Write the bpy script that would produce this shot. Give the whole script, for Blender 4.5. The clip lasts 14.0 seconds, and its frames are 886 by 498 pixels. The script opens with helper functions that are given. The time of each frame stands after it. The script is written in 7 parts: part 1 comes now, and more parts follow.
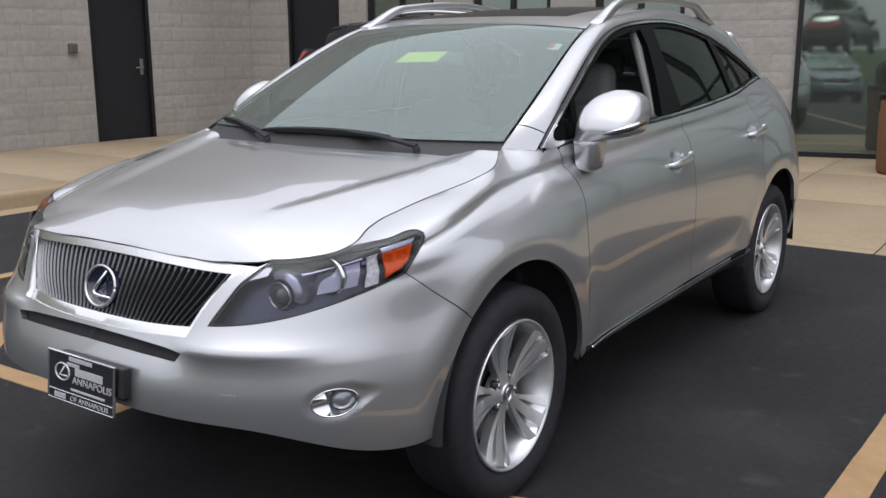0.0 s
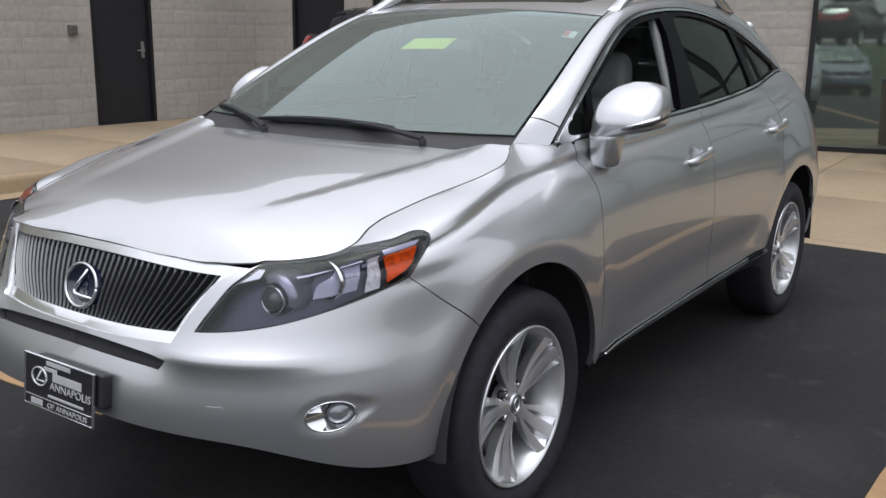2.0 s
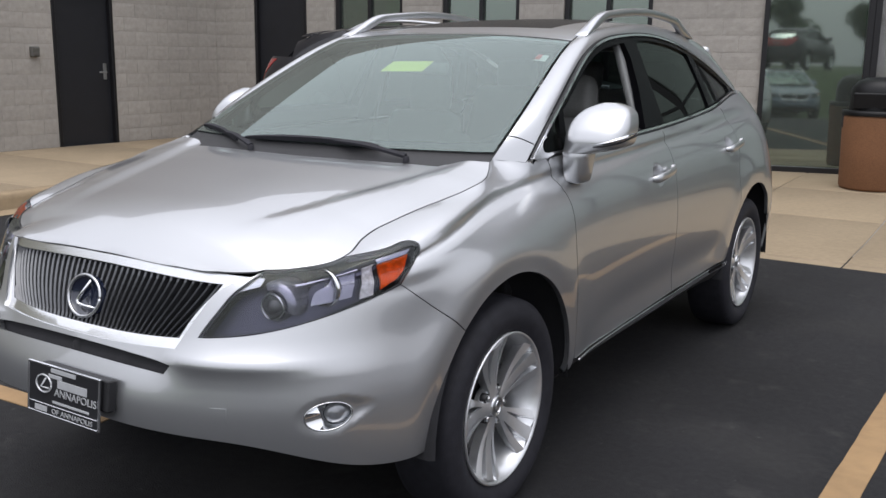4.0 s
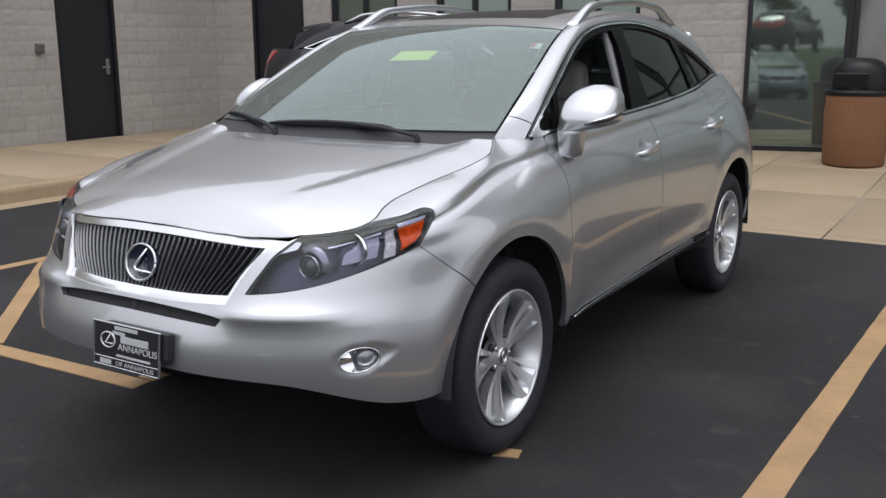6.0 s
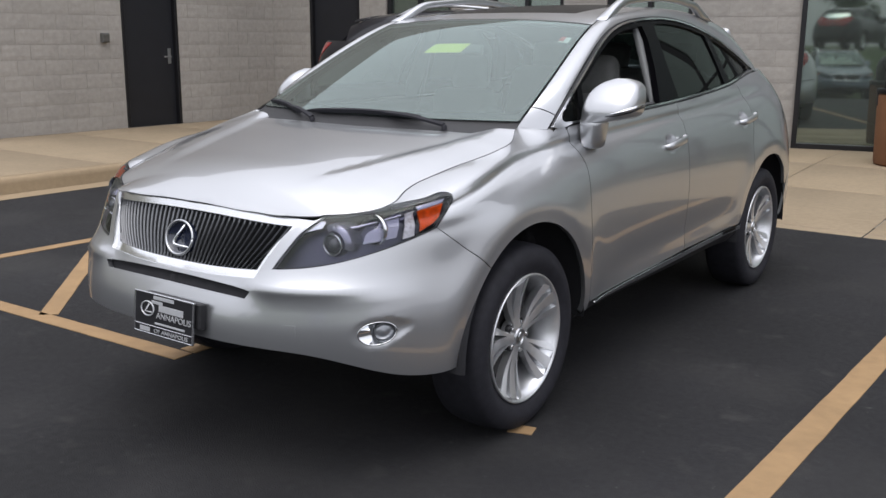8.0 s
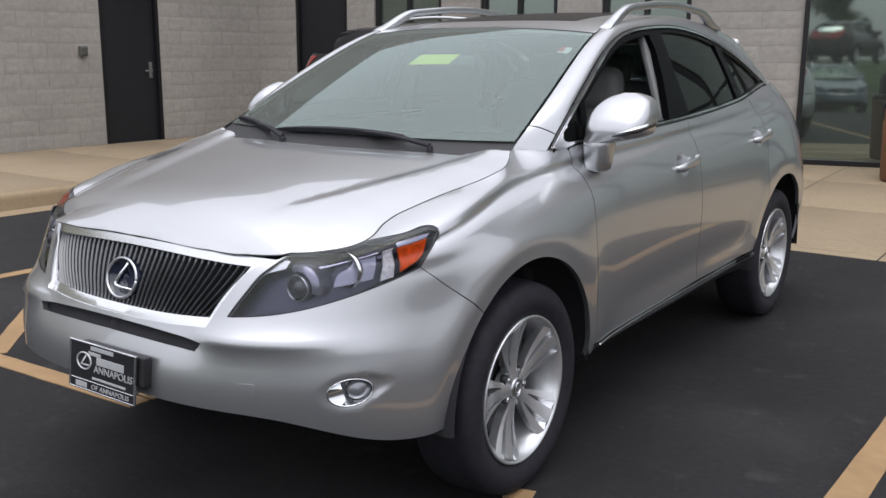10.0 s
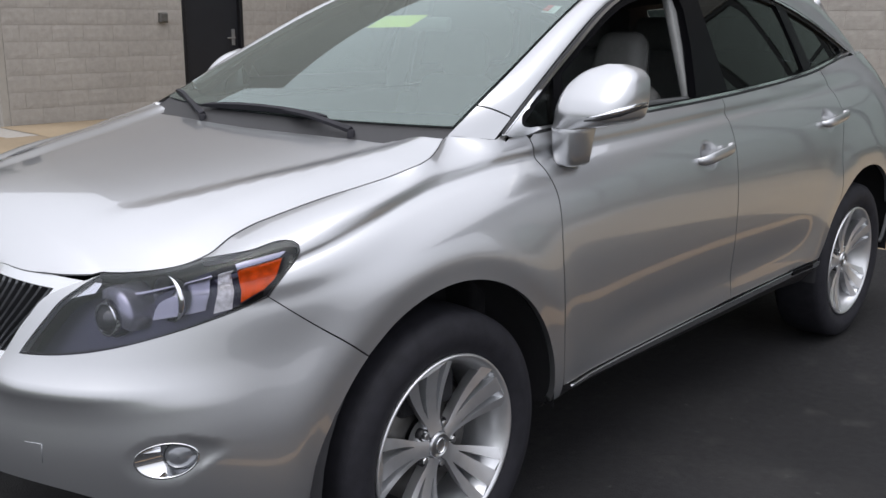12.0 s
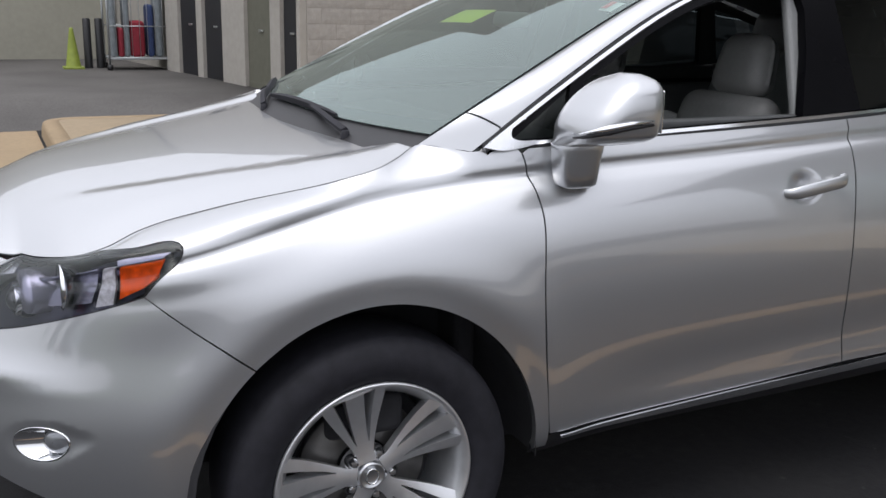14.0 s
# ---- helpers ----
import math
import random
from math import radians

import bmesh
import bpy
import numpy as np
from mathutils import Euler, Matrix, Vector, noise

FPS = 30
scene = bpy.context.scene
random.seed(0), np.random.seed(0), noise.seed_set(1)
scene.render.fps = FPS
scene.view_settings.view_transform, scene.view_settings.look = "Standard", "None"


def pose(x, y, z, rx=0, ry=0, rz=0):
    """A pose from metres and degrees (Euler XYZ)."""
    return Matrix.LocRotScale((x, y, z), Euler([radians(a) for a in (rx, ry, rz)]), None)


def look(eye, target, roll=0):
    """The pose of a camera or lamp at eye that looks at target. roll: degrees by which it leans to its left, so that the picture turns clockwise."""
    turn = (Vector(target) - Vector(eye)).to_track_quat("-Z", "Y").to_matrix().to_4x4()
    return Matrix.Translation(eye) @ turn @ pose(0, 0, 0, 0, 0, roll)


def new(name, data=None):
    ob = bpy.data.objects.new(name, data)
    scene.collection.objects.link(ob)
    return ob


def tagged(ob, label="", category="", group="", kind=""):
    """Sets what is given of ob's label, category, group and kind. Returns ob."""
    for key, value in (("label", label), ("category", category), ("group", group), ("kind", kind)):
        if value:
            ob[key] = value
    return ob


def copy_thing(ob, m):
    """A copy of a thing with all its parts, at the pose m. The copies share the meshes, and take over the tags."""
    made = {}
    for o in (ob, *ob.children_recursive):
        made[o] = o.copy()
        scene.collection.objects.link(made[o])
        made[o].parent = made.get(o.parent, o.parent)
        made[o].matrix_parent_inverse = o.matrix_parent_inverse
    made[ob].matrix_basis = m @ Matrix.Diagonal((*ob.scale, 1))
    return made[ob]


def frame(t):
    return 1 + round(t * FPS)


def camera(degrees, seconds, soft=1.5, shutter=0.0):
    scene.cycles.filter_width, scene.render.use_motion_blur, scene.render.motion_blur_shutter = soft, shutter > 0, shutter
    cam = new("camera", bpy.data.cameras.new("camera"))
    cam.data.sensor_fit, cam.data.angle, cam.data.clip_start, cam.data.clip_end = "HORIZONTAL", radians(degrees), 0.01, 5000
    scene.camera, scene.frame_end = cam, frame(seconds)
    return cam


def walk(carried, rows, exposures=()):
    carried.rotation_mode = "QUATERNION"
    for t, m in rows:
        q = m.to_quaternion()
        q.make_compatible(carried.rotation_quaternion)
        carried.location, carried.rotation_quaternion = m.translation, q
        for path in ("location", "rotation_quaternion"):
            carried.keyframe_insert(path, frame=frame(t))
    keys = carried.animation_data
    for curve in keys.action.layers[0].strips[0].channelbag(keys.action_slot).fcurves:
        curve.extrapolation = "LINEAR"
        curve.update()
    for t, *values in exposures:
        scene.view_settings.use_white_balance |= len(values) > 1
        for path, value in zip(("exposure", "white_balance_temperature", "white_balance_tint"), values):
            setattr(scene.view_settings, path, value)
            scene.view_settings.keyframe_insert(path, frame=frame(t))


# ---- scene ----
import functools

from mathutils.geometry import delaunay_2d_cdt

cam = camera(50.5, 14.0)
PATH = [
    (0, (2.382, -2.501, 1.479), (1.253, -0.906, 1.056), -0.2),
    (0.5, (2.4, -2.49, 1.481), (1.232, -0.921, 1.062), -0.4),
    (1, (2.36, -2.458, 1.479), (1.224, -0.864, 1.068), 0.2),
    (1.5, (2.304, -2.393, 1.473), (1.157, -0.815, 1.031), 0.2),
    (2, (2.258, -2.346, 1.476), (1.128, -0.758, 1.027), 0.6),
    (2.5, (2.24, -2.339, 1.479), (1.143, -0.717, 1.072), 0.9),
    (3, (2.24, -2.36, 1.478), (1.151, -0.728, 1.09), 1.2),
    (5.5, (2.406, -2.849, 1.477), (1.384, -1.184, 1.045), -0.1),
    (6, (2.45, -2.893, 1.481), (1.401, -1.244, 1.056), -0.3),
    (6.5, (2.55, -2.906, 1.479), (1.448, -1.29, 1.059), 1.1),
    (7, (2.638, -2.948, 1.476), (1.487, -1.371, 1.042), 1.3),
    (7.5, (2.678, -2.966, 1.479), (1.525, -1.394, 1.037), 0.6),
    (10, (2.401, -2.58, 1.461), (1.264, -0.985, 1.052), 0.3),
    (10.5, (2.39, -2.322, 1.457), (1.137, -0.82, 1.041), 0.4),
    (11, (2.351, -2.088, 1.435), (1.132, -0.586, 0.928), 0.8),
    (11.5, (2.302, -1.851, 1.446), (1.096, -0.338, 0.942), 1.3),
    (12, (2.42, -1.642, 1.437), (1.09, -0.226, 0.965), 0.3),
    (12.5, (2.539, -1.431, 1.458), (1.138, -0.102, 0.937), 2.1),
    (13, (2.568, -1.203, 1.458), (1.09, 0.035, 0.929), 2.3),
    (13.5, (2.607, -0.996, 1.465), (0.995, 0.056, 0.924), 1.3),
    (14, (2.787, -0.768, 1.475), (1.052, 0.087, 0.967), 1.4),
]
walk(cam, [(t, look(eye, target, roll)) for t, eye, target, roll in PATH])

# ---------------------------------------------------------------- world, sun
world = bpy.data.worlds.new("overcast_sky")
scene.world = world
world.use_nodes = True
wn, wl = world.node_tree.nodes, world.node_tree.links
sky = wn.new("ShaderNodeTexSky")
sky.sky_type, sky.sun_disc = "NISHITA", False
sky.sun_elevation, sky.sun_rotation = radians(78), radians(150)
sky.air_density, sky.dust_density, sky.ozone_density = 1.0, 4.0, 1.0
grey = wn.new("ShaderNodeHueSaturation")
grey.inputs["Saturation"].default_value = 0.28
wl.new(sky.outputs[0], grey.inputs["Color"])
veil = wn.new("ShaderNodeMix")
veil.data_type = "RGBA"
veil.inputs["Factor"].default_value = 0.75
# cloud cover, brighter overhead than at the horizon
where, height, cloud = wn.new("ShaderNodeTexCoord"), wn.new("ShaderNodeSeparateXYZ"), wn.new("ShaderNodeMapRange")
wl.new(where.outputs["Generated"], height.inputs[0])
cloud.inputs["To Min"].default_value, cloud.inputs["To Max"].default_value = 0.52, 1.20
wl.new(height.outputs["Z"], cloud.inputs["Value"])
shade = wn.new("ShaderNodeVectorMath")
shade.operation = "SCALE"
shade.inputs[0].default_value = (4.72, 4.78, 5.25)
wl.new(cloud.outputs[0], shade.inputs["Scale"])
wl.new(shade.outputs[0], veil.inputs["B"])
wl.new(grey.outputs[0], veil.inputs["A"])
wl.new(veil.outputs["Result"], wn["Background"].inputs["Color"])
wn["Background"].inputs["Strength"].default_value = 0.312
sun = new("sun", bpy.data.lights.new("sun", "SUN"))
sun.data.energy, sun.data.angle, sun.data.color = 0.9, radians(60), (1.0, 0.97, 0.93)
sun.matrix_world = look((1.5, -2.5, 16), (0, 0, 0))
scene.view_settings.exposure = 0.0

# ---------------------------------------------------------------- materials
def mat(name, col, rough=0.5, metal=0.0, var=0.0, scale=8.0, bump=0.0, bscale=60.0, coat=0.0, var2=0.0, scale2=1.2, rvar=0.0, spec=0.5, rand=0.0, tint=None):
    """A surface with a fine grain and a broad unevenness of colour, roughness and relief, in object space."""
    m = bpy.data.materials.new(name)
    m.use_nodes = True
    n, l = m.node_tree.nodes, m.node_tree.links
    b = n["Principled BSDF"]
    b.inputs["Base Color"].default_value = (*col, 1)
    b.inputs["Roughness"].default_value = rough
    b.inputs["Metallic"].default_value = metal
    b.inputs["Specular IOR Level"].default_value = spec
    b.inputs["Coat Weight"].default_value = coat
    b.inputs["Coat Roughness"].default_value = 0.03
    geo = n.new("ShaderNodeNewGeometry")
    out = None
    for amount, sc, det in ((var, scale, 6.0), (var2, scale2, 3.0)):
        if not amount:
            continue
        tex = n.new("ShaderNodeTexNoise")
        tex.inputs["Scale"].default_value, tex.inputs["Detail"].default_value = sc, det
        l.new(geo.outputs["Position"], tex.inputs["Vector"])
        ramp = n.new("ShaderNodeMapRange")
        ramp.inputs["From Min"].default_value, ramp.inputs["From Max"].default_value = 0.28, 0.72
        ramp.inputs["To Min"].default_value, ramp.inputs["To Max"].default_value = 1 - amount, 1 + amount
        l.new(tex.outputs["Fac"], ramp.inputs["Value"])
        if out is None:
            out = ramp.outputs[0]
        else:
            mul = n.new("ShaderNodeMath")
            mul.operation = "MULTIPLY"
            l.new(out, mul.inputs[0]), l.new(ramp.outputs[0], mul.inputs[1])
            out = mul.outputs[0]
    if rand:
        info = n.new("ShaderNodeObjectInfo")
        ramp = n.new("ShaderNodeMapRange")
        ramp.inputs["To Min"].default_value, ramp.inputs["To Max"].default_value = 1 - rand, 1 + rand
        l.new(info.outputs["Random"], ramp.inputs["Value"])
        if out is None:
            out = ramp.outputs[0]
        else:
            mul = n.new("ShaderNodeMath")
            mul.operation = "MULTIPLY"
            l.new(out, mul.inputs[0]), l.new(ramp.outputs[0], mul.inputs[1])
            out = mul.outputs[0]
    if out is not None:
        mix = n.new("ShaderNodeVectorMath")
        mix.operation = "SCALE"
        mix.inputs[0].default_value = col
        l.new(out, mix.inputs["Scale"])
        l.new(mix.outputs[0], b.inputs["Base Color"])
    if rvar:
        tex = n.new("ShaderNodeTexNoise")
        tex.inputs["Scale"].default_value, tex.inputs["Detail"].default_value = scale * 0.6, 5.0
        l.new(geo.outputs["Position"], tex.inputs["Vector"])
        ramp = n.new("ShaderNodeMapRange")
        ramp.inputs["To Min"].default_value, ramp.inputs["To Max"].default_value = max(0.0, rough - rvar), rough + rvar
        l.new(tex.outputs["Fac"], ramp.inputs["Value"])
        l.new(ramp.outputs[0], b.inputs["Roughness"])
    if bump:
        tex = n.new("ShaderNodeTexNoise")
        tex.inputs["Scale"].default_value, tex.inputs["Detail"].default_value = bscale, 8.0
        l.new(geo.outputs["Position"], tex.inputs["Vector"])
        bp = n.new("ShaderNodeBump")
        bp.inputs["Strength"].default_value, bp.inputs["Distance"].default_value = 1.0, bump
        l.new(tex.outputs["Fac"], bp.inputs["Height"])
        l.new(bp.outputs[0], b.inputs["Normal"])
    return m


def glass(name, col, alpha, rough=0.0, haze=0.0, gloss=(0.95, 1.0, 0.97)):
    """A thin pane: a clear sheet that lets tinted light through and mirrors by Fresnel."""
    m = bpy.data.materials.new(name)
    m.use_nodes = True
    n, l = m.node_tree.nodes, m.node_tree.links
    n.remove(n["Principled BSDF"])
    tr, gl, mx, fr = (n.new("ShaderNode" + k) for k in ("BsdfTransparent", "BsdfGlossy", "MixShader", "Fresnel"))
    tr.inputs["Color"].default_value = (*col, 1)
    gl.inputs["Color"].default_value = (*gloss, 1)
    gl.inputs["Roughness"].default_value = rough
    fr.inputs["IOR"].default_value = alpha
    l.new(fr.outputs[0], mx.inputs[0]), l.new(tr.outputs[0], mx.inputs[1]), l.new(gl.outputs[0], mx.inputs[2])
    last = mx.outputs[0]
    # flat pale colour for the pane's haze: thin dust and sky glare in one
    if haze:
        film, both = n.new("ShaderNodeBsdfDiffuse"), n.new("ShaderNodeMixShader")
        film.inputs["Color"].default_value, both.inputs[0].default_value = (0.6, 0.63, 0.6, 1), haze
        l.new(last, both.inputs[1]), l.new(film.outputs[0], both.inputs[2])
        last = both.outputs[0]
    l.new(last, n["Material Output"].inputs["Surface"])
    return m


PAINT = mat("silver_paint", (0.485, 0.495, 0.512), 0.345, 0.86, 0.04, 900.0, 0.0, coat=1.0)
PAINT.node_tree.nodes["Principled BSDF"].inputs["Coat IOR"].default_value = 1.9
PAINT_BLACK = mat("black_paint", (0.008, 0.008, 0.011), 0.3, 0.0, coat=0.45, var=0.1, scale=3.0, spec=0.3)
PAINT_BLUE = mat("grey_blue_paint", (0.10, 0.13, 0.17), 0.35, 0.6, coat=1.0, var=0.05, scale=200.0)
CHROME = mat("chrome", (0.86, 0.87, 0.89), 0.08, 1.0, rvar=0.03, scale=20.0)
BRIGHT = mat("bright_trim", (0.88, 0.89, 0.91), 0.2, 1.0, var=0.02, scale=30.0)
SATIN = mat("satin_silver_trim", (0.62, 0.63, 0.65), 0.28, 1.0, var=0.03, scale=40.0)
ALLOY = mat("alloy_wheel", (0.74, 0.75, 0.77), 0.34, 0.85, 0.05, 30.0, coat=0.6, rvar=0.05)
RUBBER = mat("tyre_rubber", (0.017, 0.017, 0.022), 0.7, 0.0, 0.25, 30.0, 0.0005, 250.0, spec=0.28)
BLACK = mat("black_plastic", (0.014, 0.014, 0.016), 0.5, 0.0, 0.15, 25.0, 0.0003, 500.0)
GLOSSBLACK = mat("gloss_black_trim", (0.004, 0.004, 0.005), 0.25, 0.0, 0.1, 12.0, spec=0.07)
DARK = mat("dark_underbody", (0.016, 0.016, 0.019), 0.9, 0.0, 0.2, 20.0)
GRILLE = mat("grille_grey", (0.17, 0.174, 0.184), 0.38, 0.75, 0.08, 30.0)
LEATHER = mat("grey_leather", (0.26, 0.26, 0.255), 0.5, 0.0, 0.06, 60.0, 0.0006, 300.0, var2=0.05)
TRIMGREY = mat("grey_cabin_trim", (0.20, 0.205, 0.205), 0.6, 0.0, 0.05, 80.0, 0.0003, 400.0)
DASH = mat("dark_dash", (0.05, 0.053, 0.055), 0.6, 0.0, 0.08, 50.0, 0.0004, 300.0)
NAVY = mat("navy_badge_enamel", (0.012, 0.016, 0.035), 0.15, 0.0, 0.1, 40.0, coat=1.0)
AMBER = mat("amber_reflector", (0.80, 0.095, 0.002), 0.45, 0.0, 0.3, 70.0, 0.0006, 220.0, spec=0.2)
LAMPCELL = mat("clear_lamp_cell", (0.62, 0.62, 0.64), 0.3, 0.5, 0.25, 120.0, 0.002, 140.0)
REDLAMP = mat("red_lamp", (0.35, 0.01, 0.012), 0.12, 0.0, 0.1, 60.0, coat=1.0)
LAMPGREY = mat("lamp_housing", (0.060, 0.060, 0.090), 0.30, 0.70, 0.1, 15.0)
BOWL = mat("lamp_bowl", (0.16, 0.165, 0.18), 0.16, 0.9, 0.08, 20.0)
FRIT = mat("windshield_border", (0.022, 0.025, 0.026), 0.12, 0.0, 0.1, 15.0, spec=0.6)
LILAC = mat("lamp_shroud", (0.30, 0.30, 0.37), 0.25, 0.8, 0.05, 25.0)
PROJECTOR = mat("projector_glass", (0.035, 0.036, 0.042), 0.05, 0.2, 0.05, 20.0, coat=1.0)
DISC = mat("brake_disc", (0.10, 0.097, 0.094), 0.45, 0.8, 0.1, 30.0)
WINDSHIELD = glass("windshield_glass", (0.56, 0.71, 0.67), 2.05, haze=0.085, gloss=(0.84, 1.0, 0.96))
TINTED = glass("tinted_glass", (0.07, 0.085, 0.085), 1.33, haze=0.006)
CLEAR = glass("clear_lens", (0.86, 0.86, 0.90), 1.45)
STOREGLASS = glass("store_glass", (0.20, 0.27, 0.22), 2.9, 0.028, haze=0.05, gloss=(0.86, 1.0, 0.90))
FOGGLASS = mat("fog_lamp_glass", (0.26, 0.27, 0.29), 0.10, 0.5, 0.1, 40.0, coat=1.0)
LIDBLACK = mat("black_lid_plastic", (0.006, 0.006, 0.007), 0.42, 0.0, 0.15, 8.0, spec=0.3)
ASPHALT = mat("sealed_asphalt", (0.0142, 0.0142, 0.0158), 0.8, 0.0, 0.22, 45.0, 0.004, 160.0, var2=0.30, scale2=0.9, rvar=0.12, spec=0.3)
def weathered(m, pale, patch, fleck):
    """Pale dusty patches and small flecks over a material's own colour."""
    n, l = m.node_tree.nodes, m.node_tree.links
    b = n["Principled BSDF"]
    src = b.inputs["Base Color"].links[0].from_socket
    geo = n.new("ShaderNodeNewGeometry")
    for sc, det, lo, hi, amount, col in ((0.75, 9.0, 0.50, 0.78, patch, pale), (26.0, 3.0, 0.685, 0.74, fleck, tuple(2.2 * c for c in pale)), (5.5, 10.0, 0.60, 0.74, patch * 0.8, pale)):
        tex, ramp, mix = n.new("ShaderNodeTexNoise"), n.new("ShaderNodeMapRange"), n.new("ShaderNodeMix")
        tex.inputs["Scale"].default_value, tex.inputs["Detail"].default_value = sc, det
        ramp.inputs["From Min"].default_value, ramp.inputs["From Max"].default_value = lo, hi
        ramp.inputs["To Max"].default_value = amount
        mix.data_type = "RGBA"
        mix.inputs["B"].default_value = (*col, 1)
        l.new(geo.outputs["Position"], tex.inputs["Vector"]), l.new(tex.outputs["Fac"], ramp.inputs["Value"])
        l.new(ramp.outputs[0], mix.inputs["Factor"]), l.new(src, mix.inputs["A"])
        src = mix.outputs["Result"]
    l.new(src, b.inputs["Base Color"])


weathered(ASPHALT, (0.040, 0.039, 0.038), 0.75, 0.45)
OLDASPHALT = mat("old_grey_asphalt", (0.105, 0.100, 0.097), 0.9, 0.0, 0.2, 45.0, 0.004, 160.0, var2=0.15, scale2=0.9, spec=0.2)
LINE = mat("tan_line_paint", (0.30, 0.19, 0.092), 0.7, 0.0, 0.10, 14.0, 0.002, 160.0, var2=0.12, scale2=2.5)
CONCRETE = mat("buff_concrete", (0.27, 0.21, 0.138), 0.85, 0.0, 0.08, 22.0, 0.0015, 120.0, var2=0.10, scale2=0.9, rand=0.04)
KERB = mat("kerb_concrete", (0.28, 0.208, 0.127), 0.85, 0.0, 0.08, 18.0, 0.002, 120.0, var2=0.10, scale2=0.8)
BLOCK = mat("painted_block", (0.34, 0.319, 0.291), 0.85, 0.0, 0.09, 14.0, 0.0026, 38.0, var2=0.08, scale2=0.7, rand=0.04)
MORTAR = mat("mortar", (0.315, 0.296, 0.270), 0.95, 0.0, 0.1, 20.0, 0.002, 80.0)
DOORDARK = mat("dark_steel_door", (0.011, 0.012, 0.016), 0.5, 0.0, 0.12, 6.0, 0.0005, 60.0, var2=0.1)
FRAMEDARK = mat("dark_window_frame", (0.012, 0.012, 0.014), 0.4, 0.2, 0.1, 10.0)
BROWN = mat("brown_aggregate", (0.18, 0.082, 0.037), 0.85, 0.0, 0.22, 90.0, 0.004, 140.0, var2=0.08, scale2=4.0)
YELLOW = mat("yellow_paper", (0.66, 0.72, 0.17), 0.6, 0.0, 0.05, 30.0)
WHITE = mat("white_print", (0.75, 0.76, 0.77), 0.5, 0.0, 0.05, 40.0)
REDPRINT = mat("red_print", (0.6, 0.10, 0.10), 0.5, 0.0, 0.1, 40.0)
PLATEBLACK = mat("plate_black", (0.015, 0.015, 0.018), 0.35, 0.0, 0.1, 30.0)
PLATEINK = mat("plate_ink", (0.62, 0.63, 0.65), 0.3, 0.4, 0.05, 60.0)
LIME = mat("lime_cone", (0.22, 0.27, 0.04), 0.6, 0.0, 0.12, 12.0)
PALEFAB = mat("pale_cloth", (0.20, 0.225, 0.24), 0.7, 0.0, 0.2, 9.0)
REDFAB = mat("red_cloth", (0.25, 0.02, 0.035), 0.8, 0.0, 0.2, 12.0)
BLUEFAB = mat("blue_cloth", (0.03, 0.05, 0.13), 0.8, 0.0, 0.2, 12.0)
WIRE = mat("galvanised_wire", (0.45, 0.47, 0.48), 0.4, 0.8, 0.1, 40.0)
STUCCO = mat("olive_stucco", (0.33, 0.32, 0.265), 0.9, 0.0, 0.05, 10.0, 0.003, 60.0, var2=0.05)
OLIVEDOOR = mat("olive_door_paint", (0.13, 0.13, 0.10), 0.6, 0.1, 0.08, 9.0)
PALEPIER = mat("pale_pier", (0.36, 0.34, 0.305), 0.85, 0.0, 0.06, 10.0, 0.002, 60.0)
LEAF = mat("tree_leaf", (0.05, 0.09, 0.03), 0.7, 0.0, 0.35, 2.0)
BARK = mat("tree_bark", (0.09, 0.07, 0.05), 0.9, 0.0, 0.2, 20.0)
GRASS = mat("grass", (0.055, 0.078, 0.034), 0.9, 0.0, 0.3, 6.0, 0.01, 40.0, var2=0.2)
OUTLET = mat("weathered_outlet_metal", (0.13, 0.128, 0.12), 0.5, 0.3, 0.15, 30.0)
BLIND = mat("pale_blind", (0.42, 0.405, 0.35), 0.8, 0.0, 0.04, 6.0, var2=0.05)
ROOM = mat("shop_interior", (0.22, 0.22, 0.19), 0.9, 0.0, 0.1, 2.0)

# ---------------------------------------------------------------- car surfaces
class Spl:
    """A natural cubic through (x, y) pairs, held straight past its ends."""

    def __init__(self, *pairs):
        self.x, self.y = (np.array(c, float) for c in zip(*pairs))
        n, h = len(self.x), np.diff(self.x)
        a, r = np.eye(n), np.zeros(n)
        for i in range(1, n - 1):
            a[i, i - 1 : i + 2] = h[i - 1], 2 * (h[i - 1] + h[i]), h[i]
            r[i] = 6 * ((self.y[i + 1] - self.y[i]) / h[i] - (self.y[i] - self.y[i - 1]) / h[i - 1])
        self.m = np.linalg.solve(a, r)

    def __call__(self, t):
        t = np.clip(np.asarray(t, float), self.x[0], self.x[-1])
        i = np.clip(np.searchsorted(self.x, t) - 1, 0, len(self.x) - 2)
        h = self.x[i + 1] - self.x[i]
        p, q = (self.x[i + 1] - t) / h, (t - self.x[i]) / h
        return p * self.y[i] + q * self.y[i + 1] + ((p**3 - p) * self.m[i] + (q**3 - q) * self.m[i + 1]) * h * h / 6


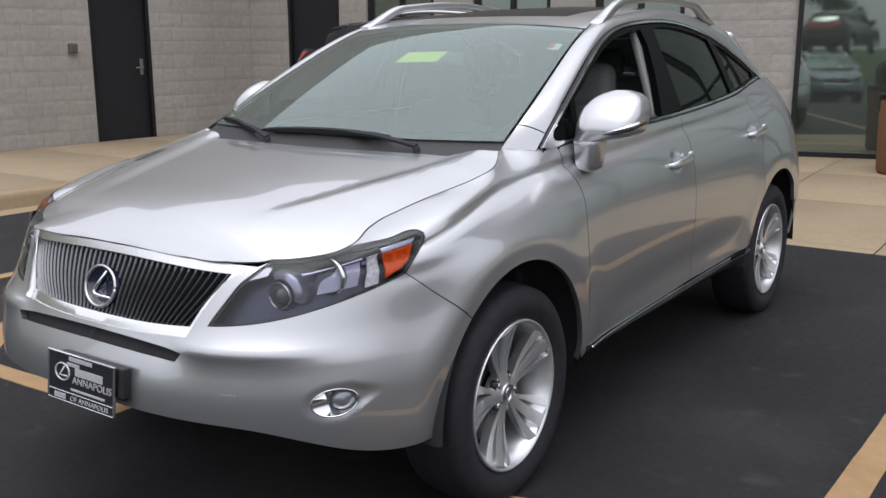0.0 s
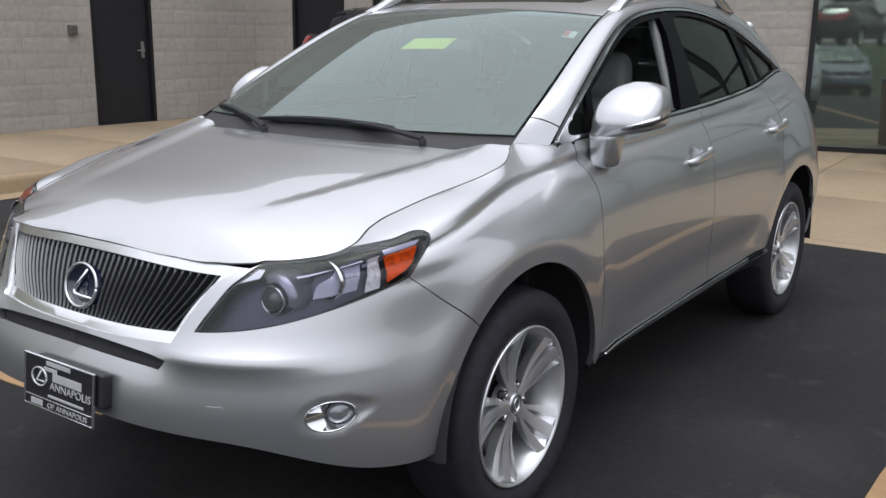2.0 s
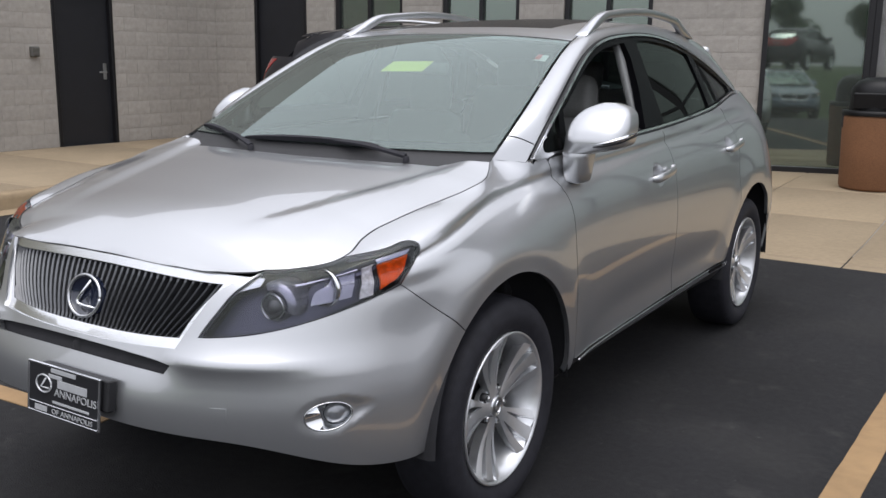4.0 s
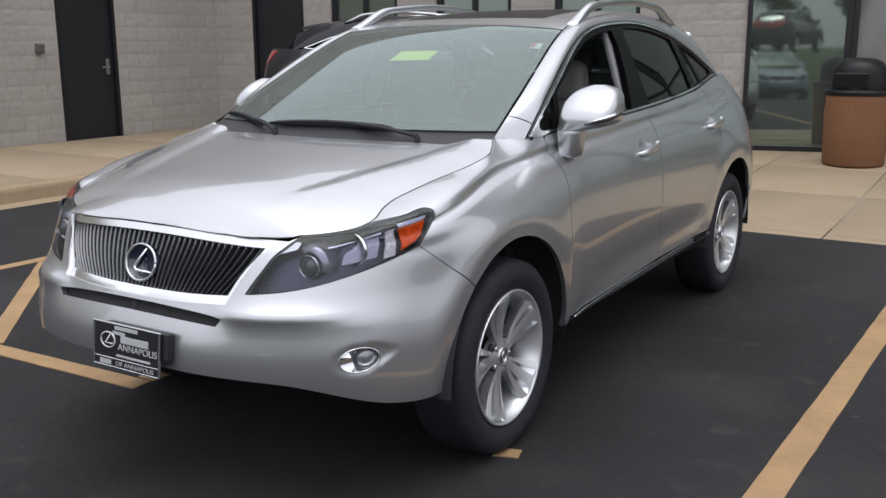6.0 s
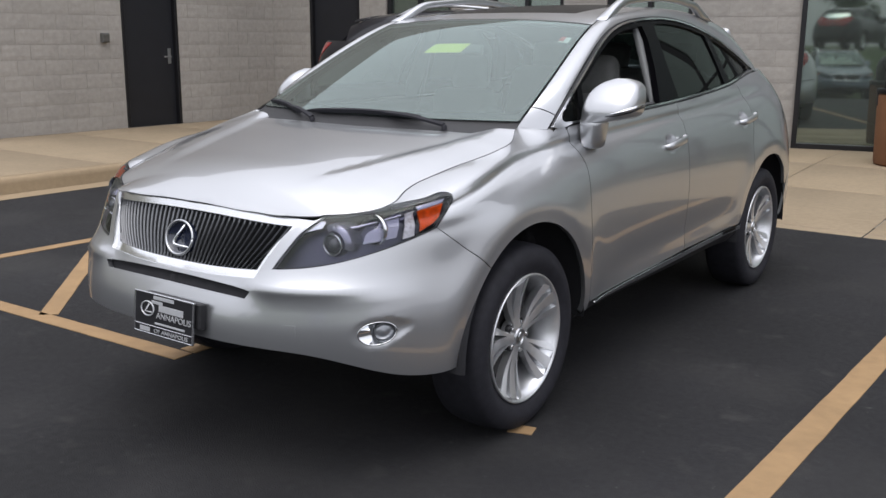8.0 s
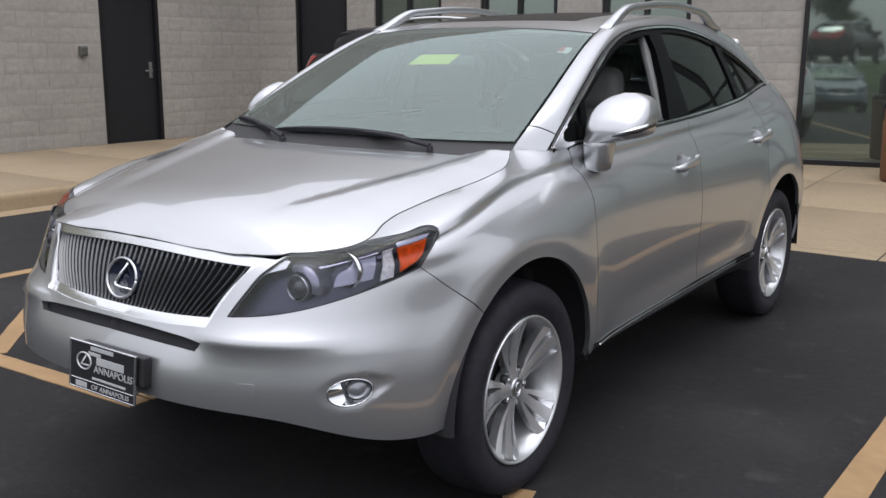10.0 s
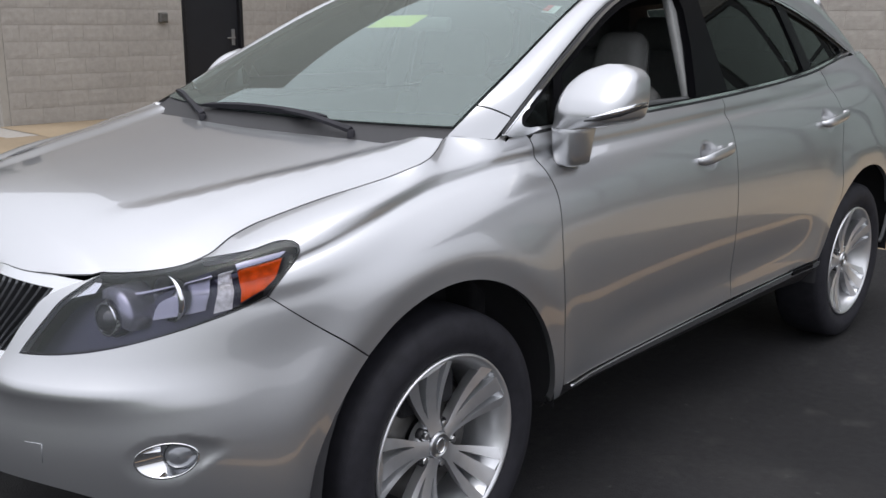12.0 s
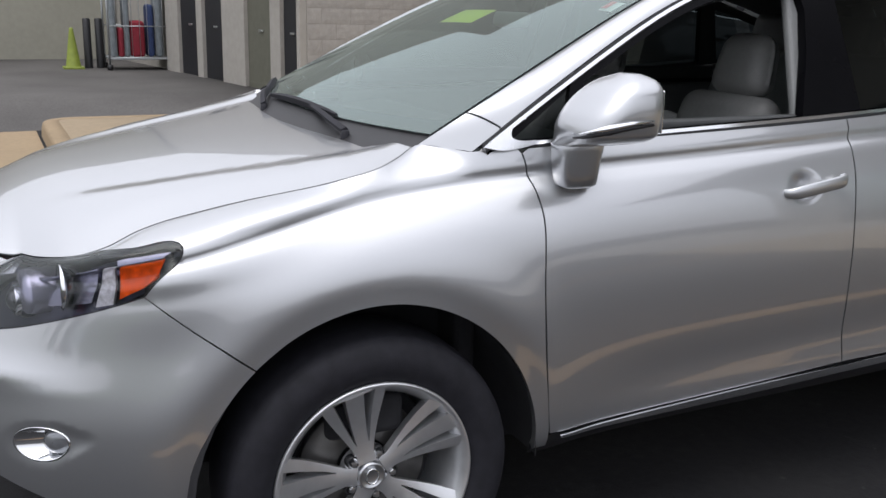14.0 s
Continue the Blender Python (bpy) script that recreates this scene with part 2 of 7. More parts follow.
class Pch:
    """A monotone cubic through (x, y) pairs: no overshoot."""

    def __init__(self, *pairs):
        self.x, self.y = (np.array(c, float) for c in zip(*pairs))
        h, d = np.diff(self.x), np.diff(self.y) / np.diff(self.x)
        s = np.zeros(len(self.x))
        s[0], s[-1] = d[0], d[-1]
        for i in range(1, len(d)):
            if d[i - 1] * d[i] > 0:
                w1, w2 = 2 * h[i] + h[i - 1], h[i] + 2 * h[i - 1]
                s[i] = (w1 + w2) / (w1 / d[i - 1] + w2 / d[i])
        self.s = s

    def __call__(self, t):
        t = np.clip(np.asarray(t, float), self.x[0], self.x[-1])
        i = np.clip(np.searchsorted(self.x, t) - 1, 0, len(self.x) - 2)
        h = self.x[i + 1] - self.x[i]
        q = (t - self.x[i]) / h
        return ((1 + 2 * q) * (1 - q) ** 2 * self.y[i] + q * (1 - q) ** 2 * h * self.s[i]
                + q * q * (3 - 2 * q) * self.y[i + 1] + q * q * (q - 1) * h * self.s[i + 1])


def smooth(a, b, t):
    q = np.clip((np.asarray(t, float) - a) / (b - a), 0, 1)
    return q * q * (3 - 2 * q)


def quarter(px, py, n=900):
    """A superellipse's quarter by arc length: from (1, 0) on the side to (0, 1) at the end."""
    th = np.linspace(0, math.pi / 2, n) ** 1.0
    th = np.sort(np.r_[th, (math.pi / 2) * (np.linspace(0, 1, n) ** 4), (math.pi / 2) * (1 - np.linspace(0, 1, n) ** 4)])
    cx, cy = np.cos(th) ** (2 / px), np.sin(th) ** (2 / py)
    s = np.r_[0, np.cumsum(np.hypot(np.diff(cx) * 0.935, np.diff(cy) * 0.975))]
    return s, cx, cy


FS, FX, FY = quarter(3.0, 2.7)
NOSE = FS[-1]
RS, RX_, RY_ = quarter(3.0, 3.0)
REAR_Y = 2.72

# rows of the side section, from the sill up to the hood's or the windows' edge, along the car: height and half width
ROW_Z = [
    Spl((-NOSE, 0.235), (-0.9, 0.245), (-0.45, 0.30), (0, 0.30), (0.5, 0.32), (1.5, 0.325), (2.3, 0.34), (2.78, 0.33), (3.4, 0.33), (4.3, 0.33)),
    Spl((-NOSE, 0.32), (-0.9, 0.33), (-0.45, 0.38), (0, 0.39), (0.5, 0.40), (1.5, 0.405), (2.3, 0.42), (2.78, 0.43), (3.4, 0.43), (4.3, 0.43)),
    Spl((-NOSE, 0.55), (-0.9, 0.55), (-0.45, 0.57), (0, 0.60), (0.5, 0.60), (1.5, 0.60), (2.3, 0.61), (2.78, 0.63), (3.4, 0.62), (4.3, 0.62)),
    Spl((-NOSE, 0.73), (-0.9, 0.73), (-0.45, 0.75), (0, 0.79), (0.5, 0.80), (1.5, 0.81), (2.3, 0.83), (2.78, 0.85), (3.4, 0.84), (4.3, 0.84)),
    Spl((-NOSE, 0.84), (-0.9, 0.83), (-0.45, 0.86), (0, 0.93), (0.5, 0.965), (1.5, 0.99), (2.3, 1.03), (2.78, 1.05), (3.4, 1.05), (4.3, 1.05)),
    Spl((-NOSE, 0.90), (-0.9, 0.88), (-0.45, 0.940), (0, 1.026), (0.5, 1.072), (1.5, 1.112), (2.3, 1.15), (2.78, 1.18), (3.4, 1.19), (4.3, 1.19)),
    Pch((-NOSE, 0.94), (-1.0, 0.905), (-0.8, 0.925), (-0.7, 0.946), (-0.6, 0.975), (-0.5, 0.997), (-0.4, 1.017), (-0.3, 1.035), (-0.2, 1.050), (-0.1, 1.066), (0.0, 1.086), (0.29, 1.129), (0.5, 1.138), (1.5, 1.175), (2.3, 1.225), (2.95, 1.29), (3.4, 1.30), (4.3, 1.30)),
]
ROW_W = [
    Spl((-NOSE, 0.90), (-0.45, 0.90), (0.5, 0.86), (2.2, 0.86), (2.78, 0.89), (4.3, 0.89)),
    Spl((-NOSE, 0.930), (-0.45, 0.925), (0.5, 0.912), (1.4, 0.905), (2.2, 0.915), (2.78, 0.925), (4.3, 0.92)),
    Spl((-NOSE, 0.935), (-0.45, 0.935), (0.0, 0.935), (0.5, 0.930), (1.4, 0.922), (2.2, 0.930), (2.78, 0.94), (4.3, 0.93)),
    Spl((-NOSE, 0.925), (-0.45, 0.925), (0.0, 0.932), (0.5, 0.935), (1.4, 0.932), (2.2, 0.937), (2.78, 0.94), (4.3, 0.925)),
    Spl((-NOSE, 0.915), (-0.45, 0.918), (0.0, 0.905), (0.5, 0.912), (1.4, 0.910), (2.2, 0.907), (2.78, 0.895), (4.3, 0.88)),
    Spl((-NOSE, 0.90), (-0.45, 0.890), (0.0, 0.832), (0.5, 0.846), (1.4, 0.860), (2.2, 0.848), (2.78, 0.825), (4.3, 0.80)),
    Pch((-NOSE, 0.880), (-0.85, 0.872), (-0.72, 0.835), (-0.6, 0.768), (-0.5, 0.742), (-0.4, 0.741), (-0.3, 0.746), (-0.2, 0.757), (-0.1, 0.771), (0.0, 0.784), (0.29, 0.800), (0.5, 0.818), (1.4, 0.829), (2.2, 0.806), (2.95, 0.730), (4.3, 0.68)),
]
# the top edge's turn inwards round the hood's rear corner to the windshield's foot
TURN_Z = Pch((-0.1, 0.0), (0.0, 0.0), (0.05, 0.004), (0.1, 0.011), (0.175, 0.026), (0.29, 0.0), (0.4, 0.0))
TURN_W = Pch((-0.1, 0.0), (0.0, 0.0), (0.05, -0.007), (0.1, -0.029), (0.175, -0.064), (0.29, 0.0), (0.4, 0.0))
ROW_L = (0.875, 0.945, 0.975, 0.905, 0.855, 0.825, 0.795)
ROW_R = (1.00, 1.06, 1.07, 1.01, 0.98, 0.95, 0.92)


def across(rows, v):
    """Catmull-Rom through the seven rows at v = 0 .. 6."""
    rows = np.asarray(rows, float)
    k = np.clip(np.floor(v).astype(int), 0, 5)
    q = np.clip(v, 0, 6) - k
    i = np.arange(rows.shape[1])
    a, b = rows[k, i], rows[k + 1, i]
    before, after = np.where(k > 0, rows[np.maximum(k - 1, 0), i], 2 * a - b), np.where(k < 5, rows[np.minimum(k + 2, 6), i], 2 * b - a)
    return 0.5 * (2 * a + (b - before) * q + (2 * before - 5 * a + 4 * b - after) * q**2 + (3 * (a - b) + after - before) * q**3)


def body(u, v):
    """The lower body's outside, left half: u runs from the nose (-NOSE) over the front axle (0) to the tail, v from the sill (0) to the top edge (6)."""
    u, v = np.broadcast_arrays(np.asarray(u, float), np.asarray(v, float))
    u, v = u.ravel(), v.ravel()
    z = across([r(u) for r in ROW_Z], v)
    w = across([r(u) for r in ROW_W], v)
    edge = smooth(5.15, 6.0, v)
    z, w = z + edge * TURN_Z(u), w + edge * TURN_W(u)
    q6 = np.clip(v - 5, 0, 1)
    shelf = 4 * q6 * (1 - q6) * smooth(-0.95, -0.62, u) * (1 - smooth(-0.40, 0.08, u))
    w, z = w + 0.036 * shelf, z + 0.018 * shelf
    one = np.ones_like(u)
    lf = across([one * k for k in ROW_L], v)
    lr = across([one * k for k in ROW_R], v)
    fu, ru = np.clip(-u, 0, NOSE), np.clip(u - REAR_Y, 0, RS[-1])
    cx = np.where(u < 0, np.interp(fu, FS, FX), np.interp(ru, RS, RX_))
    x = w * cx
    lf = lf + 0.034 * np.exp(-((x / 0.43) ** 4)) * smooth(2.5, 4.2, v)
    # wheel arch brows
    along = np.where(u < 0, -0.965 * np.interp(fu, FS, FY), u)
    for yc in (0.0, 2.74):
        d = np.hypot((along - yc) / 0.47, (z - 0.36) / 0.49)
        x = x + 0.009 * np.exp(-(((d - 1.07) / np.where(d > 1.07, 0.17, 0.105)) ** 2)) * (1 - smooth(3.6, 5.2, v))
    # door handle cups
    for yc, zc in ((1.285, 1.000), (2.315, 1.048)):
        d2 = np.sqrt(((u - yc) / 0.070) ** 2 + ((z - zc) / 0.054) ** 2)
        x = x - 0.018 * (1 - smooth(0.15, 1.0, d2))
    # groove under the shoulder, from the headlight along the doors
    crease = v - 4.99 - 0.20 * (1 - smooth(-0.50, 0.02, u)) - 0.10 * smooth(0.8, 1.6, u)
    x = x - (0.009 + 0.005 * smooth(-0.3, 0.2, u)) * np.exp(-((crease / np.where(crease > 0, 0.26, 0.19)) ** 2)) * smooth(-0.52, -0.30, u) * (1 - smooth(2.5, 3.2, u)) * (1 - 0.35 * smooth(0.9, 1.8, u))
    # lower door hollow
    x = x - 0.009 * np.exp(-(((z - 0.50 - 0.03 * (u - 0.5)) / 0.075) ** 2)) * smooth(0.45, 0.9, u) * (1 - smooth(2.0, 2.35, u))
    # crease along the bumper
    ridge = np.exp(-np.sqrt((z - 0.668) ** 2 + 0.003**2) / 0.040) * (1 - smooth(-0.95, -0.55, u)) * (u < 0)
    lf = lf + 0.038 * ridge * smooth(0.30, 0.50, x)
    y = np.where(u < 0, -lf * np.interp(fu, FS, FY), np.where(u > REAR_Y, REAR_Y + lr * np.interp(ru, RS, RY_), u))
    # pocket of the fog lamp: a drop with a groove running on towards the grille
    du, dv = (u + 0.745) / np.where(u < -0.745, 0.100, 0.118), (v - 1.93 - 0.06 * np.clip(u + 0.745, 0, 1) / 0.1) / (0.27 - 0.09 * smooth(0.0, 0.10, u + 0.745))
    pit = 0.008 * (1 - smooth(0.45, 1.10, np.hypot(du, dv)))
    return np.stack([x - 0.62 * pit, y + 0.78 * pit, z], -1)


@functools.lru_cache(None)
def body_at(z, x=None, y=None):
    """The (u, v) of the body's point at that height and, on the front, x or, on the sides, y."""
    u, v = (-0.8 if x is not None else y), 3.0
    vs = np.linspace(0, 6, 241)
    us = np.linspace(-NOSE, 4.3, 900)
    for _ in range(6):
        zs = body(np.full(241, u), vs)[:, 2]
        v = float(np.interp(z, zs, vs))
        p = body(us, np.full(900, v))
        if x is not None:
            f = us < 0
            u = float(np.interp(x, p[f, 0], us[f]))
        else:
            u = float(np.interp(y, p[:, 1], us))
    return u, v


HOOD_C = Spl((-0.93, 0.876), (-0.86, 0.914), (-0.79, 0.956), (-0.70, 0.998), (-0.45, 1.055), (-0.15, 1.098), (0.05, 1.125), (0.2, 1.14))
_edge = body(np.linspace(-1.02, 0.19, 120), np.full(120, 6.0))
_lead = np.array([(0.02, -0.856, 0.914), (0.20, -0.852, 0.911), (0.36, -0.840, 0.909), (0.46, -0.810, 0.907)])
HOOD_EDGE = np.concatenate([_lead, _edge[np.argsort(_edge[:, 1])]])


def hood(x, y):
    """The hood: its centre line, its edges on the fenders' top rows, a crease to each side."""
    x, y = np.asarray(x, float), np.asarray(y, float)
    xe, ze = np.interp(y, HOOD_EDGE[:, 1], HOOD_EDGE[:, 0]), np.interp(y, HOOD_EDGE[:, 1], HOOD_EDGE[:, 2])
    q = np.clip(np.abs(x) / xe, 0, 1.2)
    z = HOOD_C(y) + (ze - HOOD_C(y)) * q**2.3
    line = 0.595 + 0.31 * (y - 0.02) - 0.05 * np.clip(y + 0.2, -1, 0) ** 2
    z = z - 0.0130 * (smooth(-0.045, 0.045, line - np.abs(x)) - 0.5) * smooth(-0.72, -0.45, y) * (1 - smooth(0.82, 1.0, q))
    return np.stack([x, y, z], -1)


def side_glass(y, z):
    """The plane of the side windows, left."""
    y, z = np.asarray(y, float), np.asarray(z, float)
    h = z - 1.12
    x = 0.832 - 0.28 * h - 0.24 * h * h - 0.045 * smooth(1.9, 3.2, y) - 0.06 * np.clip(y - 2.4, 0, 2) ** 2 - 0.02 * (1 - smooth(0.3, 0.8, y))
    return np.stack([x, y, z], -1)


# the pillar and roof-side strip: inner edge (windshield and roof), outer edge (window line), by t along it
EDGE_IN = [Spl((0, 0.728), (0.5, 0.672), (1, 0.605), (1.5, 0.585), (2, 0.580), (3, 0.575), (4, 0.545), (4.7, 0.50)),
           Spl((0, 0.175), (0.5, 0.590), (1, 1.020), (1.5, 1.350), (2, 1.700), (3, 2.350), (4, 2.950), (4.7, 3.22)),
           Spl((0, 1.142), (0.5, 1.352), (1, 1.545), (1.5, 1.604), (2, 1.634), (3, 1.612), (4, 1.530), (4.7, 1.45))]
EDGE_OUT = [Spl((0, 0.802), (0.5, 0.742), (1, 0.676), (1.5, 0.650), (2, 0.640), (3, 0.648), (4, 0.690), (4.7, 0.70)),
            Spl((0, 0.290), (0.5, 0.660), (1, 1.040), (1.5, 1.400), (2, 1.750), (3, 2.420), (4, 2.960), (4.7, 3.18)),
            Spl((0, 1.128), (0.5, 1.345), (1, 1.518), (1.5, 1.576), (2, 1.586), (3, 1.478), (4, 1.308), (4.7, 1.25))]


def pillar(t, w):
    t, w = np.broadcast_arrays(np.asarray(t, float), np.asarray(w, float))
    a = np.stack([s(t) for s in EDGE_IN], -1)
    b = np.stack([s(t) for s in EDGE_OUT], -1)
    p = a + (b - a) * w[..., None]
    swell = 4 * w * (1 - w)
    up = np.stack([0.55 + 0 * t, -0.25 * (1 - smooth(0.6, 1.6, t)), 0.75 + 0 * t], -1)
    return p + up * (0.018 * swell * smooth(0.0, 0.35, t))[..., None]


COWL_Y, COWL_Z, TOP_Y, TOP_Z = 0.055, 1.130, 0.990, 1.572
ROOF_C = Spl((0, TOP_Z), (0.15, 1.622), (0.35, 1.660), (0.6, 1.668), (0.85, 1.628), (1, 1.580))


def windshield(a, b):
    """a across (-1 .. 1), b from the cowl (0) to the roof (1)."""
    a, b = np.broadcast_arrays(np.asarray(a, float), np.asarray(b, float))
    t = b
    ex, ey, ez = (s(t) for s in EDGE_IN)
    cy = COWL_Y + (TOP_Y - COWL_Y) * b
    cz = COWL_Z + (TOP_Z - COWL_Z) * b + 0.036 * 4 * b * (1 - b)
    q = np.abs(a) ** 2.2
    return np.stack([ex * a, cy + (ey - cy) * q, cz + (ez - cz) * q], -1)


def roof(a, b):
    """a across, b from the windshield (0) to the hatch (1)."""
    a, b = np.broadcast_arrays(np.asarray(a, float), np.asarray(b, float))
    t = 1 + 3 * b
    ex, ey, ez = (s(t) for s in EDGE_IN)
    cy = TOP_Y + (3.04 - TOP_Y) * b
    cz = ROOF_C(b)
    q = np.abs(a) ** 2.4
    return np.stack([ex * a, cy + (ey - cy) * q, np.maximum(cz, ez) + (ez - np.maximum(cz, ez)) * q], -1)


def hatch(a, b):
    """The tail: a across, b from the roof's end (0) to the tail's top edge (1)."""
    a, b = np.broadcast_arrays(np.asarray(a, float), np.asarray(b, float))
    q = np.abs(a) ** 2.6
    top = roof(a, np.ones_like(b))
    x1 = 0.70 * a
    y1 = 3.74 - 0.42 * q
    low = np.stack([x1, y1, np.full_like(x1, 1.02)], -1)
    p = top + (low - top) * b[..., None]
    p[..., 1] += 0.05 * np.sin(b * math.pi)
    return p


# ---------------------------------------------------------------- end of surfaces
# ---------------------------------------------------------------- mesh helpers
def link_mesh(name, verts, faces, material, parent=None, label="", smooth_all=True, normals=None):
    me = bpy.data.meshes.new(name)
    me.from_pydata([tuple(map(float, p)) for p in verts], [], [tuple(map(int, f)) for f in faces])
    me.polygons.foreach_set("use_smooth", [smooth_all] * len(me.polygons))
    if normals is not None:
        me.normals_split_custom_set_from_vertices([tuple(map(float, q)) for q in normals])
    me.materials.append(material)
    ob = new(name, me)
    if parent is not None:
        ob.parent = parent
    if label:
        tagged(ob, label)
    return ob


def part(name, bm, material, parent, label="", smooth_all=False):
    me = bpy.data.meshes.new(name)
    if smooth_all:
        for f in bm.faces:
            f.smooth = True
    bm.to_mesh(me)
    bm.free()
    me.materials.append(material)
    ob = new(name, me)
    ob.parent = parent
    if label:
        tagged(ob, label)
    return ob


def thing(name, label, category, at=(0, 0, 0), turn=0.0, group=""):
    ob = new(name)
    ob.matrix_world = pose(*at, 0, 0, turn)
    return tagged(ob, label, category, group)


def rbox(size, r=0.01, at=(0, 0, 0), rot=(0, 0, 0), seg=3, bm=None, taper=None):
    """A box with rounded edges; taper: the top's scale in x and y."""
    b = bmesh.new()
    bmesh.ops.create_cube(b, size=1)
    for v in b.verts:
        v.co = Vector((v.co.x * size[0], v.co.y * size[1], v.co.z * size[2]))
        if taper and v.co.z > 0:
            v.co.x, v.co.y = v.co.x * taper[0], v.co.y * taper[1]
    if r:
        bmesh.ops.bevel(b, geom=b.edges[:], offset=min(r, 0.49 * min(size)), segments=seg, affect="EDGES", profile=0.5)
    b.transform(pose(*at, *rot))
    if bm is None:
        return b
    me = bpy.data.meshes.new("tmp")
    b.to_mesh(me)
    b.free()
    bm.from_mesh(me)
    bpy.data.meshes.remove(me)
    return bm


def lathe(profile, seg=48, start=0.0):
    """Turns (radius, height) pairs about z. Verts and faces."""
    verts, faces = [], []
    n = len(profile)
    for i in range(seg):
        c, s = math.cos(start + 2 * math.pi * i / seg), math.sin(start + 2 * math.pi * i / seg)
        verts += [(r * c, r * s, h) for r, h in profile]
    for i in range(seg):
        j = (i + 1) % seg
        faces += [(i * n + k, j * n + k, j * n + k + 1, i * n + k + 1) for k in range(n - 1)]
    return verts, faces


def tube(points, radius, seg=8, closed=False):
    """A round bar along points; radius: a number or one for each point."""
    pts = [Vector([float(c) for c in p]) for p in points]
    verts, faces = [], []
    rad = [float(r) for r in radius] if isinstance(radius, (list, tuple)) else [radius] * len(pts)
    up = Vector((0.123, 0.31, 0.94)).normalized()
    for i, p in enumerate(pts):
        a, b = pts[max(i - 1, 0)], pts[min(i + 1, len(pts) - 1)]
        d = (b - a).normalized()
        e = d.cross(up).normalized()
        f = d.cross(e)
        verts += [tuple(p + rad[i] * (math.cos(2 * math.pi * k / seg) * e + math.sin(2 * math.pi * k / seg) * f)) for k in range(seg)]
    for i in range(len(pts) - 1):
        faces += [(i * seg + k, i * seg + (k + 1) % seg, (i + 1) * seg + (k + 1) % seg, (i + 1) * seg + k) for k in range(seg)]
    faces += [tuple(range(seg - 1, -1, -1)), tuple((len(pts) - 1) * seg + k for k in range(seg))]
    return verts, faces


def curve(pts, step=0.015):
    """Points along a smooth line through a few."""
    p = np.array(pts, float)
    if len(p) == 2:
        n = max(2, int(np.hypot(*(p[1] - p[0])) / step))
        return [tuple(p[0] + (p[1] - p[0]) * k / n) for k in range(n)]
    t = np.r_[0, np.cumsum(np.hypot(*np.diff(p, axis=0).T))]
    n = max(3, int(t[-1] / step))
    q = np.linspace(0, t[-1], n + 1)[:-1]
    sx, sy = Spl(*zip(t, p[:, 0])), Spl(*zip(t, p[:, 1]))
    return list(zip(sx(q), sy(q)))


def outline(*segments, step=0.015):
    """A closed outline out of smooth runs; each run ends where the next begins."""
    loop = []
    for seg in segments:
        loop += curve(seg, step)
    return np.array(loop)


def inside(poly, pts):
    x, y = pts[:, 0], pts[:, 1]
    hit = np.zeros(len(pts), bool)
    for (x0, y0), (x1, y1) in zip(poly, np.roll(poly, -1, 0)):
        if y0 != y1:
            hit ^= ((y0 > y) != (y1 > y)) & (x < (x1 - x0) * (y - y0) / (y1 - y0) + x0)
    return hit


def shrunk(poly, by):
    a, b = np.roll(poly, 1, 0), np.roll(poly, -1, 0)
    d = b - a
    n = np.stack([-d[:, 1], d[:, 0]], -1) / (np.hypot(*d.T)[:, None] + 1e-9)
    area = 0.5 * np.sum(poly[:, 0] * np.roll(poly[:, 1], -1) - np.roll(poly[:, 0], -1) * poly[:, 1])
    return poly + n * by * (1 if area > 0 else -1)


def inset(poly, by):
    """The outline moved inwards, without the bits that would cross in sharp corners."""
    p = shrunk(poly, by)
    d = np.sqrt(((p[:, None] - poly[None]) ** 2).sum(-1)).min(1)
    return p[inside(poly, p) & (d > by * 0.93)]


